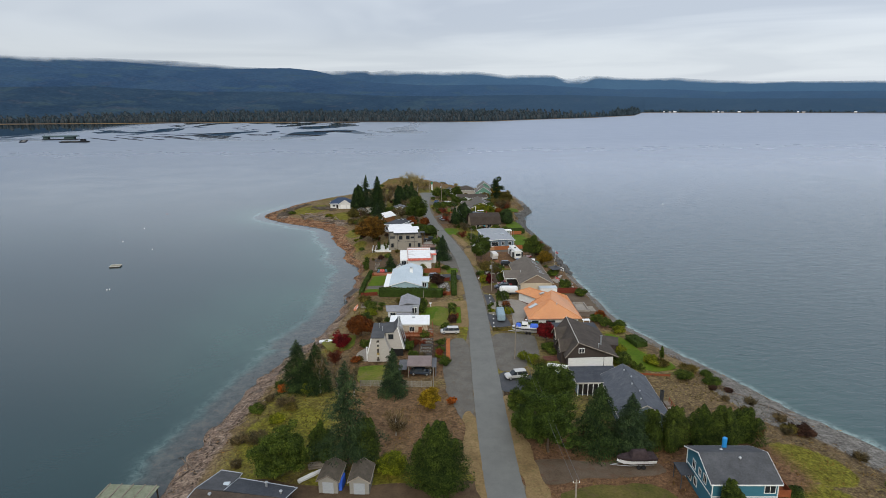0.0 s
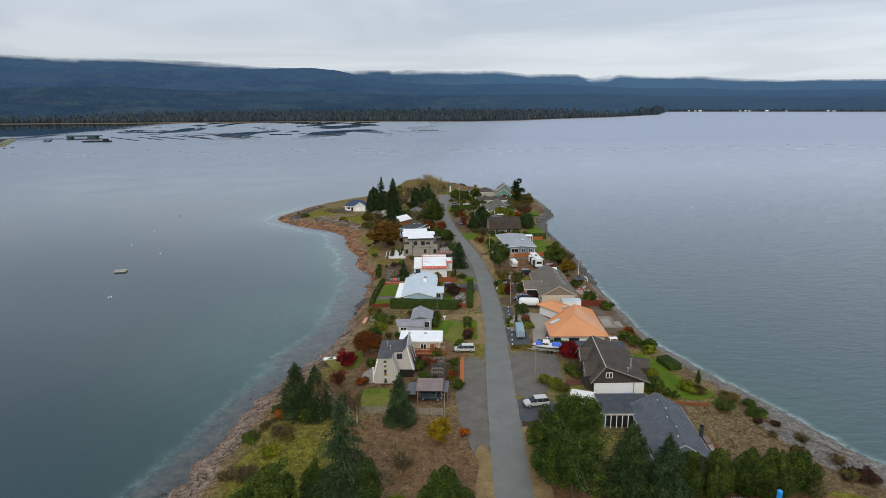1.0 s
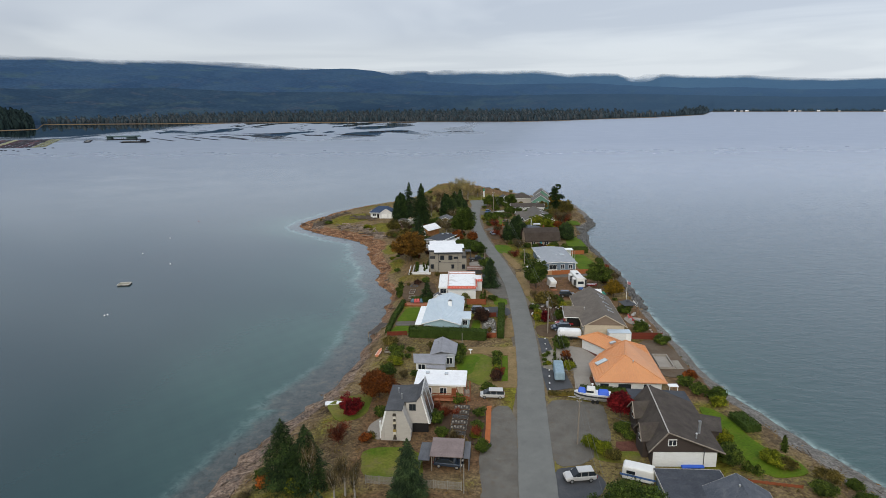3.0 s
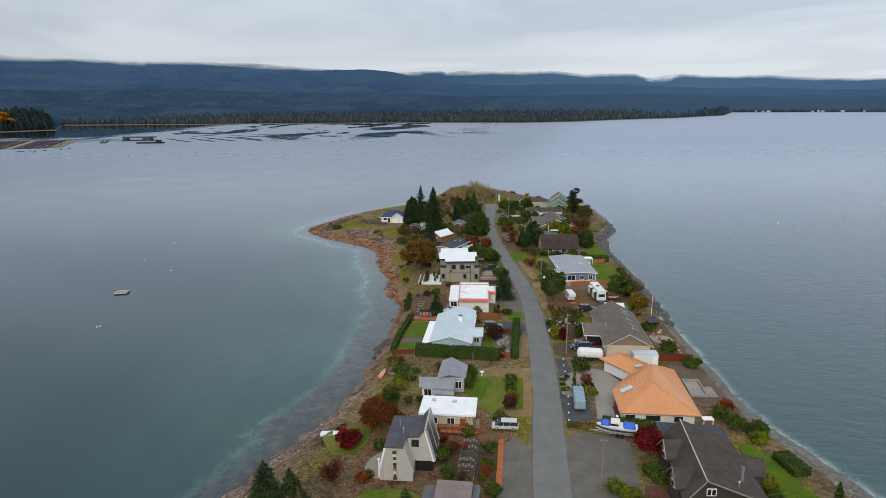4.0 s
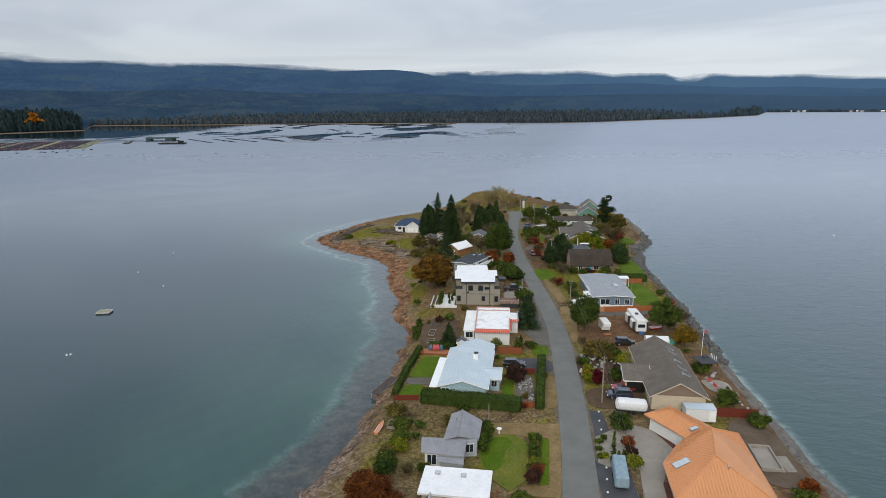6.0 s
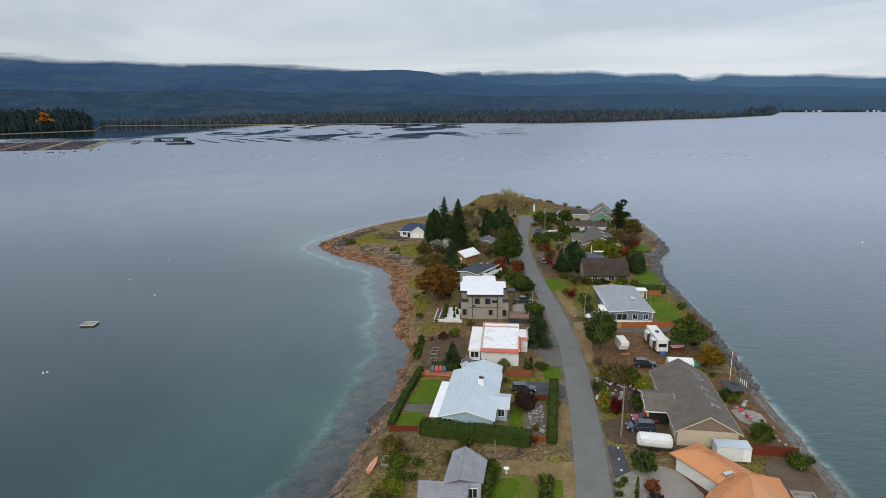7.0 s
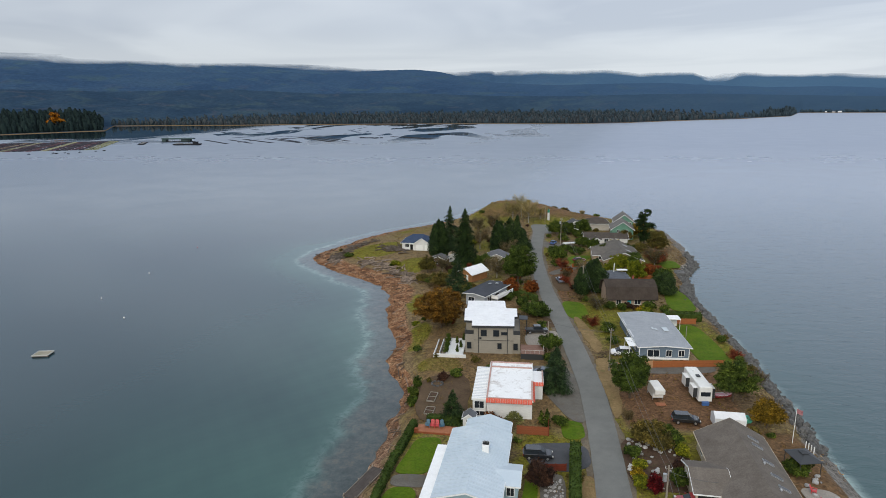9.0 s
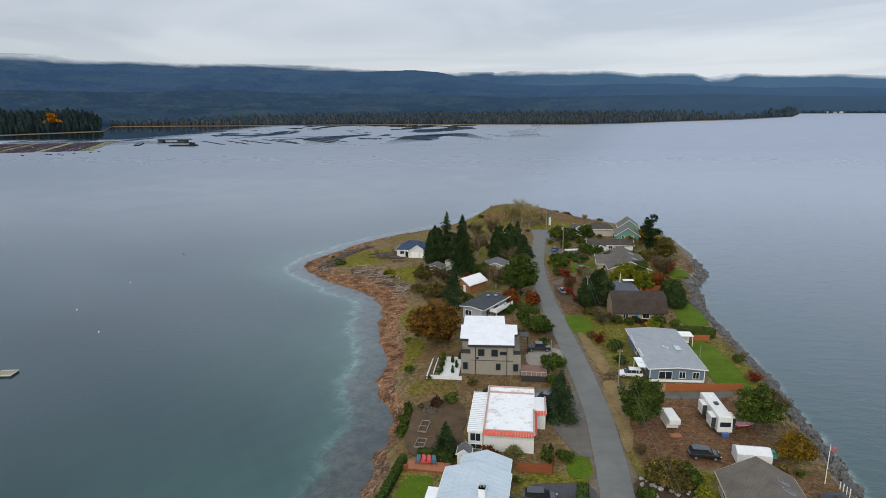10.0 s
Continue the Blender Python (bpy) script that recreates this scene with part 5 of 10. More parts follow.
# the low dark house and two sheds by the near bank
O = (-18.0, 76.5)
h = house_at("house", "low house with blue-grey roll roofing and a brown south slope", *O, 0)
NE, SW, SE = (-12.2, 76.5, 2.5), (-28.0, 71.0, 2.5), (-14.6, 68.0, 2.5)
RW, RE = (-25.9, 76.3, 3.5), (-13.2, 72.9, 3.5)
part("wall", block([(-23.6, 81.2), (-21.2, 80.3), (-21.0, 79.0), (-12.9, 76.1), (-14.8, 68.9), (-27.4, 71.6)], -0.3, 2.4, O), W_DARKB, h)
roof_planes(h, [[(-23.8, 81.9, 2.5), (-20.6, 80.8, 2.5), (-21.9, 75.5, 3.5), RW]], 0.14, O, R_SLATE, "grey-green roll roofing")
roof_planes(h, [[(-20.9, 79.7, 2.5), NE, RE, (-21.85, 75.5, 3.5)]], 0.14, O, R_TAR, "blue-grey roll roofing on the north slope")
roof_planes(h, [[RW, RE, SE, SW]], 0.14, O, surface("brown_moss_shingles", (0.055, 0.042, 0.033), (0.092, 0.07, 0.055), 0.8, 0.95, 0.5), "brown shingle south slope")
for a_, b_ in (((-23.8, 81.9, 2.5), (-20.6, 80.8, 2.5)), ((-20.6, 80.8, 2.5), (-20.9, 79.7, 2.5)), ((-20.9, 79.7, 2.5), NE), ((-23.8, 81.9, 2.5), RW), (RW, SW), (NE, RE), (RE, SE), ((-20.9, 79.7, 2.5), (-21.85, 75.5, 3.5))):
    part("roof_edge", caps([(a_, b_)], 0.07, O), W_GREY, h)
skylight(h, -4.0, 0.7, 3.1, 0.9, 1.4, 0)
for vx, vy in ((-5.6, -1.6), (1.6, 0.2), (3.9, -2.0)):
    vent(h, vx, vy, 3.2, 0.16, 0.35)
for sx, sy, yaw in ((-7.8, 80.4, -10), (-3.4, 79.7, -8)):
    h = house_at("garden_shed", "small weathered shed with white double doors", sx, sy, yaw)
    volume(h, 2.8, 4.2, 2.1, "gable", 0.8, wall_mat("weathered_shed_boards", (0.25, 0.235, 0.205)), surface("mossy_shed_roof", (0.065, 0.054, 0.042), (0.12, 0.098, 0.075), 1.2, 0.95, 0.5, stain=(0.06, 0.06, 0.025), amount=0.7), over=0.25, trim=M_WOOD, doors=(("S", 0, 1.6, 1.8, W_GREY),))

# the tall grey A-shaped house
AX, AY, AYAW = 0.6, 127.6, -4
h = house_at("house", "tall grey-sided A-shaped house with dark flat-topped roof", AX, AY, AYAW)
part("wall", prism(bmesh.new(), [(-3.75, -0.3), (1.15, -0.3), (1.2, 1.7), (-0.2, 5.4), (-2.75, 5.4), (-3.7, 1.8)], "y", -4.1, 0.2), W_GREYW, h, "pale grey sloping front with carved pole")
part("wall", prism(bmesh.new(), [(-3.75, -0.3), (3.6, -0.3), (3.7, 2.0), (2.4, 5.4), (-2.75, 5.4), (-3.7, 1.8)], "y", 0.2, 4.6), W_GREYW, h)
part("wall", prism(bmesh.new(), [(0.1, 1.7), (3.95, 1.7), (4.0, 2.0), (2.75, 6.95), (1.9, 5.7), (0.1, 5.5)], "y", -1.4, 4.9), W_GREYW, h, "overhanging upper storey")
M_DKROOF = R_SLATE
part("roof", boxes((-2.95, -0.1, -4.35, 4.8, 5.42, 5.58)), M_DKROOF, h, "dark flat top of the roof")
part("roof", slab([[(-0.15, -1.55, 5.62), (1.95, -1.55, 5.82), (1.95, 4.85, 5.82), (-0.15, 4.85, 5.62)]], 0.16), M_DKROOF, h)
part("roof", slab([[(1.75, -1.6, 5.75), (2.85, -1.6, 7.15), (2.85, 5.1, 7.15), (1.75, 5.1, 5.75)]], 0.16), M_DKROOF, h)
part("roof", prism(bmesh.new(), [(2.72, 7.15), (2.9, 7.15), (4.3, 1.75), (4.12, 1.75)], "y", -1.6, 5.1), surface("pale_grey_sheet_roof", (0.36, 0.35, 0.33), (0.44, 0.43, 0.41), 0.8, 0.6, 0.1), h, "steep pale sheet roof with dark glazed strips")
for y0_, y1_ in ((-0.75, 1.35), (2.0, 4.1)):
    part("skylight", prism(bmesh.new(), [(2.92, 7.0), (2.95, 7.0), (4.27, 1.95), (4.24, 1.95)], "y", y0_, y1_), plain("glazed_roof_strip", (0.085, 0.085, 0.08), 0.25), h)
part("fascia", prism(bmesh.new(), [(-3.85, 1.75), (-3.6, 1.75), (-2.65, 5.5), (-2.95, 5.5)], "y", -4.25, -4.08), M_TRIM, h)
part("fascia", prism(bmesh.new(), [(-0.25, 5.5), (0.0, 5.5), (1.4, 1.65), (1.15, 1.65)], "y", -4.25, -4.05), W_GREYW, h)
part("fascia", prism(bmesh.new(), [(2.6, 6.95), (2.85, 6.95), (4.15, 1.7), (3.9, 1.7)], "y", -1.6, -1.42), M_TRIM, h)
window(h, "S", 0, 2.8, 1.25, 4.1, 0.95, 1.0, trim=T_DARK)
# near-black box in place of the shade below the overhang
part("porch_screen", boxes((0.15, 3.9, -1.35, -1.2, 0.0, 1.7)), M_DARK, h, "dark panel for the shade under the upper storey")
for vx, vy in ((-0.6, -0.4), (-1.4, 1.6)):
    vent(h, vx, vy, 5.6, 0.09, 0.9)
part("chimney_pipe", tubes(((-3.9, -3.6, 0), (-3.9, -3.6, 3.0), 0.13), ((-3.9, -3.6, 3.0), (-3.9, -3.6, 3.15), 0.2)), M_TRIM, h)
part("downpipe", tubes(((-3.2, -4.16, 0), (-3.2, -4.16, 3.3), 0.05)), W_GREYW, h)
bm = bmesh.new()
for k in range(10):
    z_, w_ = 0.25 + k * 0.47, (0.30, 0.2, 0.26)[k % 3]
    box(bm, -1.42 - w_, -1.42 + w_, -4.36, -4.1, z_, z_ + 0.42, 0.05)
m_ = bpy.data.materials.new("painted_carving")
nt, ln, bsdf = nodes_of(m_)
geo_ = nt.new("ShaderNodeNewGeometry")
ln.new(ramp_node(nt, ln, geo_.outputs["Random Per Island"], ((0.0, (0.02, 0.018, 0.016)), (0.4, (0.05, 0.04, 0.03)), (0.55, (0.34, 0.24, 0.06)), (0.8, (0.55, 0.52, 0.45)))), bsdf.inputs["Base Color"])
part("carved_pole", bm, m_, h, "black and yellow carved wooden pole")

# the carport
c = tagged(empty("carport", pose(7.5, 117.2, 0, 0, 0, -6)), "open carport with dull pinkish sheet roof on posts", "carport")
cr_ = part("roof", boxes((-2.5, 2.5, -2.6, 2.6, 2.5, 2.62)), R_PINK, c)
for k in range(11):
    part("roof_rib", boxes((-2.5 + k * 0.494, -2.44 + k * 0.494, -2.6, 2.6, 2.622, 2.67)), R_PINK, cr_)
for px in (-2.2, 2.2):
    for py in (-2.3, 0.0, 2.3):
        part("post", boxes((px - 0.07, px + 0.07, py - 0.07, py + 0.07, -0.1, 2.5)), M_WOOD, c)
part("back_wall", boxes((-2.4, 2.4, 2.4, 2.5, 0, 2.5)), W_GREYW, c)
part("lean_to", boxes((-4.3, -2.56, -2.5, 2.4, 1.7, 1.8), (-4.2, -4.1, -2.4, 2.3, -0.1, 1.7)), R_GREY, c, "low grey lean-to roof")
part("lean_to", boxes((2.56, 3.5, -2.0, 2.7, 2.0, 2.1), (3.3, 3.45, -1.9, 2.6, -0.1, 2.0)), R_GREY, c, "low grey lean-to roof")

# the low house with the white flat roof
h = house_at("house", "low house with a white flat roof and timber deck", 6.6, 141.0, -5)
volume(h, 8.7, 5.4, 2.7, "flat", 0, W_CREAM, R_WHITE, over=0.45, wins=(("S", -2.5, 0.9, 1.6, 1.1), ("S", 0.6, 0.9, 1.2, 1.1)), doors=(("S", 2.6, 0.9, 2.0, M_REDWOOD),))
skylight(h, -2.8, 1.6, 3.0, 0.7, 0.7)
skylight(h, 0.9, 1.4, 3.0, 0.7, 0.7)
dk = part("deck", boxes((-1.0, 5.2, -4.9, -2.75, 0.5, 0.62)), M_DECK, h, "raised reddish timber deck")
for k in range(7):
    part("railing_post", boxes((-1.0 + k * 1.0, -0.9 + k * 1.0, -4.9, -4.8, -0.1, 1.55)), M_REDWOOD, dk)
part("handrail", boxes((-1.0, 5.2, -4.88, -4.82, 1.5, 1.58), (-1.0, 5.2, -4.88, -4.82, 1.0, 1.06)), M_REDWOOD, dk)

# the grey house with two roofs
h = house_at("house", "grey house with light grey shingle roofs at two levels", 5.6, 152.6, -8)
O = (5.6, 152.6)
h.matrix_world = pose(*O, 0, 0, 0, 0)
UPPER = [[(4.15, 151.5, 2.9), (6.45, 151.9, 3.5), (6.98, 160.2, 3.5), (5.1, 159.8, 2.9)], [(6.45, 151.9, 3.5), (9.75, 152.3, 2.75), (10.3, 158.0, 2.75), (6.98, 160.2, 3.5)]]
LOWER = [[(0.75, 152.2, 2.95), (1.0, 148.5, 2.6), (7.5, 147.6, 2.6), (7.85, 151.9, 2.95)], [(3.4, 148.2, 2.3), (3.5, 146.9, 2.15), (7.5, 146.2, 2.15), (7.5, 147.7, 2.3)]]
roof_planes(h, UPPER + LOWER, 0.14, O, R_LIGHT)
part("ridge_cap", caps([(UPPER[0][1], UPPER[0][2])], 0.09, O), R_LIGHT, h)
part("wall", block([(4.6, 151.4), (9.4, 152.0), (9.9, 157.8), (7.0, 159.8), (5.4, 159.3)], -0.2, 2.75, O), W_GREY, h)
part("wall", block([(1.3, 152.0), (1.5, 149.0), (7.2, 148.2), (7.5, 151.8)], -0.2, 2.55, O), W_WHITE, h)
part("wall", block([(3.8, 148.4), (3.9, 147.2), (7.2, 146.6), (7.2, 148.0)], -0.2, 2.1, O), W_GREY, h)
for x_, y_, yaw_, z_, w_, h_ in ((2.6, 148.86, -7.5, 0.4, 1.5, 1.7), (8.3, 151.84, 7, 0.7, 1.3, 1.5), (9.66, 154.6, 85, 0.9, 1.5, 1.2)):
    ob = part("window", boxes((-w_ / 2, w_ / 2, -0.07, 0.05, 0, h_)), M_TRIM, h)
    ob.matrix_local = pose(x_ - O[0], y_ - O[1], z_, 0, 0, yaw_)
    part("pane", boxes((-w_ / 2 + 0.08, -0.04, -0.1, -0.04, 0.08, h_ - 0.08), (0.04, w_ / 2 - 0.08, -0.1, -0.04, 0.08, h_ - 0.08)), M_GLASS, ob)
vent(h, 0.4, 4.4, 3.3)

# the pale blue house with the metal roof
h = house_at("house", "pale blue bungalow with a pale metal roof", 7.4, 178.8, -5)
volume(h, 8.4, 17.0, 2.75, "gable", 1.2, W_BLUE, R_ICE, ridge="y", over=0.55, ribs=0.9, wins=(("S", -3.2, 0.8, 1.4, 1.4), ("W", 2.0, 0.6, 2.2, 1.6), ("W", -3.0, 0.6, 2.2, 1.6), ("E", -6.5, 0.8, 1.4, 1.2)))
part("porch_roof", boxes((-6.3, -4.82, -8.9, 4.5, 2.42, 2.52)), M_TRIM, h, "white flat porch roof")
for k in range(4):
    part("porch_post", boxes((-6.2, -6.08, -8.5 + k * 4.2, -8.38 + k * 4.2, -0.1, 2.42)), M_TRIM, h)
volume(h, 3.2, 4.6, 2.5, "gable", 0.6, W_BLUE, R_ICE, off=(4.9, -1.6, 0), ridge="x", over=0.4, wins=(("S", 0.6, 0.8, 1.0, 1.2),), doors=(("E", 0.6, 0.95, 2.0, M_TRIM),))
volume(h, 6.4, 4.0, 2.5, "gable", 1.0, W_BLUE, R_ICE, off=(0.8, 10.4, 0), ridge="y", over=0.5, ribs=0.9)
chimney(h, 1.4, 2.0, 3.4, 5.0, 0.95, M_TRIM)
part("chimney_cap", tubes(((1.2, 2.0, 5.0), (1.2, 2.0, 5.35), 0.12), ((1.6, 2.0, 5.0), (1.6, 2.0, 5.35), 0.12)), M_GALV, h)

# the white house with the red-tiled parapet
h = house_at("house", "white house with a flat white roof edged in red tiles", 12.4, 205.0, -2)
volume(h, 7.9, 15.4, 3.3, "flat", 0, W_WHITE, surface("stained_white_membrane", (0.72, 0.72, 0.70), (0.8, 0.8, 0.79), 0.3, 0.7, 0.05, stain=(0.26, 0.19, 0.15), amount=0.75, grit=0.08), off=(0.4, 0, 0), over=0.12)
volume(h, 1.9, 5.0, 3.0, "flat", 0, W_WHITE, R_WHITE, off=(5.4, 2.4, 0), over=0.1)
volume(h, 2.3, 13.0, 3.1, "flat", 0, W_WHITE, surface("pale_grey_sheet", (0.42, 0.44, 0.47), (0.52, 0.54, 0.57), 0.5, 0.6, 0.0, grit=0.08), off=(-4.85, -1.0, 0), over=0.12, wins=(("S", 0.0, 1.5, 1.6, 1.3), ("S", 0.1, 0.1, 1.7, 0.8), ("W", -2, 1.0, 1.8, 1.5), ("W", 1.5, 1.0, 1.8, 1.5)))
for k in range(21):
    part("roof_rib", boxes((-6.1, -3.72, -7.55 + k * 0.62, -7.23 + k * 0.62, 3.302, 3.37)), M_TRIM, h)
T = T_RED


def tile_row(x0, y0, x1, y1, z, out):
    """A sloping row of tiles along a roof edge."""
    n = max(1, int(math.dist((x0, y0), (x1, y1)) / 0.42))
    ux, uy = (x1 - x0) / n, (y1 - y0) / n
    ln_ = math.hypot(ux, uy)
    nx, ny = uy / ln_, -ux / ln_
    bm = bmesh.new()
    for k in range(n):
        ax, ay = x0 + ux * k, y0 + uy * k
        bx, by = ax + ux * 0.86, ay + uy * 0.86
        v = [bm.verts.new(p) for p in ((ax, ay, z + 0.18), (bx, by, z + 0.18), (bx + nx * out, by + ny * out, z - 0.22), (ax + nx * out, ay + ny * out, z - 0.22),
                                        (ax, ay, z + 0.06), (bx, by, z + 0.06), (bx + nx * out, by + ny * out, z - 0.32), (ax + nx * out, ay + ny * out, z - 0.32))]
        for f in ((0, 1, 2, 3), (7, 6, 5, 4), (0, 4, 5, 1), (1, 5, 6, 2), (2, 6, 7, 3), (3, 7, 4, 0)):
            bm.faces.new([v[i] for i in f])
    bmesh.ops.recalc_face_normals(bm, faces=list(bm.faces))
    return bm


part("tile_edge", tile_row(-3.6, -7.86, 4.4, -7.86, 3.5, 0.75), T, h, "sloping red tiles along the roof edge")
part("tile_edge", tile_row(4.5, -7.8, 4.5, -0.2, 3.5, 0.35), T, h, "sloping red tiles along the roof edge")
part("tile_edge", tile_row(4.6, -0.3, 6.5, -0.3, 3.3, 0.6), T, h, "sloping red tiles along the roof edge")
part("parapet", boxes((-3.6, -3.35, -7.6, 7.7, 3.5, 3.75), (4.2, 4.44, -7.6, -0.3, 3.5, 3.75), (-3.6, 4.44, -7.84, -7.6, 3.5, 3.75), (-3.34, 4.4, 5.3, 5.5, 3.5, 3.72), (6.2, 6.4, -0.2, 4.8, 3.3, 3.6), (-3.34, 4.4, 7.5, 7.7, 3.5, 3.72)), plain("pinkish_coping", (0.42, 0.27, 0.23), 0.7), h)

# the tall taupe house
O = (9.2, 233.0)
h = house_at("house", "tall modern taupe house with a white flat roof", *O, 0)
part("wall", block([(3.1, 225.5), (15.1, 225.6), (15.0, 236.0), (2.7, 235.8)], -0.3, 4.3, O), W_TAUPE, h, "taupe lower storeys")
part("wall", block([(5.0, 225.25), (13.5, 225.35), (13.5, 236.0), (11.4, 236.0), (11.2, 241.2), (3.2, 240.9), (3.4, 227.9), (5.0, 227.9)], -0.3, 6.4, O), W_TAUPE, h, "taupe upper storey")
ROOF = [(4.6, 224.4), (13.75, 224.7), (13.85, 230.6), (14.5, 230.7), (14.5, 236.2), (11.95, 236.3), (11.75, 241.7), (2.8, 241.3), (2.9, 235.6), (2.4, 235.5), (2.75, 227.6), (4.5, 227.5)]
part("roof", block(ROOF, 6.5, 6.72, O), R_WHITE, h, "clean white flat roof")
for (ax_, ay_), (bx_, by_) in zip(ROOF, ROOF[1:] + ROOF[:1]):
    length_ = math.dist((ax_, ay_), (bx_, by_))
    ob = part("fascia", boxes((0, length_, -0.05, -0.005, 6.2, 6.66)), T_DARK, h)
    ob.matrix_local = pose(ax_ - O[0], ay_ - O[1], 0, 0, 0, math.degrees(math.atan2(by_ - ay_, bx_ - ax_)))
for x_, z_, w_, hh_ in ((7.15, 4.05, 1.15, 1.3), (9.85, 4.05, 1.15, 1.3), (11.6, 4.4, 1.2, 0.55), (6.4, 3.35, 0.35, 0.25)):
    window(h, "S", 0, 15.5, x_ - O[0], z_, w_, hh_, trim=T_DARK, bars=0)
for x_, z_, w_, hh_ in ((3.95, 1.1, 0.8, 1.35), (10.6, 1.15, 0.75, 1.2), (14.1, 1.0, 0.8, 1.35)):
    window(h, "S", 0, 15.56, x_ - O[0], z_, w_, hh_, trim=T_DARK, bars=0)
for side_, u_ in (("W", 1.5), ("W", -2.5)):
    window(h, side_, 13.0, 4.0, u_, 1.0, 2.2, 1.9, trim=T_DARK)
for x_ in (6.0, 12.3):
    part("downpipe", tubes(((x_ - O[0], -7.85, 0), (x_ - O[0], -7.85, 6.3), 0.06)), T_DARK, h)
part("parapet_rail", boxes((-6.1, -4.3, -7.5, -7.44, 4.3, 5.2)), T_DARK, h)
part("parapet_rail", boxes((-6.12, -6.06, -7.44, -5.2, 4.3, 5.2)), T_DARK, h)
part("parapet_rail", boxes((4.4, 5.85, -7.4, -7.34, 4.3, 5.2)), T_DARK, h)
part("parapet_rail", boxes((5.8, 5.86, -7.34, 2.9, 4.3, 5.2)), T_DARK, h)
part("belt_course", boxes((-4.2, 4.3, -7.82, -7.752, 3.0, 3.08)), T_DARK, h)
part("canopy", boxes((5.9, 7.9, 3.2, 6.0, 3.9, 4.05)), T_DARK, h)
for py_ in (3.3, 5.85):
    part("canopy_post", boxes((7.65, 7.8, py_, py_ + 0.14, -0.1, 3.9)), T_DARK, h)
d_ = tagged(empty("terrace_deck", pose(17.7, 225.0, 0, 0, 0, -1)), "raised reddish deck with dark skirt beside the tall house", "deck")
part("deck_boards", boxes((-2.5, 2.4, -2.4, 2.6, 1.2, 1.3)), surface("reddish_brown_decking", (0.19, 0.11, 0.085), (0.25, 0.15, 0.115), 0.8, 0.8, 0.3), d_)
part("skirt", boxes((-2.5, 2.4, -2.4, -2.3, -0.1, 1.2), (2.3, 2.4, -2.4, 2.6, -0.1, 1.2)), T_DARK, d_)
part("rail", boxes((-2.5, 2.42, -2.42, -2.36, 2.05, 2.12), (2.36, 2.42, -2.4, 2.6, 2.05, 2.12), *[(-2.5 + k * 0.98, -2.44 + k * 0.98, -2.42, -2.36, 1.3, 2.05) for k in range(6)]), W_GREYW, d_)
t_ = tagged(empty("garden_terrace", pose(0.2, 227.0, 0, 0, 0, -2)), "white walled garden terrace with planters", "terrace")
part("paving", boxes((-1.2, 2.6, -4.0, 5.5, -0.2, 0.45)), W_WHITE, t_)
part("retaining_wall", boxes((-3.8, -3.6, -4.6, 4.4, -1.5, 0.5), (-3.6, 3.4, -4.6, -4.4, -0.6, 0.7), (-2.6, -2.45, -3.4, 4.2, -0.5, 0.75)), W_WHITE, t_)
for k in range(6):
    part("planter", boxes((-2.1, -1.5, -3.4 + k * 1.5, -2.3 + k * 1.5, 0.0, 0.62)), M_WOOD, t_)

# houses towards the point, west side
h = house_at("house", "dark-roofed house with white fascia and a balcony", 6.8, 262.6, -29)
volume(h, 5.8, 12.6, 3.2, "gable", 0.3, W_GREY, R_TAR, over=0.7, wins=(("S", -1.2, 1.0, 1.8, 1.3), ("E", -3.5, 0.8, 2.0, 1.6), ("E", 0.5, 0.8, 2.0, 1.6)))
skylight(h, -0.6, 2.6, 3.95, 0.7, 0.7)
skylight(h, 1.0, 3.8, 3.95, 0.7, 0.7)
b_ = part("balcony", boxes((3.3, 5.4, -3.4, 5.2, 1.9, 2.05), (5.2, 5.3, -3.3, -3.2, -0.1, 1.9), (5.2, 5.3, 5.0, 5.1, -0.1, 1.9)), W_WHITE, h)
part("balcony_rail", boxes((5.34, 5.4, -3.4, 5.2, 2.05, 2.9), (3.3, 5.4, -3.4, -3.34, 2.05, 2.9)), M_TRIM, b_)
h = house_at("house", "small cottage with pale roof and orange-brown gable", 1.8, 283.6, -38)
volume(h, 5.4, 7.2, 2.5, "gable", 1.4, surface("orange_brown_boards", (0.28, 0.13, 0.05), (0.36, 0.18, 0.08), 0.8, 0.8, 0.2), R_WHITE, over=0.5, doors=(("S", 0.8, 0.9, 2.0, M_TRIM),))
h = house_at("garden_shed", "reddish brown shed among trees", -10.2, 299, -8)
volume(h, 5.0, 4.4, 2.4, "gable", 0.9, wall_mat("maroon_boards", (0.10, 0.045, 0.04)), R_GREY, over=0.3, wins=(("S", -0.8, 0.9, 1.2, 1.0),))
h = house_at("garden_shed", "beige garden shed with shallow roof", -5.2, 305, 0)
volume(h, 4.4, 4.0, 2.5, "gable", 0.6, W_WHITE, surface("tan_sheet_roof", (0.36, 0.28, 0.2), (0.44, 0.35, 0.25), 0.8, 0.8, 0.1), over=0.3)
h = house_at("house", "white cottage with a blue hipped roof on the low point", -21.0, 324.2, -3)
volume(h, 11.0, 8.0, 2.5, "hip", 2.7, W_WHITE, R_BLUE, over=0.5, ridge_len=4.0, wins=(("S", -3.6, 1.0, 1.4, 1.1),), doors=(("S", -1.9, 1.0, 2.0, M_DARK),))
volume(h, 6.4, 5.0, 2.45, "gable", 2.1, W_WHITE, R_BLUE, off=(2.2, -2.6, 0), over=0.4, doors=(("S", -0.9, 2.6, 2.0, M_TRIM), ("S", 1.9, 1.6, 2.0, M_TRIM)))
h = house_at("house", "grey bungalow half hidden by trees", 9.2, 303, -4)
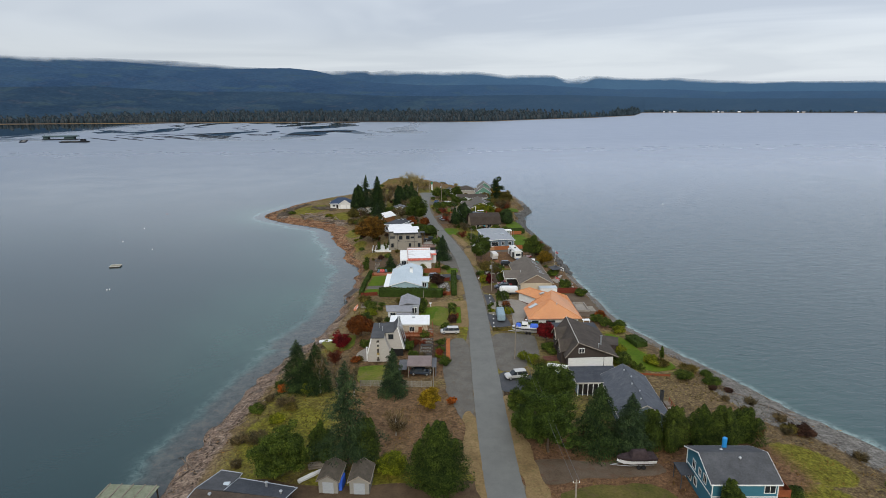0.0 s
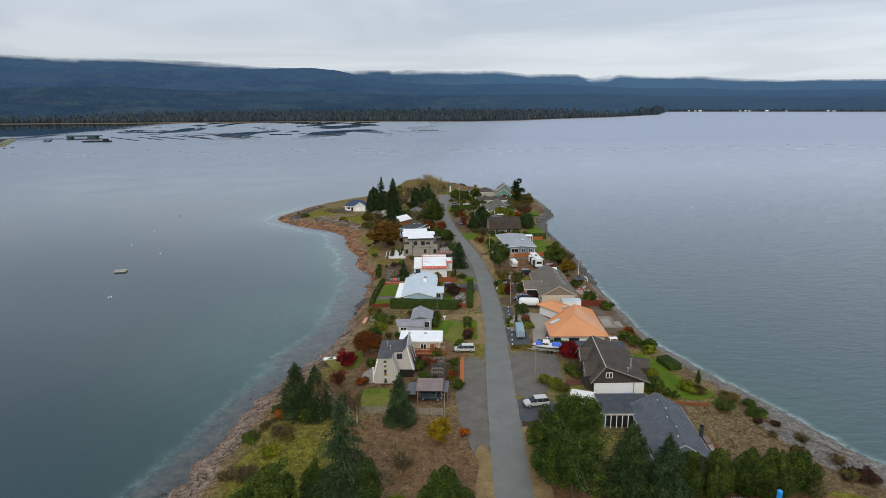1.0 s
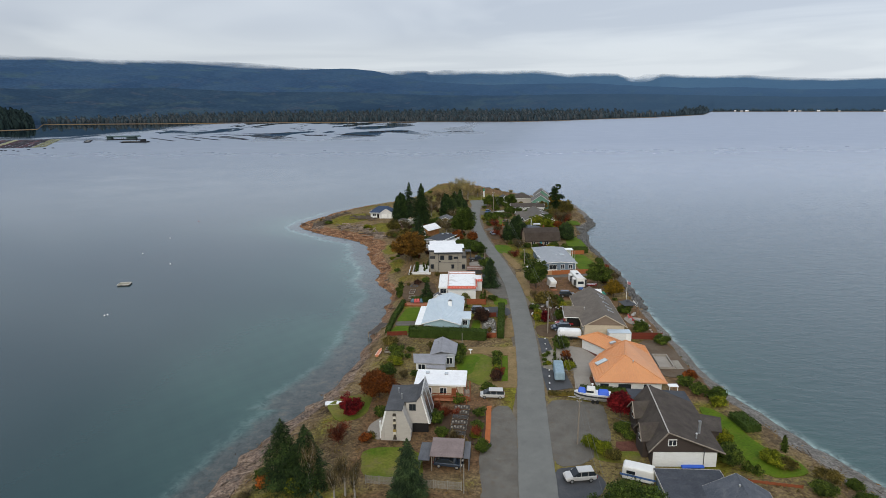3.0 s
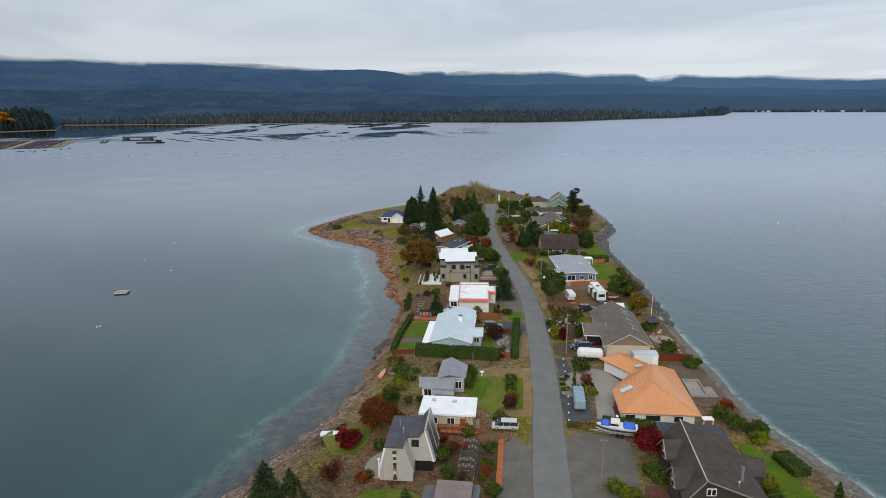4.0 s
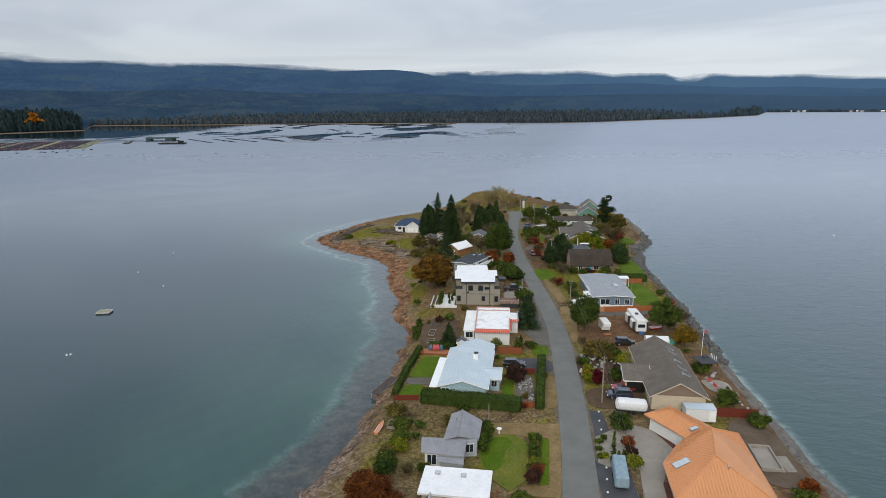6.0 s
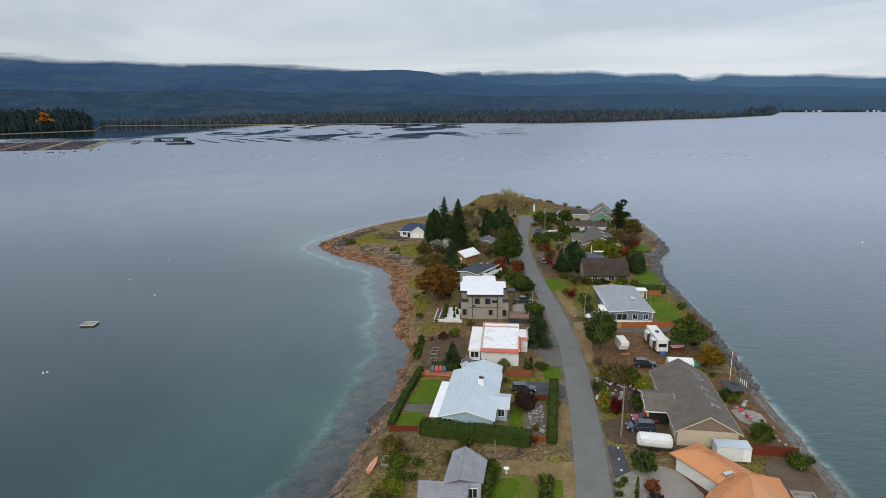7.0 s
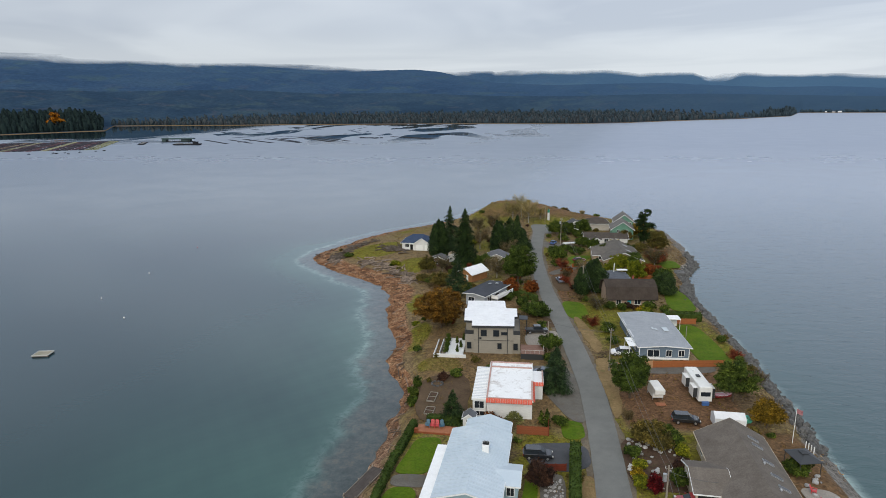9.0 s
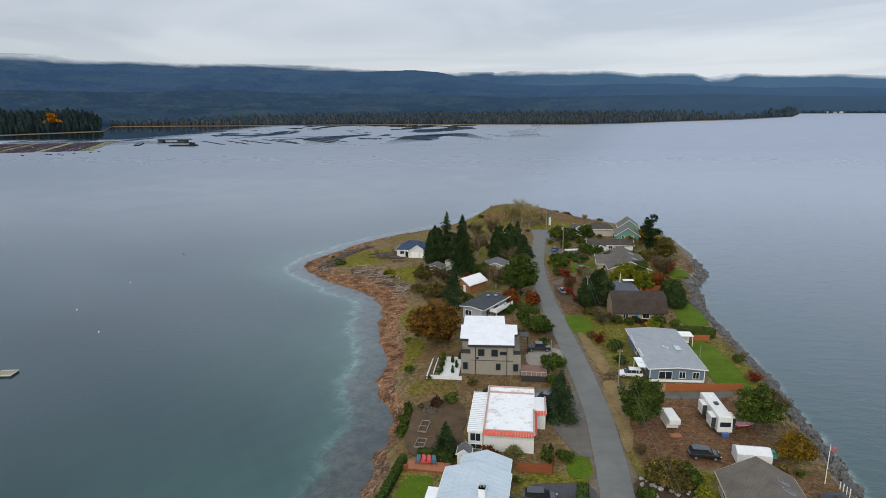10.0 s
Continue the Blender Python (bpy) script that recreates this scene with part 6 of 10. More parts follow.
volume(h, 6.5, 7.0, 2.6, "gable", 1.2, W_GREYW, R_GREY, over=0.5)
h = house_at("house", "low grey-roofed house among trees", 14.0, 345, 4)
volume(h, 8.0, 7.0, 2.6, "gable", 1.4, W_WHITE, R_LIGHT, ridge="x", over=0.5, wins=(("S", -1.5, 0.9, 1.6, 1.2), ("S", 2.0, 0.9, 1.2, 1.2)))

# ---- east side ----
h = house_at("house", "two-storey teal house with white windows and grey roof", 49.0, 72.2, -6)
volume(h, 8.8, 8.6, 4.9, "gable", 1.7, W_TEAL, R_SLATE, ridge="x", over=0.45, wins=(("W", 1.9, 3.2, 0.9, 1.2), ("W", 0.2, 3.2, 0.7, 1.0), ("W", -1.8, 3.1, 0.9, 1.2), ("W", -0.9, 0.9, 0.9, 1.1), ("W", -3.0, 0.6, 1.2, 1.0), ("S", 3.4, 3.3, 1.4, 1.1), ("S", 2.8, 0.9, 1.3, 1.1), ("S", -2.0, 3.3, 1.4, 1.1)))
part("belt_course", boxes((-4.47, -4.41, -4.35, 4.35, 2.6, 2.75), (-4.45, 4.45, -4.36, -4.31, 2.6, 2.75)), M_TRIM, h)
part("corner_board", boxes((-4.5, -4.38, -4.42, -4.3, 0, 4.7), (-4.5, -4.38, 4.3, 4.42, 0, 4.7), (4.38, 4.5, -4.42, -4.3, 0, 4.7)), M_TRIM, h)
part("flue", tubes(((0.4, 3.4, 4.8), (0.4, 3.4, 6.95), 0.34, 0.34, 14), ((0.4, 3.4, 6.95), (0.4, 3.4, 7.1), 0.34, 0.16, 14)), plain("bright_blue_plastic", (0.02, 0.25, 0.60), 0.5), h, "bright blue wrapped flue")
vent(h, -1.0, 1.4, 6.1, 0.14, 0.25)
vent(h, 0.6, -1.0, 6.3, 0.14, 0.25)
b_ = part("balcony", boxes((4.42, 6.4, -4.2, -0.6, 2.5, 2.65), (6.25, 6.37, -4.1, -3.98, -0.1, 2.5)), M_REDWOOD, h)
part("balcony_rail", boxes((4.42, 6.4, -4.2, -4.14, 2.65, 3.6), (6.34, 6.4, -4.2, -0.6, 2.65, 3.6)), M_REDWOOD, b_)
part("lean_to", boxes((-6.4, -4.5, 1.2, 4.4, 2.2, 2.32), (-6.3, -6.2, 1.3, 1.4, -0.1, 2.2), (-6.3, -6.2, 4.2, 4.3, -0.1, 2.2)), R_TAR, h, "dark lean-to roof on posts")

h = house_at("house", "slate blue house with a long blue-grey gable roof", 45.4, 97.9, -8)
volume(h, 8.0, 15.8, 2.65, "gable", 2.2, W_SLATE, R_BLUEGREY, over=0.5, trim=W_GREYW, wins=(("W", -5.0, 0.8, 2.0, 1.3), ("W", -1.5, 0.8, 1.4, 1.3), ("S", -1.6, 0.8, 1.4, 1.2), ("S", 1.8, 0.8, 1.4, 1.2)))
volume(h, 8.5, 6.6, 2.5, "flat", 0, W_SLATE, R_TAR, off=(-5.1, 8.5, 0), turn=4, over=0.4, trim=W_GREYW, wins=(("W", 1.0, 0.9, 1.6, 1.2),))
part("roof_cap", tubes(((0, -8.4, 5.0), (0, 8.4, 5.0), 0.11, 0.11, 6)), R_BLUEGREY, h)
for k in range(5):
    vent(h, -0.4 + 0.6 * (k % 2), -6 + k * 2.9, 4.9, 0.1, 0.15)
for yy in (-5.6, -2.2, 0.2):
    part("deck_bench", soft_box(5.9, 6.7, yy - 0.9, yy + 0.9, 0.62, 1.05, 0.05), M_WOOD, h)
chimney(h, 4.7, -1.5, 0, 4.4, 0.5, T_DARK)
dk = part("deck", boxes((4.9, 7.2, -7.6, 1.6, 0.5, 0.62)), surface("pinkish_deck", (0.17, 0.085, 0.065), (0.25, 0.135, 0.105), 0.8, 0.8, 0.3, stain=(0.10, 0.06, 0.05)), h, "reddish deck with rail and planters")
part("deck_rail", boxes((7.1, 7.2, -7.6, 1.6, 1.35, 1.45), *[(7.1, 7.2, -7.6 + k * 1.3, -7.5 + k * 1.3, -0.1, 1.35) for k in range(8)], (4.9, 7.2, -7.6, -7.5, 1.35, 1.45)), M_REDWOOD, dk)
# flat dark sheet behind the posts stands for the shaded porch
part("porch_recess", boxes((-8.9, -4.15, 4.9, 5.05, 0.1, 2.3)), M_DARK, h, "dark panel for the open porch's shade under the flat roof")
for k in range(6):
    part("porch_post", boxes((-9.2 + 0.96 * k, -9.08 + 0.96 * k, 4.65, 4.77, -0.1, 2.5)), M_TRIM, h)

O = (44.0, 123.0)
h = house_at("house", "dark brown chalet with white garage front and mossy roof", *O, 0)
RS, RN, ES, EN, WS, WN = (40.6, 115.0, 5.95), (42.7, 131.1, 5.95), (49.3, 114.7, 2.55), (50.7, 130.8, 2.55), (37.9, 115.2, 2.6), (40.1, 131.3, 2.6)
part("wall", block([(38.6, 115.8), (48.4, 115.5), (49.9, 130.3), (40.7, 130.6)], -0.3, 2.5, O), W_DARKB, h)
bm = block([(38.6, 115.8), (40.65, 115.7), (48.4, 115.5), (49.9, 130.3), (42.6, 130.5), (40.7, 130.6)], 2.5, 0, O, [2.9, 5.7, 2.75, 2.75, 5.7, 2.9])
part("gable_wall", bm, W_DARKB, h)
part("roof", slab([[RS, ES, EN, RN]], 0.2, O), R_DARK, h, "long mossy east slope")
part("roof", slab([[RS, RN, WN, WS]], 0.2, O), R_DARK, h, "steep west slope with two gables")
part("ridge_cap", caps([(RS, RN)], 0.1, O), W_GREYW, h)
part("bargeboard", caps([(RS, ES), (RS, WS)], 0.11, O), M_WOOD, h)
part("garage_front", block([(38.7, 115.68), (48.3, 115.38), (48.3, 115.25), (38.7, 115.55)], 0, 2.4, O), W_WHITE, h, "cream-white panelled garage front")
part("downpipe", tubes(((2.3, -7.8, 0), (2.3, -7.8, 3.4), 0.05)), T_DARK, h)
ob = part("window", boxes((-0.65, 0.65, -0.06, 0.05, 0, 1.1)), M_TRIM, h)
ob.matrix_local = pose(-2.5, -7.42, 3.45)
for sx in (-0.3, 0.3):
    part("pane", boxes((sx - 0.24, sx + 0.24, -0.08, -0.02, 0.12, 0.98)), M_GLASS, ob)
for y0_, x0_ in ((119.6, 37.6), (126.6, 38.7)):
    a_, b_ = (x0_, y0_, 5.1), (x0_ + 3.6, y0_ - 0.3, 5.4)
    roof_planes(h, [[a_, b_, (x0_ + 2.6, y0_ - 2.4, 3.7), (x0_ - 0.1, y0_ - 2.0, 3.0)], [b_, a_, (x0_ - 0.1, y0_ + 2.0, 3.0), (x0_ + 2.8, y0_ + 2.1, 3.7)]], 0.16, O, R_DARK)
    part("cross_gable_wall", block([(x0_ + 0.35, y0_ - 1.6), (x0_ + 0.35, y0_ + 1.6), (x0_ + 2.6, y0_ + 1.6), (x0_ + 2.6, y0_ - 1.6)], 0, 3.05, O), W_DARKB, h)
    part("cross_gable_wall", block([(x0_ + 0.35, y0_ - 1.6), (x0_ + 0.35, y0_), (x0_ + 0.35, y0_ + 1.6), (x0_ + 1.6, y0_ + 1.6), (x0_ + 1.6, y0_), (x0_ + 1.6, y0_ - 1.6)], 3.05, 0, O, [3.1, 4.8, 3.1, 3.1, 4.8, 3.1]), M_WOOD, h, "pale boarded gable end")
    ob = part("window", boxes((-0.06, 0.05, -0.6, 0.6, 0, 0.9)), M_TRIM, h)
    ob.matrix_local = pose(x0_ + 0.33 - O[0], y0_ - O[1], 2.2)
    part("pane", boxes((-0.08, -0.03, -0.5, 0.5, 0.1, 0.8)), M_GLASS, ob)
    part("bargeboard", caps([(a_, (x0_ - 0.1, y0_ - 2.0, 3.0)), (a_, (x0_ - 0.1, y0_ + 2.0, 3.0))], 0.09, O), M_WOOD, h)
part("annexe_roof", slab([[(49.5, 121.4, 2.6), (51.7, 121.2, 2.35), (53.6, 125.9, 2.35), (49.9, 126.6, 2.75)]], 0.14, O), R_DARK, h)
part("annexe_wall", block([(49.0, 121.8), (51.4, 121.6), (52.9, 125.4), (49.4, 126.0)], -0.3, 2.2, O), W_DARKB, h)
part("flat_roof", slab([[(40.3, 131.0, 2.62), (50.6, 130.6, 2.62), (51.0, 135.0, 2.62), (40.7, 136.2, 2.62)]], 0.14, O), R_TAR, h)
part("flat_wall", block([(40.9, 130.7), (50.2, 130.4), (50.5, 134.5), (41.2, 135.6)], -0.3, 2.4, O), W_DARKB, h)
chimney(h, 2.4, -5.2, 4.2, 6.3, 0.3, M_GALV)
vent(h, 1.4, -6.6, 4.6, 0.12, 0.4)
# the orange roof
O = (43.5, 148.0)
h = house_at("house", "white bungalow with an orange standing-seam metal roof", *O, 0)
A, B, C, D = (35.8, 139.2, 2.55), (49.1, 138.2, 2.55), (50.7, 156.2, 2.55), (45.6, 158.4, 2.55)
F, G = (40.2, 152.6, 2.55), (36.5, 147.3, 2.55)
S_, N_ = (43.0, 145.3, 5.3), (45.2, 152.8, 5.3)
P1, P2 = (37.5, 161.9, 2.45), (42.8, 164.9, 2.45)
P3, P4 = (50.0, 154.6, 2.45), (44.0, 151.4, 2.45)
Q1, Q2 = (41.4, 161.0, 3.75), (45.6, 154.2, 3.75)
MAIN = [[A, B, S_], [B, C, N_, S_], [C, D, N_], [D, F, N_], [F, G, N_], [G, S_, N_], [G, A, S_]]
WING = [[P1, P4, Q2, Q1], [P2, Q1, Q2, P3], [P1, Q1, P2]]
roof_planes(h, MAIN + WING, 0.14, O, R_ORANGE)
tagged(part("roof_seams", slope_seams(MAIN + WING, 0.45, 0.035, O), R_ORANGE, h), kind="stuff")
part("ridge_cap", caps([(S_, N_), (A, S_), (B, S_), (C, N_), (P1, Q1), (Q1, Q2)], 0.11, O), R_ORANGE, h)
M_OTRIM = surface("orange_trim", (0.5, 0.22, 0.11), (0.58, 0.27, 0.14), 1.0, 0.5, 0.0)
part("gutter", caps([(A, B), (B, C), (G, A), (F, G), (P1, (41.2, 156.0, 2.45)), (P1, P2)], 0.09, O), M_OTRIM, h, "salmon gutter round the eaves")
part("wall", block([(36.7, 140.0), (48.4, 139.1), (49.8, 155.6), (45.4, 157.4), (40.6, 152.0), (37.3, 146.9)], -0.3, 2.45, O), W_WHITE, h)
part("wall", block([(38.4, 161.4), (42.7, 163.9), (49.0, 154.4), (44.6, 151.6)], -0.3, 2.4, O), W_WHITE, h)
for u_, w_ in ((-5.0, 1.8), (-1.2, 2.6), (3.0, 1.6)):
    ob = part("window", boxes((-w_ / 2, w_ / 2, -0.06, 0.05, 0, 1.2)), M_TRIM, h)
    ob.matrix_local = pose(u_ - 0.8, -8.62 - u_ * 0.077, 0.8, 0, 0, -4.4)
    part("pane", boxes((-w_ / 2 + 0.09, w_ / 2 - 0.09, -0.08, -0.03, 0.09, 1.11)), M_GLASS, ob)
def roof_light(x, y, z, ex, ey, w_, d_, tilt):
    ob = part("skylight", boxes((-w_ / 2, w_ / 2, -d_ / 2, d_ / 2, -0.12, 0.14)), M_GALV, h)
    ob.matrix_local = pose(x - O[0], y - O[1], z, 0, tilt, math.degrees(math.atan2(ey, ex)))
    n_ = max(1, round(w_ / 0.9))
    for k in range(n_):
        part("pane", boxes((-w_ / 2 + 0.06 + k * (w_ - 0.1) / n_, -w_ / 2 + (k + 1) * (w_ - 0.1) / n_, -d_ / 2 + 0.08, d_ / 2 - 0.08, 0.13, 0.16)), plain("skylight_pane", (0.45, 0.5, 0.52), 0.15), ob)


roof_light(38.6, 145.9, 3.55, 1.0, 0.25, 2.4, 1.2, -21)
roof_light(43.3, 154.9, 3.95, 1.0, 0.2, 1.3, 0.7, -14)
vent(h, 0.6, -4.6, 4.6, 0.1, 0.3)
part("corner_arbour", boxes((5.6, 7.4, -10.8, -9.6, 2.3, 2.4), (7.2, 7.3, -10.7, -10.6, -0.1, 2.3), (5.7, 5.8, -10.7, -10.6, -0.1, 2.3)), M_TRIM, h)

# the brown-roofed house
h = house_at("house", "cream house with a long brown shingle roof and skylights", 45.9, 178.9, -4)
volume(h, 9.2, 21.7, 2.8, "gable", 2.5, W_CREAM, R_BROWN, over=0.55, trim=W_CREAM, wins=(("W", 8.2, 0.8, 2.0, 1.4), ("W", -8.0, 0.8, 1.2, 1.1)), doors=(("S", -2.2, 0.95, 2.0, W_CREAM), ("S", 2.6, 2.4, 2.1, W_CREAM)))
part("gable_panel", prism(bmesh.new(), [(-4.45, 2.82), (4.45, 2.82), (0, 5.22)], "y", -10.92, -10.853), wall_mat("brown_gable_boards", (0.20, 0.145, 0.105)), h, "brown boarded gable")
# the wing's wide dark panel stands for shade inside an open carport
volume(h, 4.4, 7.2, 2.6, "gable", 1.3, W_CREAM, R_BROWN, off=(-6.0, -1.0, 0), ridge="x", over=0.45, wins=(("W", -2.2, 0.8, 1.2, 1.2),), doors=(("S", -0.2, 3.5, 2.25, M_DARK),))
for k, (sx, sy) in enumerate(((2.3, 7.4), (2.3, 5.4), (2.5, 1.4), (2.5, -2.0), (2.6, -4.6))):
    skylight(h, sx, sy, 5.35 - sx * 0.54 + 0.2, 1.7, 0.62, 28, glass=plain("dark_skylight_pane", (0.05, 0.06, 0.07), 0.4))
vent(h, 1.6, 0.2, 4.6, 0.12, 0.3)
vent(h, 1.8, -5.6, 4.5, 0.12, 0.2)

# the slate-blue house with the flat grey roof
h = house_at("house", "slate blue bungalow with a grey low roof and white windows", 45.3, 235.2, 1)
volume(h, 10.2, 20.8, 2.75, "gable", 0.35, W_SLATE, roof_mat("pale_grey_roll_roof", (0.26, 0.28, 0.30), (0.33, 0.345, 0.36), (0.40, 0.41, 0.42), 0.8, 0.4), over=0.55, wins=(("S", -2.2, 0.6, 2.4, 1.5), ("S", 1.0, 0.8, 1.1, 1.3), ("S", 3.6, 0.8, 1.1, 1.3), ("W", 6, 0.7, 1.6, 1.4), ("W", 2, 0.7, 1.6, 1.4), ("W", -2, 0.7, 1.6, 1.4)))
part("corner_post", boxes((-5.25, -5.1, -10.5, -10.35, 0, 2.7), (5.1, 5.25, -10.5, -10.35, 0, 2.7)), M_TRIM, h)
part("porch", boxes((-7.2, -5.72, -9.6, -4.8, 2.5, 2.62), (-7.1, -6.98, -9.5, -9.38, -0.1, 2.5), (-7.1, -6.98, -5.0, -4.88, -0.1, 2.5)), M_TRIM, h, "white porch on posts")
part("roof_sheet", boxes((-5.5, -3.6, -10.6, -7.2, 2.86, 2.9), (-5.5, -3.4, -5.0, -0.6, 2.88, 2.93), (-5.5, -3.6, 2.0, 6.4, 2.88, 2.92)), surface("pale_roof_sheet", (0.42, 0.43, 0.45), (0.52, 0.53, 0.54), 0.8, 0.6, 0.1), h, "paler sheets along the roof edge")
part("base_board", boxes((-5.2, 5.2, -10.5, -10.42, 0, 0.45)), M_TRIM, h)
for k, (sx, sy, a, b) in enumerate(((2.6, -1.0, 1.2, 2.4), (-0.2, -0.6, 0.5, 1.3), (0.5, -1.2, 0.5, 1.3))):
    skylight(h, sx, sy, 3.25 - sx * 0.03, a, b)
part("sun_shelter", boxes((5.8, 8.6, 7.4, 10.2, 2.5, 2.7), (5.9, 6.0, 7.5, 7.6, 0, 2.5), (8.4, 8.5, 7.5, 7.6, 0, 2.5), (5.9, 8.5, 10.0, 10.1, 0, 2.5)), M_TRIM, h, "white flat-roofed shelter")

# the brown gambrel and the houses behind it
h = house_at("house", "cream-walled house with a steep dark brown gambrel roof", 45.2, 263.4, 3)
part("wall", prism(bmesh.new(), [(-4.4, -0.3), (4.4, -0.3), (4.4, 2.5), (3.2, 5.0), (0, 6.2), (-3.2, 5.0), (-4.4, 2.5)], "x", -6.2, 6.2), W_TAN, h)
part("roof", prism(bmesh.new(), [(-5.1, 2.1), (-3.3, 5.15), (0, 6.4), (3.3, 5.15), (5.1, 2.1), (5.25, 2.25), (3.45, 5.35), (0, 6.6), (-3.45, 5.35), (-5.25, 2.25)], "x", -6.8, 6.8), roof_mat("dark_brown_shingles", (0.038, 0.029, 0.023), (0.066, 0.051, 0.041), (0.09, 0.075, 0.06)), h)
window(h, "S", 0, 8.8, -3.4, 0.8, 1.2, 1.2)
window(h, "S", 0, 8.8, 1.6, 0.8, 1.6, 1.2)
door(h, "S", 0, 8.8, -0.6, 1.0, 2.0, material=plain("turquoise_paint", (0.03, 0.32, 0.42), 0.5))
chimney(h, 1.4, 0.8, 6.0, 7.2, 0.4, plain("brick_red", (0.3, 0.09, 0.06), 0.8))
h = house_at("house", "house with a grey-blue sheet roof behind the gambrel", 43.8, 275.0, 3)
volume(h, 7.2, 9.4, 3.6, "gable", 0.5, W_GREY, R_BLUEGREY, over=0.5)
part("white_flue", tubes(((0.4, 3.8, 4.0), (0.4, 3.8, 6.8), 0.12)), M_TRIM, h)
part("solar_panel", boxes((1.4, 4.4, 3.8, 5.2, 4.6, 4.75)), M_TRIM, h)
h = house_at("house", "wide grey-brown bungalow with a gabled roof and wing", 51.0, 309.6, -1)
R_BUNGALOW = roof_mat("grey_brown_shingles", (0.095, 0.085, 0.074), (0.14, 0.127, 0.112))
volume(h, 12.0, 20.0, 2.5, "gable", 2.4, W_TAN, R_BUNGALOW, over=0.7, wins=(("S", 2.0, 0.8, 1.8, 1.2),))
volume(h, 7.0, 9.0, 2.4, "gable", 1.7, W_TAN, R_BUNGALOW, off=(-5.4, 1.5, 0), ridge="x", over=0.6, wins=(("S", -1.0, 0.8, 1.4, 1.1),))
skylight(h, 2.4, -3.4, 4.15, 1.6, 0.8, 20)
skylight(h, 2.6, 4.0, 4.1, 1.6, 0.8, 20)
h = house_at("house", "white bungalow with a low dark brown roof", 50.6, 337.4, -1)
volume(h, 16.0, 7.6, 2.3, "gable", 1.3, W_WHITE, R_DARK, ridge="x", over=0.5, wins=(("S", -3, 0.9, 1.3, 1.2), ("S", 0, 0.9, 1.3, 1.2), ("S", 4.4, 0.9, 1.3, 1.2)), doors=(("S", 2.2, 1.0, 2.0, M_DARK),))
volume(h, 4.0, 4.6, 2.3, "gable", 0.8, W_WHITE, R_DARK, off=(-4.2, -5.6, 0), over=0.3)
R_WEATHERED = roof_mat("weathered_grey_shingles", (0.12, 0.115, 0.105), (0.18, 0.172, 0.158))
h = house_at("house", "green gabled two-storey house with grey roof", 58.8, 348.0, -6)
volume(h, 8.2, 10.5, 4.0, "gable", 2.8, W_GREEN, R_WEATHERED, over=0.6, wins=(("S", -1.6, 2.7, 1.0, 1.0), ("S", 1.6, 2.7, 1.0, 1.0), ("S", 0, 0.9, 2.0, 1.2)))
volume(h, 7.5, 8.0, 5.2, "gable", 2.8, W_GREEN, R_WEATHERED, off=(1.2, 8.6, 0), over=0.6, wins=(("S", 2.4, 3.8, 1.0, 1.1),))
h = house_at("house", "dark-roofed house near the point", 51.0, 364.0, 2)
volume(h, 9.5, 9.0, 2.8, "hip", 2.3, W_GREYW, R_DARK, over=0.6)
h = house_at("house", "small white house with grey roof near the point", 41.6, 362.4, 6)
volume(h, 5.6, 5.6, 2.4, "gable", 1.6, W_WHITE, R_SLATE, over=0.4, wins=(("S", 0.0, 0.9, 1.2, 1.2),))
volume(h, 6.0, 4.0, 2.3, "gable", 1.1, W_GREYW, R_SLATE, off=(4.6, 1.6, 0), ridge="x", over=0.4)


# ---- plants ----
RNG = np.random.RandomState(17)


def land_z(x, y):
    x, y = np.atleast_1d(np.asarray(x, float)), np.atleast_1d(np.asarray(y, float))
    return ground_height(x, y, shore_distance(x, y))


def quads_mesh(name, c, size, material, flat=0.0, aspect=0.7, along=None, facing=None):
    """Small leaf-cluster quads at the points c, turned at random; flat lays them level, along stretches them one way."""
    n = len(c)
    a = RNG.normal(size=(n, 3))
    if along is not None:
        a = along + 0.25 * a
    a[:, 2] *= 1 - flat
    a /= np.linalg.norm(a, axis=1, keepdims=True) + 1e-9
    b = np.cross(a, RNG.normal(size=(n, 3)) * (1, 1, 1 - 0.0) if flat == 0 else np.array((0, 0, 1)) + 0.5 * RNG.normal(size=(n, 3)))
    if facing is not None:
        b = np.cross(facing + 0.45 * RNG.normal(size=(n, 3)), a)
        b /= np.linalg.norm(b, axis=1, keepdims=True) + 1e-9
        a = np.cross(b, facing + 0.3 * RNG.normal(size=(n, 3)))
        a /= np.linalg.norm(a, axis=1, keepdims=True) + 1e-9
    b /= np.linalg.norm(b, axis=1, keepdims=True) + 1e-9
    s = (np.asarray(size) * RNG.uniform(0.6, 1.35, n))[:, None] * 0.5
    k = RNG.uniform(0.35, 1.0, (n, 1))
    v = np.stack([c - a * s - b * s * aspect * k, c + a * s * 0.7 - b * s * aspect, c + a * s * 1.1 + b * s * aspect * k, c - a * s * 0.8 + b * s * aspect], 1).reshape(-1, 3)
    me = bpy.data.meshes.new(name)
    me.vertices.add(4 * n)
    me.vertices.foreach_set("co", v.astype(np.float32).ravel())
    me.loops.add(4 * n)
    me.loops.foreach_set("vertex_index", np.arange(4 * n, dtype=np.int32))
    me.polygons.add(n)
    me.polygons.foreach_set("loop_start", np.arange(0, 4 * n, 4, dtype=np.int32))
    me.update(calc_edges=True)
    me.materials.append(material)
    return me


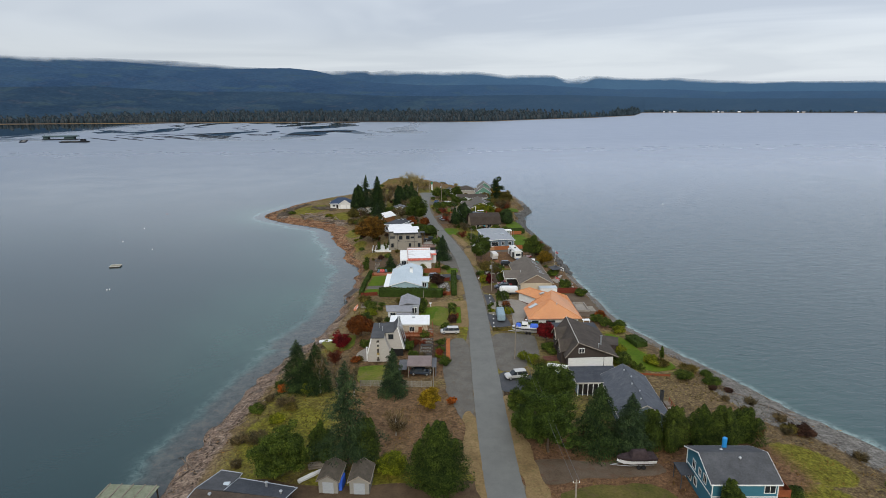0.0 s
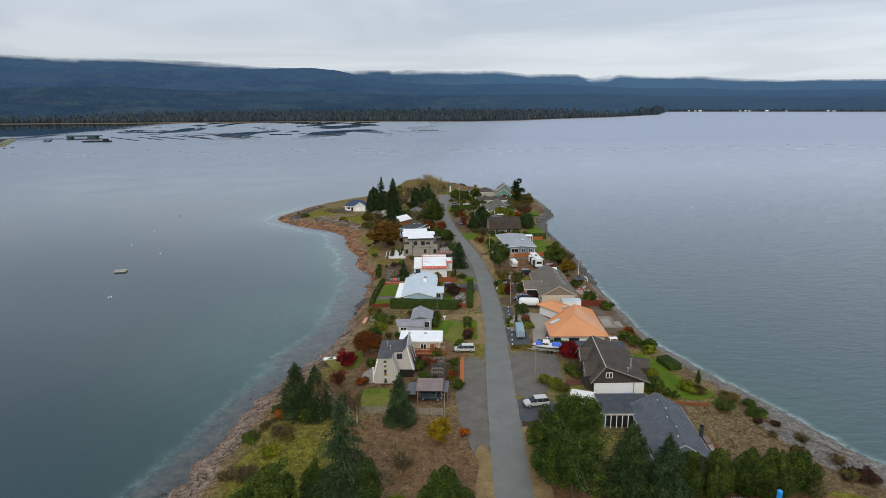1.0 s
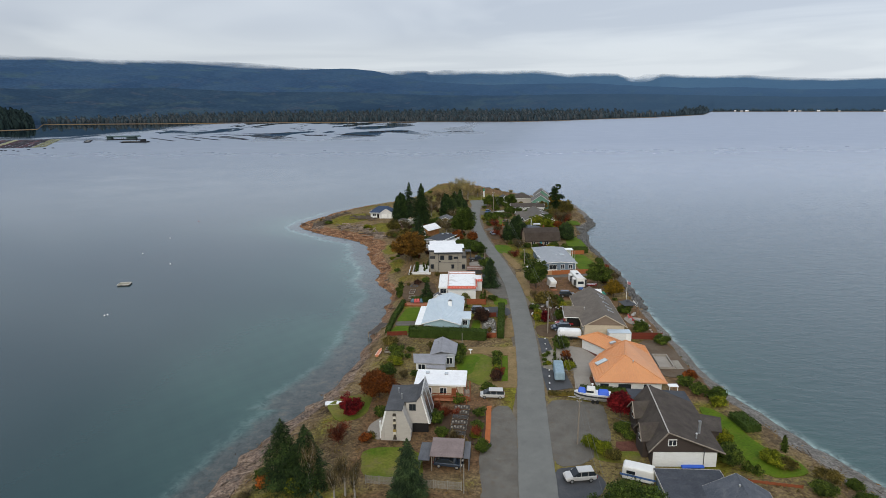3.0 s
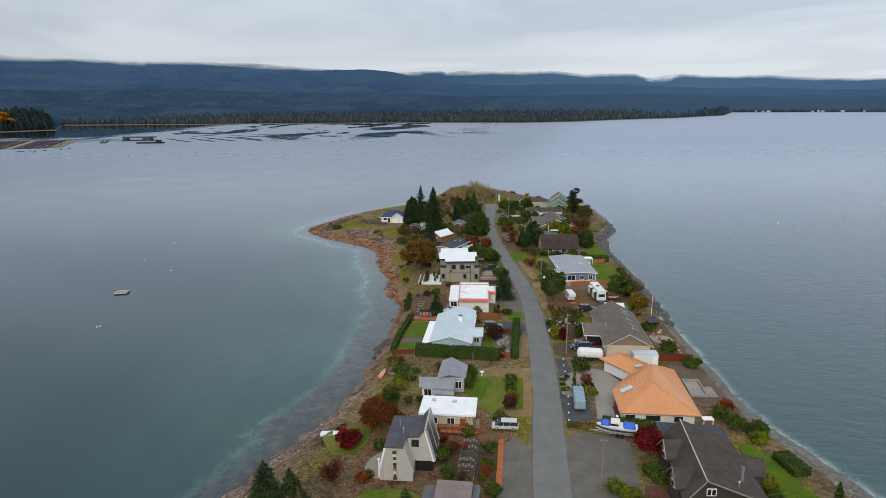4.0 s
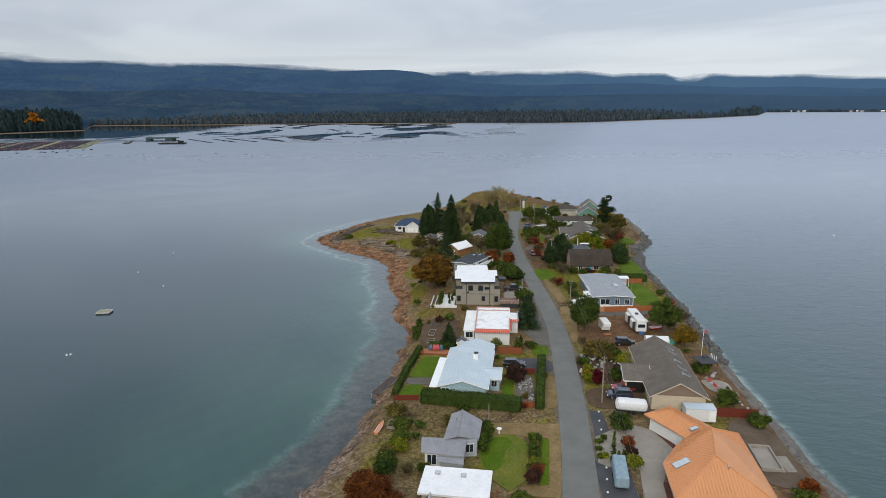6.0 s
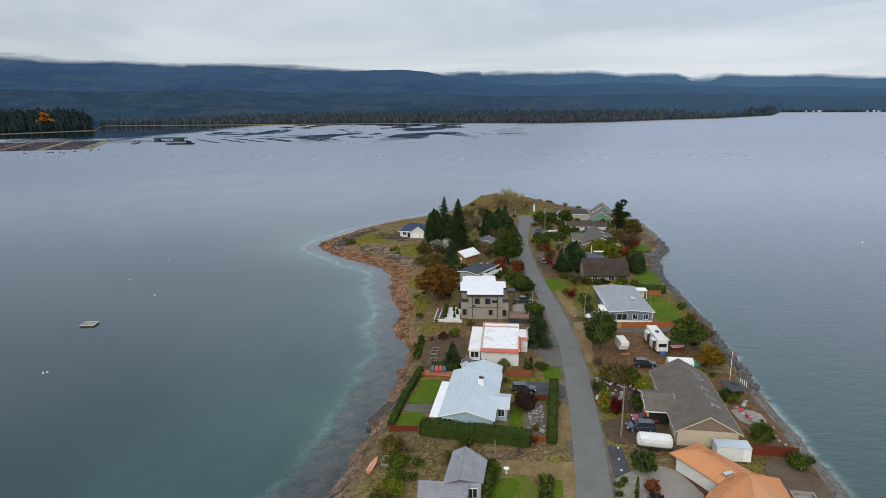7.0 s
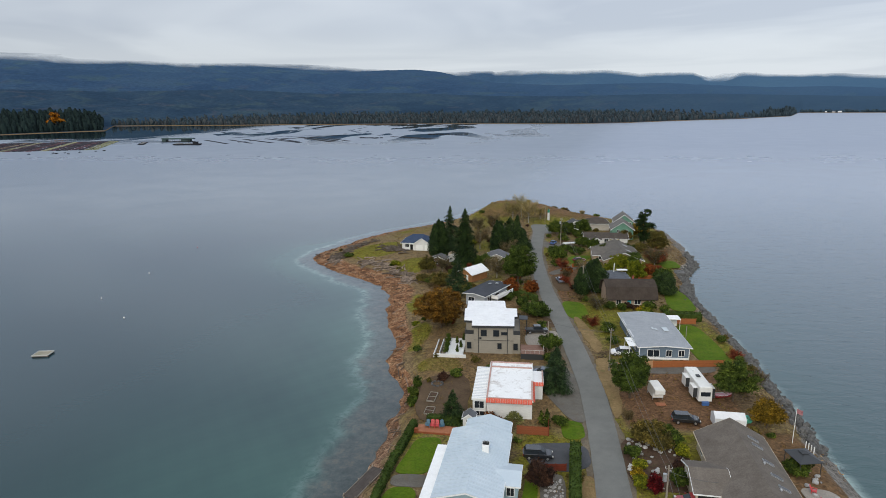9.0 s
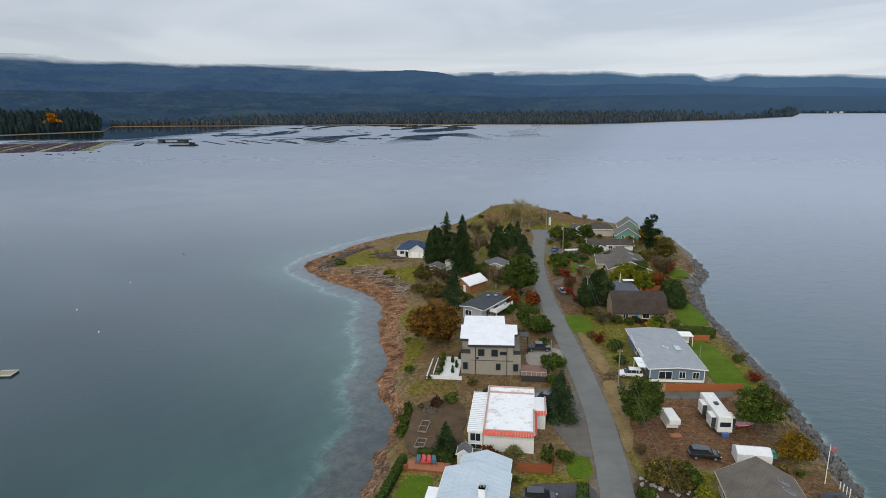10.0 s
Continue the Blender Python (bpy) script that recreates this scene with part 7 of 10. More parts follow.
def trunk_bm(h, r, lean=(0, 0), limbs=(), n=7):
    bm = bmesh.new()
    p, k = Vector((0, 0, -0.3)), 5
    for i in range(k):
        t = (i + 1) / k
        q = Vector((lean[0] * t + 0.04 * h * RNG.normal() * 0.3, lean[1] * t + 0.04 * h * RNG.normal() * 0.3, h * t))
        tube(bm, p, q, r * (1 - i / k) + 0.03, r * (1 - t) + 0.03, n)
        p = q
    for a, b, ra in limbs:
        tube(bm, a, b, ra, ra * 0.4, 5)
    return bm


def conifer(h, r, material, sparse=0.0, leaf=0.34, base=0.06):
    """Whorls of drooping boughs, each a spray of needle clusters."""
    c, along = [], []
    levels = int(max(10, h * 2.0))
    for i in range(levels):
        t = i / (levels - 1)
        z0 = h * (base + (0.99 - base) * t)
        rr = 1.08 * r * (1 - t) ** 0.78 * (RNG.uniform(0.62, 1.25) if sparse > 0.2 else RNG.uniform(0.84, 1.14)) + 0.14
        nb = int(RNG.randint(10, 15) * (1 - 0.3 * t))
        a0 = RNG.uniform(0, 6.28)
        for b in range(nb):
            if RNG.rand() < sparse:
                continue
            a = a0 + b * 6.28 / nb + RNG.normal() * 0.25
            ln_ = rr * (RNG.uniform(0.45, 1.35) if sparse > 0.2 else RNG.uniform(0.66, 1.18))
            m = max(6, int(ln_ / leaf * 6.5 * (1.2 - 0.5 * sparse)))
            s = RNG.uniform(0.02, 1.0, m) ** 0.62
            droop = 0.14 + 0.26 * (1 - t)
            x = ln_ * s
            sway = RNG.normal(size=m) * 0.16 * (0.5 + x)
            c.append(np.stack([x * math.cos(a) - sway * math.sin(a), x * math.sin(a) + sway * math.cos(a), z0 - droop * x * s + RNG.normal(size=m) * 0.14], 1))
            along.append(np.tile((math.cos(a), math.sin(a), -droop), (m, 1)))
    along = np.concatenate(along)
    return quads_mesh("crown", np.concatenate(c), leaf * 1.45, material, 0.0, 0.42, along, along * (0.5, 0.5, 0.0) + (0, 0, 1.0))


def clump_points(h, r, z0, clumps, per, spread, squash=1.0):
    """Loose puffs of leaf points over a lobed, uneven crown from z0 to h; also the way each leaf faces."""
    out, faces_ = [], []
    mid, half = (z0 + h) / 2, (h - z0) / 2
    lobes = [(RNG.uniform(0, 6.28), RNG.uniform(1.5, 4.2), RNG.uniform(0.06, 0.16)) for _ in range(4)]
    for k in range(clumps):
        d = RNG.normal(size=3)
        d /= np.linalg.norm(d)
        rad = RNG.uniform(0.3, 1.02) ** 0.5
        if d[2] < -0.3:
            d[2] *= 0.6
        a = math.atan2(d[1], d[0])
        rad *= 1 + sum(w_ * math.sin(f_ * a + p_ + 2.3 * d[2]) for p_, f_, w_ in lobes)
        c = np.array((d[0] * r * rad, d[1] * r * rad, mid + d[2] * half * rad))
        s = spread * RNG.uniform(0.45, 1.55)
        q = RNG.normal(size=(per, 3))
        q /= np.linalg.norm(q, axis=1, keepdims=True)
        q[:, 2] = np.where(q[:, 2] < -0.35, -q[:, 2], q[:, 2])
        reach = RNG.uniform(0.25, 1.0, (per, 1)) ** 0.5 * (1 + 0.28 * RNG.normal(size=(per, 1)))
        out.append(c + q * s * (1, 1, 0.8 * squash) * reach)
        faces_.append(0.55 * q + (0, 0, 0.5) + 0.55 * RNG.normal(size=(per, 3)))
    return np.concatenate(out), np.concatenate(faces_)


def bushy_pine(h, r, material, leaf):
    """Several leaders close together, each a spire of short upswept sprays."""
    c, along = [], []
    for k in range(int(5 + 2.2 * r)):
        a, f = RNG.uniform(0, 6.28), RNG.uniform(0, 1) ** 0.6 if k else 0.0
        bx_, by_ = 0.72 * r * f * math.cos(a), 0.72 * r * f * math.sin(a)
        top = h * (1.0 - 0.38 * f * f) * RNG.uniform(0.82, 1.0)
        wide = r * RNG.uniform(0.36, 0.56)
        n = int(95 * wide * top / leaf ** 1.0 * 0.36)
        t = RNG.uniform(0.03, 1.0, n) ** 0.9
        ring = wide * np.clip((1 - t) ** 0.6 * (0.55 + 0.75 * np.minimum(1, t / 0.22)), 0.05, 2) * (1 + 0.22 * np.sin(t * top * 2.1 + k))
        b = RNG.uniform(0, 6.28, n)
        s = ring * RNG.uniform(0.15, 1.12, n) ** 0.55
        c.append(np.stack([bx_ + s * np.cos(b), by_ + s * np.sin(b), t * top + 0.3 * s], 1))
        along.append(np.stack([0.75 * np.cos(b), 0.75 * np.sin(b), 0.75 * np.ones(n)], 1))
    along = np.concatenate(along)
    return quads_mesh("crown", np.concatenate(c), leaf * 1.9, material, 0.0, 0.34, along, along * (0.7, 0.7, 0.2) + (0, 0, 0.5))


def broadleaf(h, r, material, leaf=0.3, dense=1.0, z0=0.22, squash=1.0):
    area = 4 * math.pi * ((r * r) ** 1.6 / 3 + 2 * (r * h * 0.4) ** 1.6 / 3) ** (1 / 1.6)
    puff = 0.28 + 0.105 * r
    clumps = int(np.clip(area / puff ** 2 * 0.72, 7, 420))
    n = int(np.clip(clumps * 9.5 * puff ** 2 / leaf ** 2 * 1.15 * dense, 220, 60000))
    p, f = clump_points(h * 0.94, r * 0.92, h * z0, clumps, max(8, n // clumps), puff, squash)
    p[:, 2] = np.maximum(p[:, 2], 0.05)
    return quads_mesh("crown", p, leaf * (1.25 if squash == 1.0 else 1.5), material, 0.0, 0.75 if squash == 1.0 else 0.42, None, f)


def bare_crown(h, r, material, n_limbs=9):
    """Limbs and a haze of fine twigs."""
    limbs, c, along = [], [], []
    for k in range(n_limbs):
        a, t = RNG.uniform(0, 6.28), RNG.uniform(0.25, 0.75)
        p = Vector((0, 0, h * t * 0.75))
        q = Vector((r * RNG.uniform(0.5, 0.95) * math.cos(a), r * RNG.uniform(0.5, 0.95) * math.sin(a), min(h * 0.97, h * (t + RNG.uniform(0.2, 0.4)))))
        limbs.append((p, q, 0.015 * h ** 0.5 + 0.02))
        m = int(40 + 45 * r)
        s = RNG.uniform(0.25, 1.15, (m, 1))
        pts = np.array(p) + (np.array(q) - np.array(p)) * s + RNG.normal(size=(m, 3)) * (0.13 + 0.22 * s * r * 0.5)
        c.append(pts)
        along.append(np.tile(np.array((q - p).normalized()) + (0, 0, 0.4), (m, 1)) + RNG.normal(size=(m, 3)) * 0.5)
    return limbs, quads_mesh("twigs", np.concatenate(c), 0.62, material, 0.0, 0.09, np.concatenate(along))


PLANTS = {
    "tallfir": ("conifer_tree", "tall ragged fir tree with sparse dark boughs", "tree", L_SPRUCE),
    "fir": ("conifer_tree", "dark green fir tree with drooping boughs", "tree", L_FIR),
    "spruce": ("conifer_tree", "dense blue-green spruce, broad at the foot", "tree", L_SPRUCE),
    "tower": ("conifer_tree", "wind-ragged dark tree with clumped top", "tree", L_FIR),
    "pine": ("pine_tree", "bushy green shore pine with clumped needles", "tree", L_PINE),
    "darkpine": ("pine_tree", "dark spreading pine with ragged outline", "tree", L_FIR),
    "round": ("broadleaf_tree", "round evergreen tree with dense dark leaves", "tree", L_ROUND),
    "autumn": ("broadleaf_tree", "broad tree in olive-brown autumn leaf", "tree", L_AUTUMN),
    "rust": ("ornamental_tree", "small tree in rust-orange autumn leaf", "tree", L_RUST),
    "crimson": ("ornamental_tree", "rounded crimson maple in full leaf", "tree", L_CRIMSON),
    "gold": ("ornamental_tree", "thinning tree in dull golden autumn leaf", "tree", L_GOLD),
    "yellow": ("ornamental_tree", "bright yellow-leaved autumn shrub", "shrub", L_YELLOW),
    "orange": ("shrub", "low bright orange autumn shrub", "shrub", L_ORANGE),
    "lime": ("shrub", "bushy yellow-green leafy shrub", "shrub", L_LIME),
    "bush": ("shrub", "rounded green garden shrub", "shrub", L_BUSH),
    "plum": ("shrub", "rounded dark plum-leaved shrub", "shrub", L_PLUM),
    "olive": ("shrub", "thin olive and straw coloured shrub", "shrub", L_OLIVE),
    "column": ("column_cypress", "slim upright dark cypress", "shrub", L_BUSH),
    "pampas": ("ornamental_grass", "pale tufted ornamental grass", "shrub", L_PAMPAS),
    "bare": ("bare_tree", "leafless grey-brown tree with fine twigs", "tree", L_TWIG),
    "redbare": ("bare_shrub", "nearly leafless reddish twiggy shrub", "shrub", L_REDTWIG),
    "pale": ("bare_tree", "pale leafless willow with fine twigs", "tree", L_PALE),
}


def plant(kind, x, y, z, h, r):
    name, label, category, leaf = PLANTS[kind]
    ob = tagged(empty(name, pose(x, y, z, 0, 0, RNG.uniform(0, 360))), label, category)
    far = 0.24 if y > 240 else (0.17 if y > 130 else 0.135)
    if kind in ("tallfir", "fir", "spruce"):
        crown = conifer(h, r * (1.25 if kind == "fir" else 1.05), leaf, {"tallfir": 0.36, "fir": 0.08, "spruce": 0.02}[kind], max(far * 1.15, 0.17), 0.16 if kind == "tallfir" else 0.05)
        part("trunk", trunk_bm(h * 0.97, 0.018 * h + 0.05), M_BARK, ob)
    elif kind == "tower":
        puffs = [clump_points(h, r * 0.65, h * 0.70, 13, 150, 0.85), clump_points(h * 0.75, r, h * 0.36, 20, 150, 0.95), clump_points(h * 0.42, r * 0.9, 0.3, 18, 150, 0.95)]
        crown = quads_mesh("crown", np.concatenate([q_[0] for q_ in puffs]), 0.42, leaf, facing=np.concatenate([q_[1] for q_ in puffs]))
        part("trunk", trunk_bm(h * 0.95, 0.28), M_BARK, ob)
    elif kind in ("bare", "redbare", "pale"):
        limbs, crown = bare_crown(h, r, leaf, 8 + int(r * 3))
        part("trunk", trunk_bm(h * 0.8, 0.02 * h + 0.03, (0, 0), limbs), M_PALEBARK if kind != "redbare" else M_BARK, ob)
    elif kind == "column":
        p = np.stack([RNG.normal(size=420) * r * 0.42, RNG.normal(size=420) * r * 0.42, RNG.uniform(0.02, 1, 420) * h], 1)
        p[:, :2] *= (1.05 - (p[:, 2:] / h) ** 2.5)
        crown = quads_mesh("crown", p, 0.26, leaf)
    elif kind == "pampas":
        n = 700
        a = RNG.uniform(0, 6.28, n)
        s = RNG.uniform(0, 1, n)
        p = np.stack([np.cos(a) * r * s, np.sin(a) * r * s, h * (0.25 + 0.7 * (1 - s ** 2) * RNG.uniform(0.5, 1, n))], 1)
        crown = quads_mesh("crown", p, 0.6, leaf, 0.0, 0.14, np.stack([np.cos(a) * s, np.sin(a) * s, 1.2 - s], 1))
    elif kind in ("pine", "darkpine"):
        crown = bushy_pine(h, r, leaf, far)
        part("trunk", trunk_bm(h * 0.8, 0.02 * h + 0.04), M_BARK, ob)
    else:
        shrub = category == "shrub" or h < 4.0
        crown = broadleaf(h, r, leaf, far, 1.0 if kind != "olive" else 0.55, 0.0 if shrub else 0.1)
        tops = [(Vector((0, 0, h * 0.3)), Vector((r * 0.55 * math.cos(k * 1.7), r * 0.55 * math.sin(k * 1.7), h * 0.7)), 0.03 + 0.008 * h) for k in range(4)]
        part("trunk", trunk_bm(h * 0.75, 0.02 * h + 0.03, (0, 0), tops), M_BARK, ob)
    c = new("crown", crown)
    c.parent = ob
    return ob


NEAR_PLANTS = """
tallfir -5.6 85.8 17.2 4.2; pine 7.5 77 12.2 4.3; bush -15.5 83.6 7.5 4.3; pine -9.9 87.6 6.9 2.5; pine -3.0 85.6 8.5 2.8; lime 1.3 82.5 2.9 2.3
fir -16.8 113.3 9.9 3.4; fir -13.1 111.9 9.6 3.1; crimson -9.5 132.5 3.3 1.8; rust -5.2 138.8 5.0 3.4; redbare -10.3 123.1 3.1 1.9; orange -19.5 112 1.8 1.0
lime -14.8 110.5 2.1 1.1; spruce 1.8 108.7 9.2 3.0; yellow 8.2 101.7 3.9 1.8; bare 1.9 93 4.1 1.9; orange 12.7 103.1 1.4 0.8; bare -12.3 110.2 7.5 1.4; bare -5.7 108.2 5.9 0.9
bare -7.2 109.2 6.2 0.9; bare -8.6 108.4 5.4 1.0; redbare 12.4 123.9 2.0 0.8; bush 13.1 120 2.0 1.1; bush 5.8 128.7 2.6 1.2; round 26.3 85.6 10.2 4.6; round 29.4 96.8 9.9 4.9; fir 34.9 86.6 11 4.3; bush 23.6 91.4 4.0 2.2; plum 25.4 91.2 3.4 2.0; pine 43.2 85.4 7.4 2.6
spruce 39.4 84.6 10 3.7; pine 46.9 84.7 7.8 3.0; pine 51.5 84.7 7.8 2.6; pine 54.4 84.9 8.4 3.3; pine 59.4 85 7.0 3.1; pine 45.5 66.2 7.0 2.4; pine 57 69.3 3.0 2.4
bush 24.1 97.6 5.2 2.1; lime 30.6 121.4 1.6 1.2; lime 32.1 119.2 1.9 1.3; olive 33.4 117.6 1.6 1.3; bush 36.9 125.4 1.8 1.4; bush 37.6 123.6 1.2 0.9; crimson 38.1 130.5 5.0 2.2; bush 50.7 116.3 2.7 1.9; column 52.6 114.3 1.7 0.9; column 53.6 113.2 1.7 0.9; lime 57.4 116.4 1.6 1.7; olive 59.2 115.0 1.3 1.4
bush -4 132 1.6 1.2; bush 9.9 136.2 1.6 1.0; bush 12.6 127 1.5 1.0; lime 12.2 124.4 1.3 0.9; bush 13.4 131.5 1.4 0.9; redbare 7.2 131 1.8 1.1; bush 15.6 140.6 1.8 1.2; bush 6.6 124.8 1.6 1.0
"""
MID_PLANTS = """
autumn -3.7 240.3 9.8 5.9; darkpine -11.4 308.0 14.6 4.2; tallfir -7.6 309.4 18.6 3.6; fir -1.8 301.5 19.0 3.8; tallfir -1.7 265.0 12.0 3.6; darkpine 9.6 316.5 13.2 3.8; darkpine 16.2 321.0 14.2 3.8; olive -13.4 291.0 5.4 2.8; olive -7.4 275.0 4.6 3.0; round 15.9 277.0 12.4 4.4
rust 13.8 271.1 3.3 1.8; bare 9.2 284.8 5.7 3.0; spruce 21.4 208.6 9.0 2.9; round 20.0 248.5 4.3 3.0; round 21.7 227.6 4.0 2.3; fir 2.8 195.2 5.9 2.0; pampas 13.4 195.4 2.4 1.5
tower 64.3 332.5 13.6 3.2; yellow 65.4 346.1 6.8 2.2; olive 66.7 321.4 7.8 3.7; bare 61.2 301.5 5.7 4.0; darkpine 33.4 269.6 8.4 3.4; darkpine 37.4 272.0 10.6 4.4; lime 49.3 297.6 4.6 3.2
lime 52.1 285.5 5.4 2.4; darkpine 56.9 272.1 7.4 3.9; round 53.6 300.5 5.0 3.0; olive 63.2 305.5 4.0 3.0; bush 46.8 316.8 3.4 2.6; bush 41.2 329.6 3.6 2.6; bush 55.6 319.4 3.2 2.6; round 44.0 352.2 6.0 3.2; olive 58.2 338.5 4.6 2.8; bare 36.2 287.0 4.6 2.6; bush 29.6 316.5 3.0 2.2; bare 36.0 256.8 3.1 2.6; bush 30.4 308.9 4.0 3.0; redbare 30.4 295.2 3.4 2.2; bush 37.7 318 2.1 2.8; bush 32.8 351.1 5.4 3.6; bush 37.6 351 5.0 3.0
fir 13.6 328.6 11.2 5.2; pale 22.4 374.5 9.4 5.0; rust 13.2 268.4 4.4 2.2; rust 19.4 268.5 3.8 2.0; round 34.9 206.7 8.6 3.4; round 53.4 206.8 8.0 3.3; gold 55.6 197.5 5.0 2.5; olive 34.7 191.3 3.5 2.8
crimson 32.8 177.6 3.2 0.9; bush 36.7 180 2.6 1.2; lime 32.1 184.2 1.2 0.9; lime 31.4 179.4 1.4 1.1; bush 54.8 184.7 1.7 1.9; bush 54.6 170.2 2.8 1.6
column 30.3 151.4 5.3 0.5; gold 66.0 347.0 6.5 3.2; redbare 61.6 302.6 4.6 3.6; rust 56.8 291.7 3.4 2.4; lime 51.5 286.5 5.6 2.0; column 31.1 151.3 2.0 0.32; column 31.8 151.3 2.2 0.34; rust 33.6 155.9 1.6 0.9; plum 33.4 153.2 1.5 0.85; lime 33.2 150.3 1.8 1.2; round 33.6 160.8 3.2 1.7; bush 29.2 156.8 0.7 0.45; bush 28.8 154.6 0.6 0.4; lime 29.3 152.6 0.7 0.5; bush 28.6 152.4 0.5 0.35; bush 30.2 157.9 0.7 0.45; bush 57 163.3 2.0 1.6; bush 55.5 172.6 2.0 1.2; plum 16.9 178.2 3.5 1.8
round -4.4 145.6 3.5 1.3; column 18.0 196 2.4 0.5; bush 18.4 153.2 1.8 0.8; plum 17.6 145.4 2.2 1.0; column 18.9 195.1 3.2 0.6; bare -8.6 291 4.9 2.6; bare 7.3 293 4.3 2.6; bare 2.4 323.1 9.0 4.0
lime 52.4 122.2 1.9 1.5; bush 51.9 119.4 1.5 1.1; column 61.8 120.8 2.4 0.5; column 61.2 119.6 2.2 0.5; bush 18.9 156.6 1.5 1.0; bush 18.4 152.4 1.2 0.9; lime 18.2 150.2 1.0 0.8; bush 18.0 148.4 1.3 0.9; olive 18.6 154.6 1.2 0.9; bush -3.4 160.0 1.7 1.6; lime -3.2 153.6 1.5 1.6; bush -4.2 148.2 2.4 1.5; olive -5.0 164.6 1.7 1.7; bush -3.0 156.2 1.4 1.4; olive -4.6 151.4 1.4 1.3; bush 10.6 155.6 2.6 1.1; bush 10.7 158.2 2.8 1.2; bush 10.4 153.6 1.8 0.9; redbare 18.5 147.4 1.5 0.8
rust 9.5 195.3 1.8 1.2; lime 5.4 195.2 1.9 0.9; bush 21.4 195.6 1.4 1.0; bush -5.4 203 2.0 0.9; bush -5.6 206.4 2.4 0.9; bush -5.3 209.6 2.8 0.8; bush 2.2 213.2 1.6 1.2; plum -0.4 211.4 1.4 1.0
bush 38.6 190.4 2.4 1.4; lime 39.2 187.6 1.8 1.0; plum 38.0 184 1.4 1.0; yellow 31.2 181.6 1.2 0.9; bush 31.5 187.2 1.6 1.2; olive 36.8 189.6 2.6 1.8; bush 37.8 192.8 2.2 1.6
bush 55.4 139.2 2.0 1.5; bush 58.2 137.4 2.0 1.7; lime 57.2 134.6 1.6 1.4; bush 54.2 142.4 1.8 1.4; rust 56.6 145.6 1.7 1.2; bush 60.6 108.4 1.8 1.6; olive 63.6 112 1.6 1.8
bare 30.8 285 2.6 1.8; redbare 29.8 279.6 2.2 1.5; rust 31.6 291 2.4 1.6; bush 28.6 301 1.8 1.4; bush 39.6 257.6 1.9 1.5; bush 42.6 257.0 1.5 1.2; bush 49.8 257.4 2.2 1.6; plum 46.2 257.2 1.2 0.9; bush 36.4 299.2 2.6 1.8; lime 46.2 293.5 3.4 2.2; bush 34.6 338 3.0 2.0; bush 44.6 325.8 3.6 2.4
bush 33.8 322.6 2.2 2.0; yellow 52.0 325.2 3.6 2.2; bush 41.4 345.6 2.8 2.0; olive 70 336.5 5.0 3.0; olive 60.6 319.6 4.0 2.6; rust 57.4 290.5 3.2 2.2; bush 60.2 286 3.6 2.4; round 58.4 281 4.6 2.4
bush 8.9 267.8 2.8 2.0; bush 12.8 262.4 2.6 1.6; bush 16.6 257.6 2.6 1.8; bush 17.4 252.4 2.4 1.6; bush 20.6 240.8 2.0 1.2; bush -10.8 279 2.0 1.8; olive -13.6 282 2.6 2.2; bush 4.6 296.6 4.2 2.8
fir 18.6 322.2 8.0 3.0; bush 17.6 313 3.6 2.4; bare 13.2 312 6.0 3.2; round 12.4 289.6 5.4 2.8; bush 17.2 294.4 3.6 2.4; pale 15.4 383 8.0 4.6; pale 19.6 386 9.5 5.0; pale 28.2 383 5.0 3.4; bare -7.4 318.5 7.4 3.4; bare 0.6 352 6.0 3.6; bare 7.0 362 6.0 3.8
plum 44.2 258.0 1.6 0.9; lime 47.8 254.2 1.8 1.5; yellow 47.0 255.0 1.5 1.1; bush 53.2 255.6 1.8 1.2; bush 37.6 218 1.8 1.2; bush 36.2 232.4 2.0 1.2; bush 36.2 240 2.4 1.6; redbare 33.2 243.4 2.2 1.6; olive 59.6 218.4 2.4 2.2
redbare 60.6 226 1.6 1.4; bare 60.4 214.6 2.4 2.0
"""
rows = [r.split() for block in (NEAR_PLANTS, MID_PLANTS) for r in block.replace("\n", ";").split(";") if r.strip()]
spots = np.array([[float(v) for v in r[1:]] for r in rows])
levels_ = land_z(spots[:, 0], spots[:, 1])
for r, s, z in zip(rows, spots, levels_):
    plant(r[0], *[float(v) for v in (s[0], s[1], z - 0.02, s[2], s[3])])


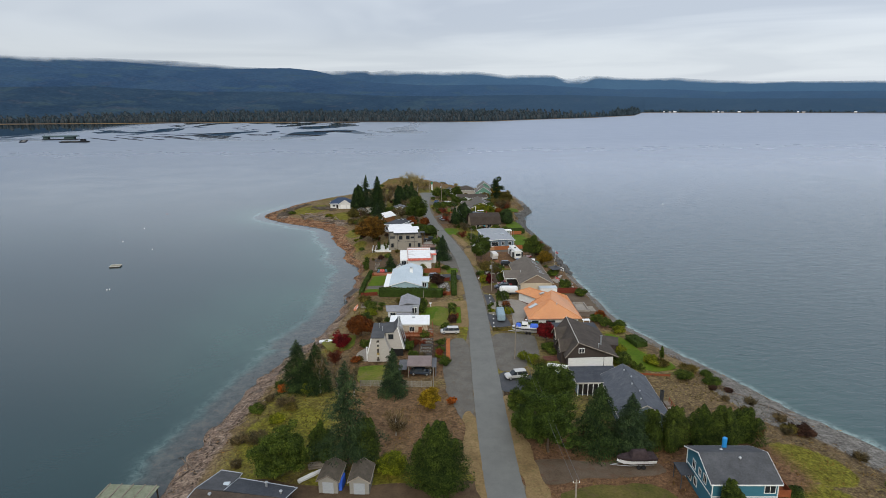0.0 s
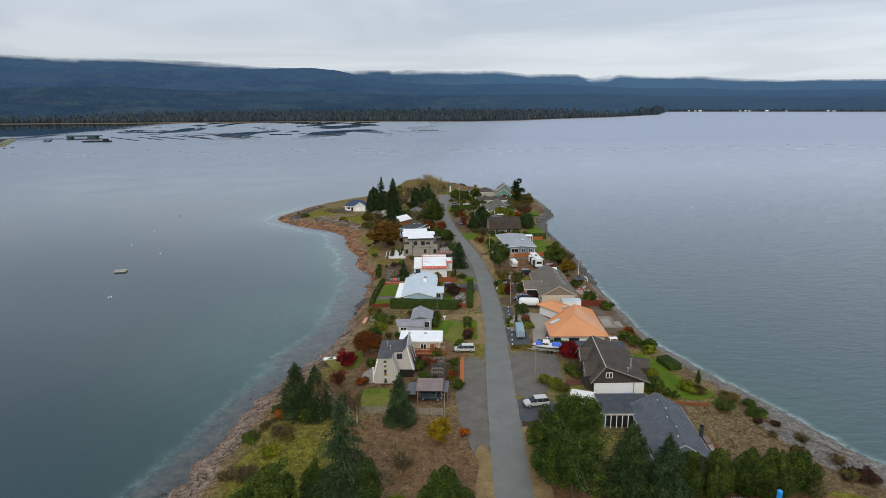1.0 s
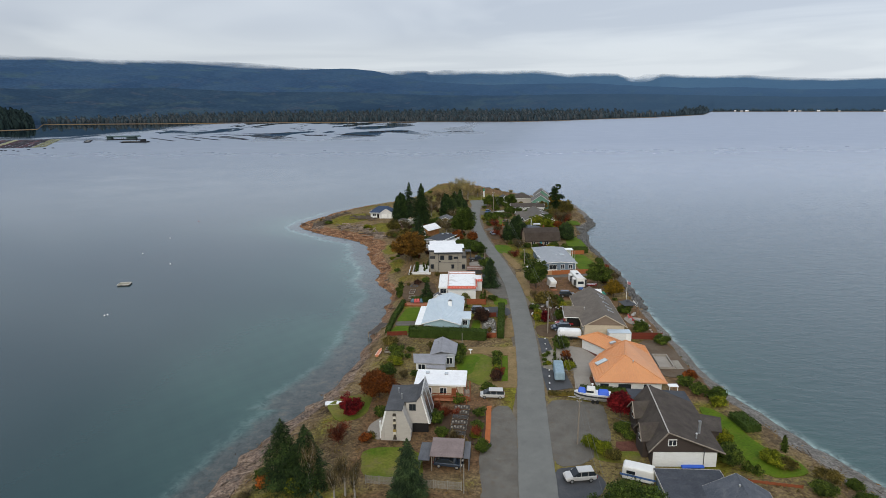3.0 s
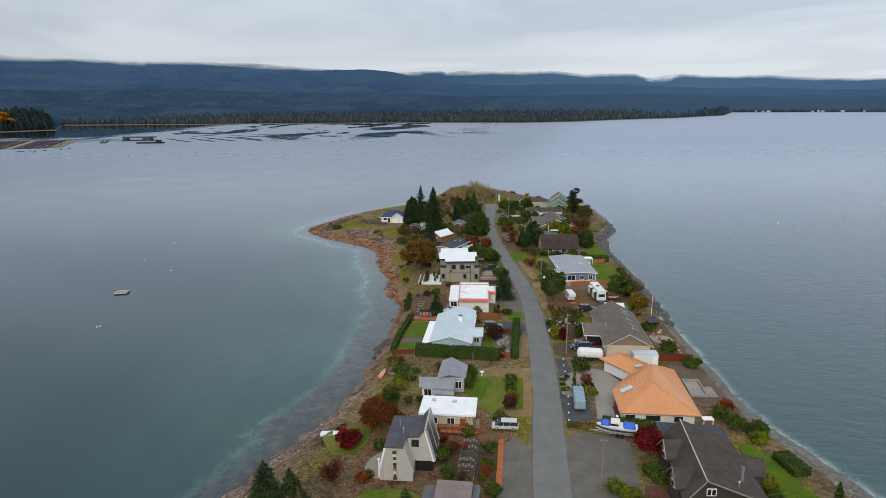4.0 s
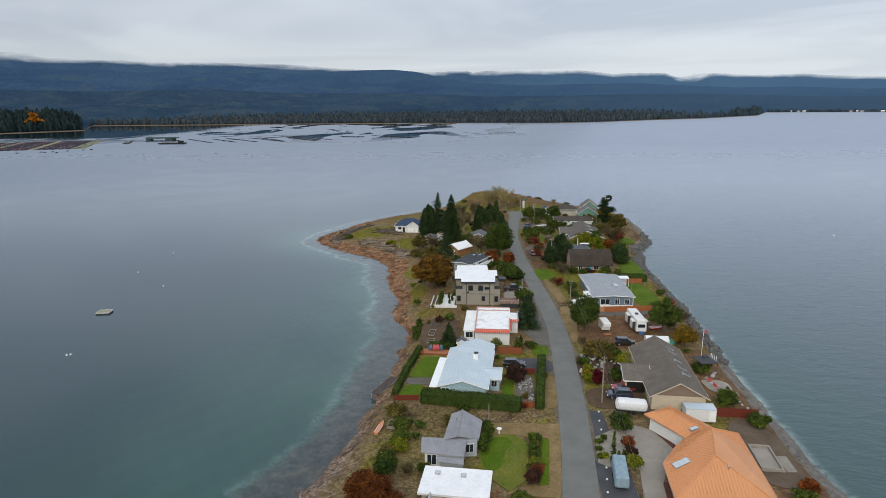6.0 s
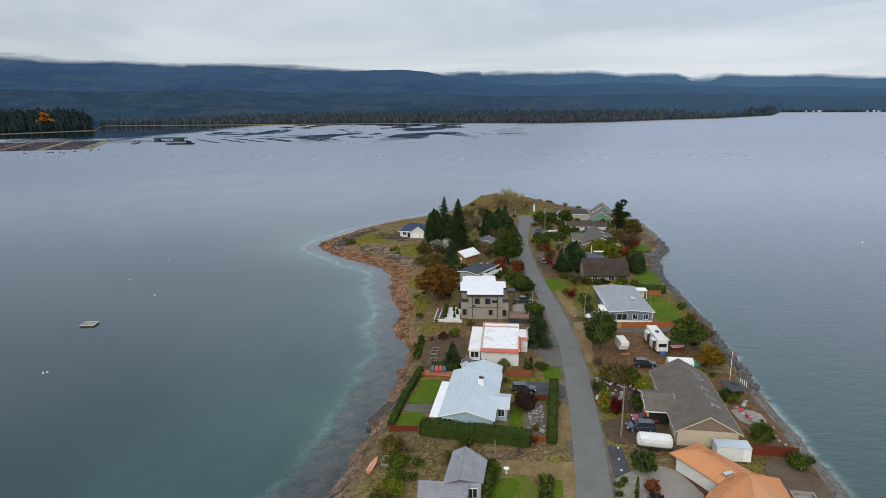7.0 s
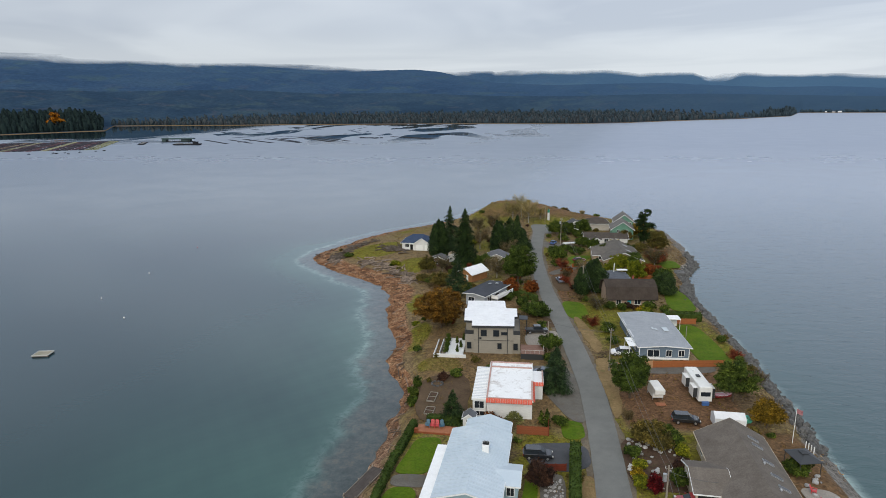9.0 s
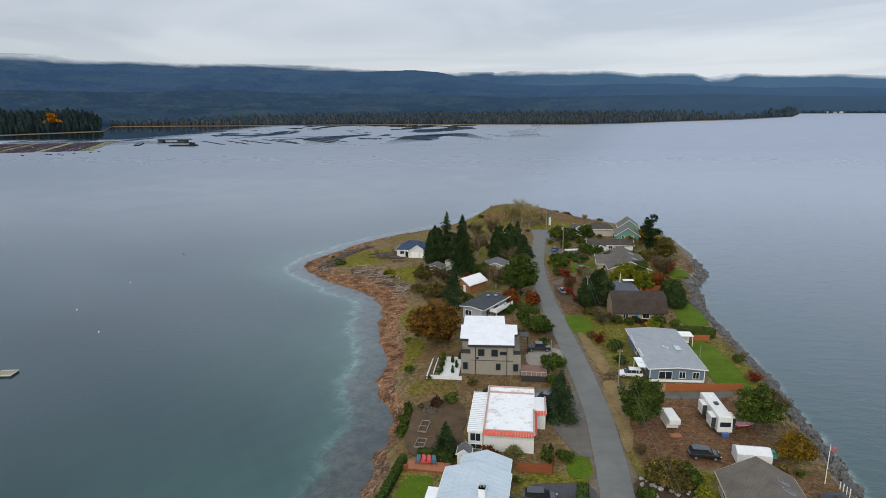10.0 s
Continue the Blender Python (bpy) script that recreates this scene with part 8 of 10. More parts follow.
def hedge(label, a, b, width, height, material=None):
    """A clipped hedge from a to b: a leafy block with an uneven skin."""
    length = math.dist(a, b)
    yaw = math.degrees(math.atan2(b[1] - a[1], b[0] - a[0]))
    ob = tagged(empty("hedge", pose((a[0] + b[0]) / 2, (a[1] + b[1]) / 2, 0, 0, 0, yaw)), label, "hedge")
    part("core", soft_box(-length / 2 + 0.15, length / 2 - 0.15, -width / 2 + 0.15, width / 2 - 0.15, -0.1, height - 0.15, 0.12), material or L_HEDGE, ob)
    n = int((2 * length * height + length * width + 2 * width * height) * 40)
    p = np.stack([RNG.uniform(-0.5, 0.5, n) * length, RNG.uniform(-0.5, 0.5, n) * width, RNG.uniform(0, 1, n) * height], 1)
    w = np.array((length * width, length * height, length * height, width * height * 2))
    side_ = RNG.choice(4, n, p=w / w.sum())
    p[side_ == 0, 2] = height
    p[side_ == 1, 1] = width / 2
    p[side_ == 2, 1] = -width / 2
    e = side_ == 3
    p[e, 0] = np.where(RNG.rand(e.sum()) < 0.5, -length / 2, length / 2)
    p += RNG.normal(size=p.shape) * 0.045
    p[:, 2] += 0.03 * np.sin(p[:, 0] * 1.3) - 0.05
    c = new("foliage", quads_mesh("foliage", p, 0.2, material or L_HEDGE))
    c.parent = ob


hedge("tall clipped dark cedar hedge", (-0.9, 169.6), (17.2, 167.0), 2.2, 2.3)
hedge("clipped cedar hedge beside the lane", (20.6, 167.4), (22.8, 187.2), 1.5, 2.2)
hedge("clipped hedge above the beach", (-6.3, 171.4), (-5.2, 184.0), 1.1, 1.0)
hedge("clipped hedge above the beach", (-4.9, 184.2), (-3.6, 193.6), 1.1, 1.2)
hedge("low clipped hedge on the shore lawn", (58.2, 129.9), (59.0, 125.0), 2.8, 1.3)
hedge("clipped green hedge by the drive", (33.0, 139.4), (41.4, 138.0), 1.8, 1.5)
hedge("tall green hedge behind the bungalow", (51.8, 250.6), (60.6, 249.8), 2.4, 1.9)
hedge("clipped hedge by the lane", (19.6, 255.5), (22.2, 249.8), 2.4, 1.4)
hedge("clipped hedge behind the dark-roofed house", (13.8, 268.6), (20.4, 262.4), 1.8, 1.5)
hedge("low straw-coloured ornamental grass row", (27.0, 139.3), (31.8, 138.6), 1.0, 0.7, L_OLIVE)
hedge("dark hedge along the garden", (-1.5, 194.5), (4.0, 194.2), 1.2, 1.6)

# small shrubs and dead stalks between the houses
def in_outline(x, y, outline):
    inside = False
    for (ax, ay), (bx, by) in zip(outline, outline[1:] + outline[:1]):
        if (ay > y) != (by > y) and x < (bx - ax) * (y - ay) / (by - ay) + ax:
            inside = not inside
    return inside


road_line = curve_points(ROAD, 12)
HOUSES = [(o.matrix_world.translation.copy(), max(6.0, max([max(c.dimensions.x, c.dimensions.y) for c in o.children]) * 0.62)) for o in scene.objects if o.get("category") in ("house", "carport")]
SHEDS = [(o.matrix_world.translation.copy(), 3.6) for o in scene.objects if o.get("category") in ("shed", "deck", "terrace")]
BARE_GROUND = [o for o, nm in zip(OUTLINES, PATCHES) if nm not in ("garden_bed", "yard")]


TENDED = ((27, 36, 138, 168), (51, 62.5, 111, 136), (9, 22, 142, 163), (30, 39, 115, 127), (51, 58.5, 147, 166), (-6, 3, 168, 192))


def open_place(x, y, gap=0.6):
    if np.min(np.hypot(road_line[:, 0] - x, road_line[:, 1] - y)) < 3.2 + gap:
        return False
    if any((p.x - x) ** 2 + (p.y - y) ** 2 < (r + gap) ** 2 for p, r in HOUSES + SHEDS):
        return False
    if any(x0 < x < x1 and y0 < y < y1 for x0, x1, y0, y1 in TENDED):
        return False
    return not any(in_outline(x, y, o) for o in BARE_GROUND)


tries = np.stack([RNG.uniform(-12, 64, 1600), RNG.uniform(118, 372, 1600)], 1)
far_in = shore_distance(tries[:, 0], tries[:, 1])
count = 0
for (x, y), dd in zip(tries, far_in):
    if dd < 4 or not open_place(x, y) or count >= 170:
        continue
    if 195 < y < 219 and 33 < x < 55 or np.min(np.hypot(spots[:, 0] - x, spots[:, 1] - y)) < 1.6:
        continue
    kind = RNG.choice(("bush", "bush", "olive", "bare", "redbare", "plum", "rust", "lime"), p=(0.26, 0.14, 0.2, 0.16, 0.08, 0.06, 0.05, 0.05))
    hh = RNG.uniform(0.7, 1.7)
    plant(str(kind), float(x), float(y), 0.0, float(hh), float(hh * RNG.uniform(0.5, 0.8)))
    count += 1

# brushy scrub on the open banks
for x0, x1, y0, y1, num, kinds in ((-29, -6, 84, 116, 46, ("olive", "olive", "bare", "lime", "bush", "bare")), (56, 78, 66, 128, 60, ("olive", "bare", "olive", "plum", "bush", "bare")), (-58, 0, 255, 345, 34, ("olive", "bare", "lime", "bush")), (-4, 66, 335, 424, 46, ("olive", "bare", "bare", "bush", "pale"))):
    px, py = RNG.uniform(x0, x1, num), RNG.uniform(y0, y1, num)
    dd = shore_distance(px, py)
    ok = (dd > 0.42 * bank_width(px, py)) & (dd < 14)
    for x, y, z in zip(px[ok], py[ok], land_z(px[ok], py[ok])):
        if open_place(x, y, 0.3) and np.min(np.hypot(spots[:, 0] - x, spots[:, 1] - y)) > 1.8:
            hh = RNG.uniform(0.6, 1.5)
            plant(str(RNG.choice(kinds)), float(x), float(y), float(z) - 0.05, float(hh), float(hh * RNG.uniform(0.7, 1.3)))

# rough growth on the banks, past counting: grass tufts and scrub
n = 42000
tx, ty = RNG.uniform(-62, 84, n), RNG.uniform(64, 432, n)
td = shore_distance(tx, ty)
tw = bank_width(tx, ty)
keep = (td > tw * 0.42) & ((td < tw * 1.35) & (wave(tx * 2, ty * 2, 31) > -0.25) | (wave(tx * 3, ty * 3, 35) > -0.25))
keep &= np.array([k_ and open_place(x_, y_, 0.1) for k_, x_, y_ in zip(keep, tx, ty)])
tx, ty, td = tx[keep], ty[keep], td[keep]
tz = ground_height(tx, ty, td)
k = 5
c = np.repeat(np.stack([tx, ty, tz], 1), k, 0) + RNG.normal(size=(len(tx) * k, 3)) * (0.22, 0.22, 0.0)
c[:, 2] += RNG.uniform(0.03, 0.3, len(c))
pick = wave(c[:, 0], c[:, 1], 33)
for name, label, sel, material, size, asp in (("bank_grass", "tufts of straw-coloured grass on the banks", pick < 0.3, leaf_mat("straw_grass", (0.17, 0.115, 0.05), (0.22, 0.15, 0.066), (0.30, 0.215, 0.105)), 0.33, 0.16),
                                              ("bank_scrub", "low green and brown scrub on the banks", pick >= 0.3, leaf_mat("bank_scrub_leaves", (0.09, 0.085, 0.022), (0.13, 0.115, 0.03), (0.20, 0.165, 0.05)), 0.3, 0.3)):
    q = c[sel]
    ob = new(name, quads_mesh(name, q, size, material, 0.0, asp, np.tile((0, 0, 1.0), (len(q), 1)) + RNG.normal(size=(len(q), 3)) * 0.45))
    tagged(ob, label, "grass", kind="stuff")

# wrack and splinters of driftwood on the beaches, past counting
n = 15000
bx, by = RNG.uniform(-62, 86, n), RNG.uniform(66, 432, n)
bd = shore_distance(bx, by)
bw_ = bank_width(bx, by)
keep = (bd > -0.3) & (bd < bw_ * 0.5) & (wave(bx * 2.5, by * 2.5, 41) > np.where(by < 150, 0.12, 0.08))
bx, by, bd = bx[keep], by[keep], bd[keep]
c = np.repeat(np.stack([bx, by, ground_height(bx, by, bd) + 0.05], 1), 3, 0) + RNG.normal(size=(3 * len(bx), 3)) * (0.35, 0.35, 0.04)
ob = new("beach_wrack", quads_mesh("beach_wrack", c, 0.5, leaf_mat("wrack_and_splinters", (0.06, 0.035, 0.023), (0.23, 0.135, 0.078), (0.56, 0.45, 0.34), 0.9), 0.85, 0.22))
tagged(ob, "brown wrack and driftwood splinters on the beach", "wrack", kind="stuff")


# weed and small stones straggling across the waterline of the bay
n = 30000
kx, ky = RNG.uniform(-62, 4, n), RNG.uniform(82, 345, n)
kd = shore_distance(kx, ky)
keep = (kd < 1.2) & (kd > -2.0) & (RNG.rand(n) < np.exp(np.minimum(kd, 0) / 0.55)) & (wave(kx * 3, ky * 3, 47) + 0.35 * wave(kx * 9, ky * 9, 48) > -0.12)
kx, ky, kd = kx[keep], ky[keep], kd[keep]
c = np.repeat(np.stack([kx, ky, np.maximum(ground_height(kx, ky, kd), WATER) + 0.03], 1), 4, 0) + RNG.normal(size=(4 * len(kx), 3)) * (0.3, 0.3, 0.01)
ob = new("shore_weed", quads_mesh("shore_weed", c, 0.2, leaf_mat("brown_kelp", (0.03, 0.022, 0.016), (0.105, 0.062, 0.036), (0.24, 0.15, 0.09), 0.6), 0.96, 0.6))
tagged(ob, "brown kelp and small stones along the waterline", "seaweed", kind="stuff")

# ---- vehicles ----
def side_profile(bm, outline, half, tuck=0.0, top=0.0):
    """A body from its side outline (x, z), narrowed by tuck above the height top."""
    rows = []
    for s in (-1, 1):
        rows.append([bm.verts.new((x, s * (half - (tuck if z > top else 0.0)), z)) for x, z in outline])
    n = len(outline)
    for i in range(n):
        j = (i + 1) % n
        bm.faces.new((rows[0][i], rows[0][j], rows[1][j], rows[1][i]))
    bm.faces.new(rows[0][::-1])
    bm.faces.new(rows[1])
    bmesh.ops.recalc_face_normals(bm, faces=list(bm.faces))
    return bm


CARS = {
    "van": (5.0, 0.98, [(-2.42, 0.32), (-2.5, 0.6), (-2.48, 0.98), (-2.3, 1.05), (1.2, 1.02), (1.75, 0.98), (2.2, 0.86), (2.42, 0.7), (2.5, 0.5), (2.45, 0.3)], [(-2.4, 1.0), (-2.3, 1.45), (-2.1, 1.68), (-1.6, 1.74), (0.2, 1.74), (0.7, 1.66), (1.9, 0.98)], (-1.55, 1.6)),
    "suv": (4.7, 0.95, [(-2.28, 0.36), (-2.36, 0.65), (-2.34, 1.0), (-2.15, 1.07), (0.9, 1.05), (1.7, 1.0), (2.1, 0.9), (2.3, 0.72), (2.35, 0.52), (2.3, 0.34)], [(-2.2, 1.02), (-2.1, 1.4), (-1.85, 1.63), (-1.3, 1.7), (0.0, 1.7), (0.4, 1.62), (1.3, 1.0)], (-1.4, 1.45)),
    "pickup": (5.6, 0.98, [(-2.8, 0.45), (-2.82, 1.05), (0.9, 1.06), (1.2, 1.08), (2.3, 1.0), (2.65, 0.9), (2.8, 0.7), (2.75, 0.42)], [(-0.9, 1.06), (-0.75, 1.68), (-0.5, 1.8), (0.5, 1.8), (0.8, 1.7), (1.5, 1.06)], (-1.75, 1.75)),
    "car": (4.5, 0.9, [(-2.2, 0.32), (-2.25, 0.75), (-2.1, 0.9), (-1.9, 0.93), (1.0, 0.89), (1.7, 0.82), (2.1, 0.72), (2.25, 0.55), (2.2, 0.3)], [(-1.95, 0.9), (-1.4, 1.28), (-1.0, 1.4), (-0.1, 1.42), (0.3, 1.34), (1.15, 0.88)], (-1.35, 1.4)),
}


def vehicle(kind, label, x, y, yaw, paint, z=0.05):
    length, half, low, high, axles = CARS[kind]
    fit_ = 0.92 if kind == "van" else 1.0
    ob = tagged(empty({"van": "minivan", "suv": "suv_car", "pickup": "pickup_truck", "car": "car"}[kind], pose(x, y, z, 0, 0, yaw) @ Matrix.Diagonal((fit_, fit_, fit_, 1))), label, "car", "parked vehicles")
    bm = side_profile(bmesh.new(), low, half)
    bmesh.ops.bevel(bm, geom=list(bm.edges), offset=0.13, segments=3, affect="EDGES")
    part("body", bm, paint, ob)
    bm = side_profile(bmesh.new(), high, half - 0.06, 0.16, 1.3 if kind != "car" else 1.1)
    bmesh.ops.bevel(bm, geom=list(bm.edges), offset=0.05, segments=2, affect="EDGES")
    cab = part("window_band", bm, M_GLASS, ob)
    zt = max(p[1] for p in high)
    tops = [(p[0], zt) for p in high if p[1] > zt - 0.13]
    bm = soft_box(min(p[0] for p in tops) - 0.05, max(p[0] for p in tops) + 0.02, -half + 0.2, half - 0.2, tops[0][1] - 0.08, tops[0][1] + 0.05, 0.04)
    part("roof_panel", bm, paint, ob)
    x0, x1 = high[0][0], high[-1][0]
    for s in (-1, 1):
        for f in (0.36, 0.64):
            xm = x0 + (x1 - x0) * f
            part("door_pillar", tube(bmesh.new(), (xm, s * (half - 0.06), high[0][1]), (xm - 0.03, s * (half - 0.22), tops[0][1]), 0.03, n=4), paint, cab)
    if kind == "pickup":
        part("cargo_bed", boxes((-2.72, -0.98, -half + 0.1, half - 0.1, 1.06, 1.075)), T_DARK, ob)
    for ax in axles:
        for s in (-1, 1):
            w = part("wheel", tubes(((ax, s * (half - 0.22), 0.33), (ax, s * (half + 0.01), 0.33), 0.34, 0.34, 16)), M_TYRE, ob)
            part("rim", tubes(((ax, s * (half + 0.012), 0.33), (ax, s * (half + 0.025), 0.33), 0.21, 0.18, 12)), M_RIM, w)
    for s in (-1, 1):
        part("headlight", soft_box(length / 2 - 0.28, length / 2 - 0.02, s * (half - 0.26) - 0.16, s * (half - 0.26) + 0.16, 0.62, 0.76, 0.03), M_LAMP, ob)
        part("tail_light", soft_box(-length / 2 - 0.01, -length / 2 + 0.06, s * (half - 0.13) - 0.08, s * (half - 0.13) + 0.08, 0.7, 0.98, 0.02), M_TAIL, ob)
        part("mirror", soft_box(x1 - 0.55, x1 - 0.35, s * (half + 0.08) - 0.09, s * (half + 0.08) + 0.09, 1.0, 1.14, 0.03), paint, ob)
    part("bumper", soft_box(length / 2 - 0.12, length / 2 + 0.05, -half + 0.12, half - 0.12, 0.36, 0.56, 0.04), T_DARK, ob)
    return ob


P_SILVER = plain("silver_car_paint", (0.50, 0.49, 0.47), 0.4, 0.15, 0.4)
P_BLACK = plain("black_car_paint", (0.015, 0.016, 0.018), 0.25, 0.0, 0.8)
P_NAVY = plain("dark_blue_car_paint", (0.03, 0.045, 0.07), 0.25, 0.2, 0.8)
P_RED = plain("red_car_paint", (0.28, 0.015, 0.02), 0.3, 0.0, 0.7)
P_WHITE = plain("white_car_paint", (0.68, 0.68, 0.68), 0.3, 0.0, 0.6)
P_BLUE = plain("blue_car_paint", (0.05, 0.12, 0.3), 0.3, 0.0, 0.6)
P_MAROON = plain("maroon_car_paint", (0.14, 0.015, 0.025), 0.3, 0.0, 0.6)

vehicle("van", "silver minivan parked on the dry verge", 16.2, 138.3, 176, P_SILVER)
vehicle("suv", "silver four-wheel-drive car parked on dark asphalt", 26.9, 112.4, 186, P_SILVER)
vehicle("car", "dark blue car under the carport roof", 7.6, 116.2, -10, P_NAVY)
vehicle("car", "red car parked before the brown-roofed house", 37.2, 175.6, 178, P_RED)
vehicle("suv", "dark blue estate car beside the red one", 35.8, 172.6, 178, P_NAVY)
vehicle("suv", "black four-wheel-drive car on bare earth", 42.6, 198.2, -3, P_BLACK)
vehicle("suv", "white car beside the slate blue house", 37.0, 226.6, 178, P_WHITE)
vehicle("suv", "black car on the drive behind the hedge", 16.9, 185.4, 0, P_BLACK)
vehicle("suv", "dark car in the shade of a spruce", 19.4, 214.6, 160, P_NAVY)
vehicle("pickup", "black pickup truck beside the tall house", 19.4, 238.4, 5, P_BLACK)
vehicle("car", "silver-blue car on leaf-strewn gravel", 28.6, 281.6, 100, plain("pale_blue_car_paint", (0.24, 0.28, 0.36), 0.35, 0.3, 0.5))
vehicle("car", "maroon car on the garden drive", 37.2, 306.4, 20, P_MAROON)
vehicle("car", "bright blue car near the lane's end", 30.4, 332.8, 70, P_BLUE)


def cover_box(name, label, x, y, yaw, l, w, h, material, category, wheels=True, z=0.05, r=0.35):
    """A wheeled box with rounded edges: caravan, covered trailer."""
    ob = tagged(empty(name, pose(x, y, z, 0, 0, yaw)), label, category)
    part("body", soft_box(-l / 2, l / 2, -w / 2, w / 2, 0.45, h, r, 0.08, 3), material, ob)
    part("chassis", boxes((-l / 2 + 0.2, l / 2 - 0.1, -w / 2 + 0.2, w / 2 - 0.2, 0.36, 0.47), (l / 2 - 0.1, l / 2 + 0.8, -0.06, 0.06, 0.38, 0.46)), T_DARK, ob)
    if wheels:
        for ax in (-0.5, 0.4):
            for s in (-1, 1):
                part("wheel", tubes(((ax, s * (w / 2 - 0.2), 0.32), (ax, s * (w / 2 - 0.02), 0.32), 0.32, 0.32, 14)), M_TYRE, ob)
    return ob


M_TARP = surface("white_cloth_cover", (0.62, 0.62, 0.62), (0.70, 0.70, 0.69), 0.6, 0.7, 0.15, stain=(0.54, 0.54, 0.53), fine=2, distance=0.05, grit=0.08)
M_BLUECOVER = surface("pale_blue_cloth_cover", (0.20, 0.29, 0.34), (0.27, 0.36, 0.41), 0.8, 0.7, 0.4, stain=(0.16, 0.22, 0.26), fine=3, distance=0.1)
M_RV = plain("white_fibreglass", (0.66, 0.65, 0.61), 0.4)
t = cover_box("covered_trailer", "trailer under a white cloth cover", 36.7, 167.2, -8, 5.6, 2.3, 2.4, M_TARP, "trailer", r=0.85)
t = cover_box("covered_caravan", "caravan under a pale blue cloth cover", 30.4, 147.0, 83, 6.2, 2.1, 2.2, M_BLUECOVER, "caravan")
c = cover_box("caravan", "white caravan with a blue stripe among trees", 35.4, 112.0, -24, 4.6, 2.2, 2.5, M_RV, "caravan")
part("stripe", boxes((-2.5, 2.5, -1.165, -1.14, 1.1, 1.4)), P_BLUE, c)
part("window_pane", boxes((-1.6, -0.4, -1.17, -1.13, 1.5, 2.0)), M_GLASS, c)
rv = cover_box("camper_trailer", "large white fifth-wheel camper with dark slide-outs", 47.8, 209.6, 92, 9.0, 2.5, 3.3, M_RV, "caravan", r=0.18)
for sx, sy in ((-2.6, -1.55), (1.8, 1.55), (-2.4, 1.55)):
    s = part("slide_out", soft_box(sx - 1.1, sx + 1.1, sy - 0.4, sy + 0.4, 0.8, 2.7, 0.05), M_RV, rv)
    part("slide_side", boxes((sx - 1.13, sx - 1.10, sy - 0.36, sy + 0.36, 0.85, 2.65)), T_DARK, s)
part("rear_window", soft_box(-4.53, -4.38, -0.85, 0.85, 1.5, 2.3, 0.03), M_GLASS, rv)
part("roof_unit", soft_box(-0.4, 0.5, -0.35, 0.35, 3.28, 3.55, 0.08), T_DARK, rv)
part("roof_vent", soft_box(2.3, 2.8, -0.25, 0.25, 3.28, 3.45, 0.05), M_TRIM, rv)
part("blue_bin", soft_box(-5.2, -4.7, -0.5, 0.7, 0.0, 0.7, 0.04), P_BLUE, rv)
tc_ = cover_box("camper_trailer", "small white truck camper on a stand", 39.7, 207.6, 95, 3.4, 2.0, 2.5, M_RV, "caravan", False, r=0.15)
part("cab_over", soft_box(-2.6, -1.5, -0.95, 0.95, 1.5, 2.45, 0.12), M_RV, tc_)
part("plywood", boxes((-3.9, -2.7, -0.9, 0.9, 0.02, 0.08)), M_DECK, tc_)
for sx in (-1.4, 1.4):
    for sy in (-0.9, 0.9):
        part("jack", tubes(((sx, sy, -0.05), (sx, sy, 0.6), 0.05)), M_GALV, tc_)


def hull(bm, l, half, deck, keel):
    """A boat hull: pointed bow at +x, flat transom at -x."""
    st = ((-0.5, 0.92, 0.2), (-0.2, 1.0, 0.1), (0.15, 0.92, 0.08), (0.36, 0.58, 0.2), (0.5, 0.03, 0.75))
    rows = []
    for f, wd, kl in st:
        x = f * l
        rows.append([bm.verts.new(p) for p in ((x, -half * wd, deck + 0.25 * max(0, f)), (x, -half * wd * 0.8, keel + (deck - keel) * max(kl, 0.35)), (x, 0, keel + (deck - keel) * kl * 0.8), (x, half * wd * 0.8, keel + (deck - keel) * max(kl, 0.35)), (x, half * wd, deck + 0.25 * max(0, f)))])
    for a, b in zip(rows, rows[1:]):
        for k in range(4):
            bm.faces.new((a[k], a[k + 1], b[k + 1], b[k]))
        bm.faces.new((a[4], a[0], b[0], b[4]))
    bm.faces.new(rows[0])
    bm.faces.new(rows[-1][::-1])
    bmesh.ops.recalc_face_normals(bm, faces=list(bm.faces))
    return bm


def boat_trailer(ob, l):
    tr = part("trailer_frame", tubes(((-l * 0.45, -0.6, 0.45), (l * 0.2, -0.6, 0.45), 0.05), ((-l * 0.45, 0.6, 0.45), (l * 0.2, 0.6, 0.45), 0.05), ((l * 0.2, -0.6, 0.45), (l * 0.66, 0, 0.45), 0.05), ((l * 0.2, 0.6, 0.45), (l * 0.66, 0, 0.45), 0.05)), M_GALV, ob)
    for ax in (-0.9, -0.15):
        for s in (-1, 1):
            part("wheel", tubes(((ax, s * 0.85, 0.32), (ax, s * 1.08, 0.32), 0.32, 0.32, 14)), M_TYRE, tr)


b = tagged(empty("motor_boat", pose(34.6, 136.4, 0.05, 0, 0, 167)), "white motor boat with blue covers on a trailer", "boat")
part("hull", hull(bmesh.new(), 6.6, 1.15, 1.75, 0.55), P_WHITE, b)
part("cabin", soft_box(-0.6, 1.2, -0.85, 0.85, 1.75, 2.75, 0.12, 0.2), M_RV, b)
part("hull_stripe", hull(bmesh.new(), 6.64, 1.175, 1.42, 0.53), T_DARK, b)
part("boot_line", hull(bmesh.new(), 6.66, 1.185, 1.1, 0.52), P_SILVER, b)
part("radar_mast", tubes(((0.1, 0, 2.7), (0.1, 0, 3.4), 0.05), ((0.1, 0, 3.4), (0.1, 0, 3.5), 0.25, 0.2, 10)), M_TRIM, b)
part("windscreen", soft_box(-0.2, 1.15, -0.87, 0.87, 2.0, 2.32, 0.04), M_GLASS, b)
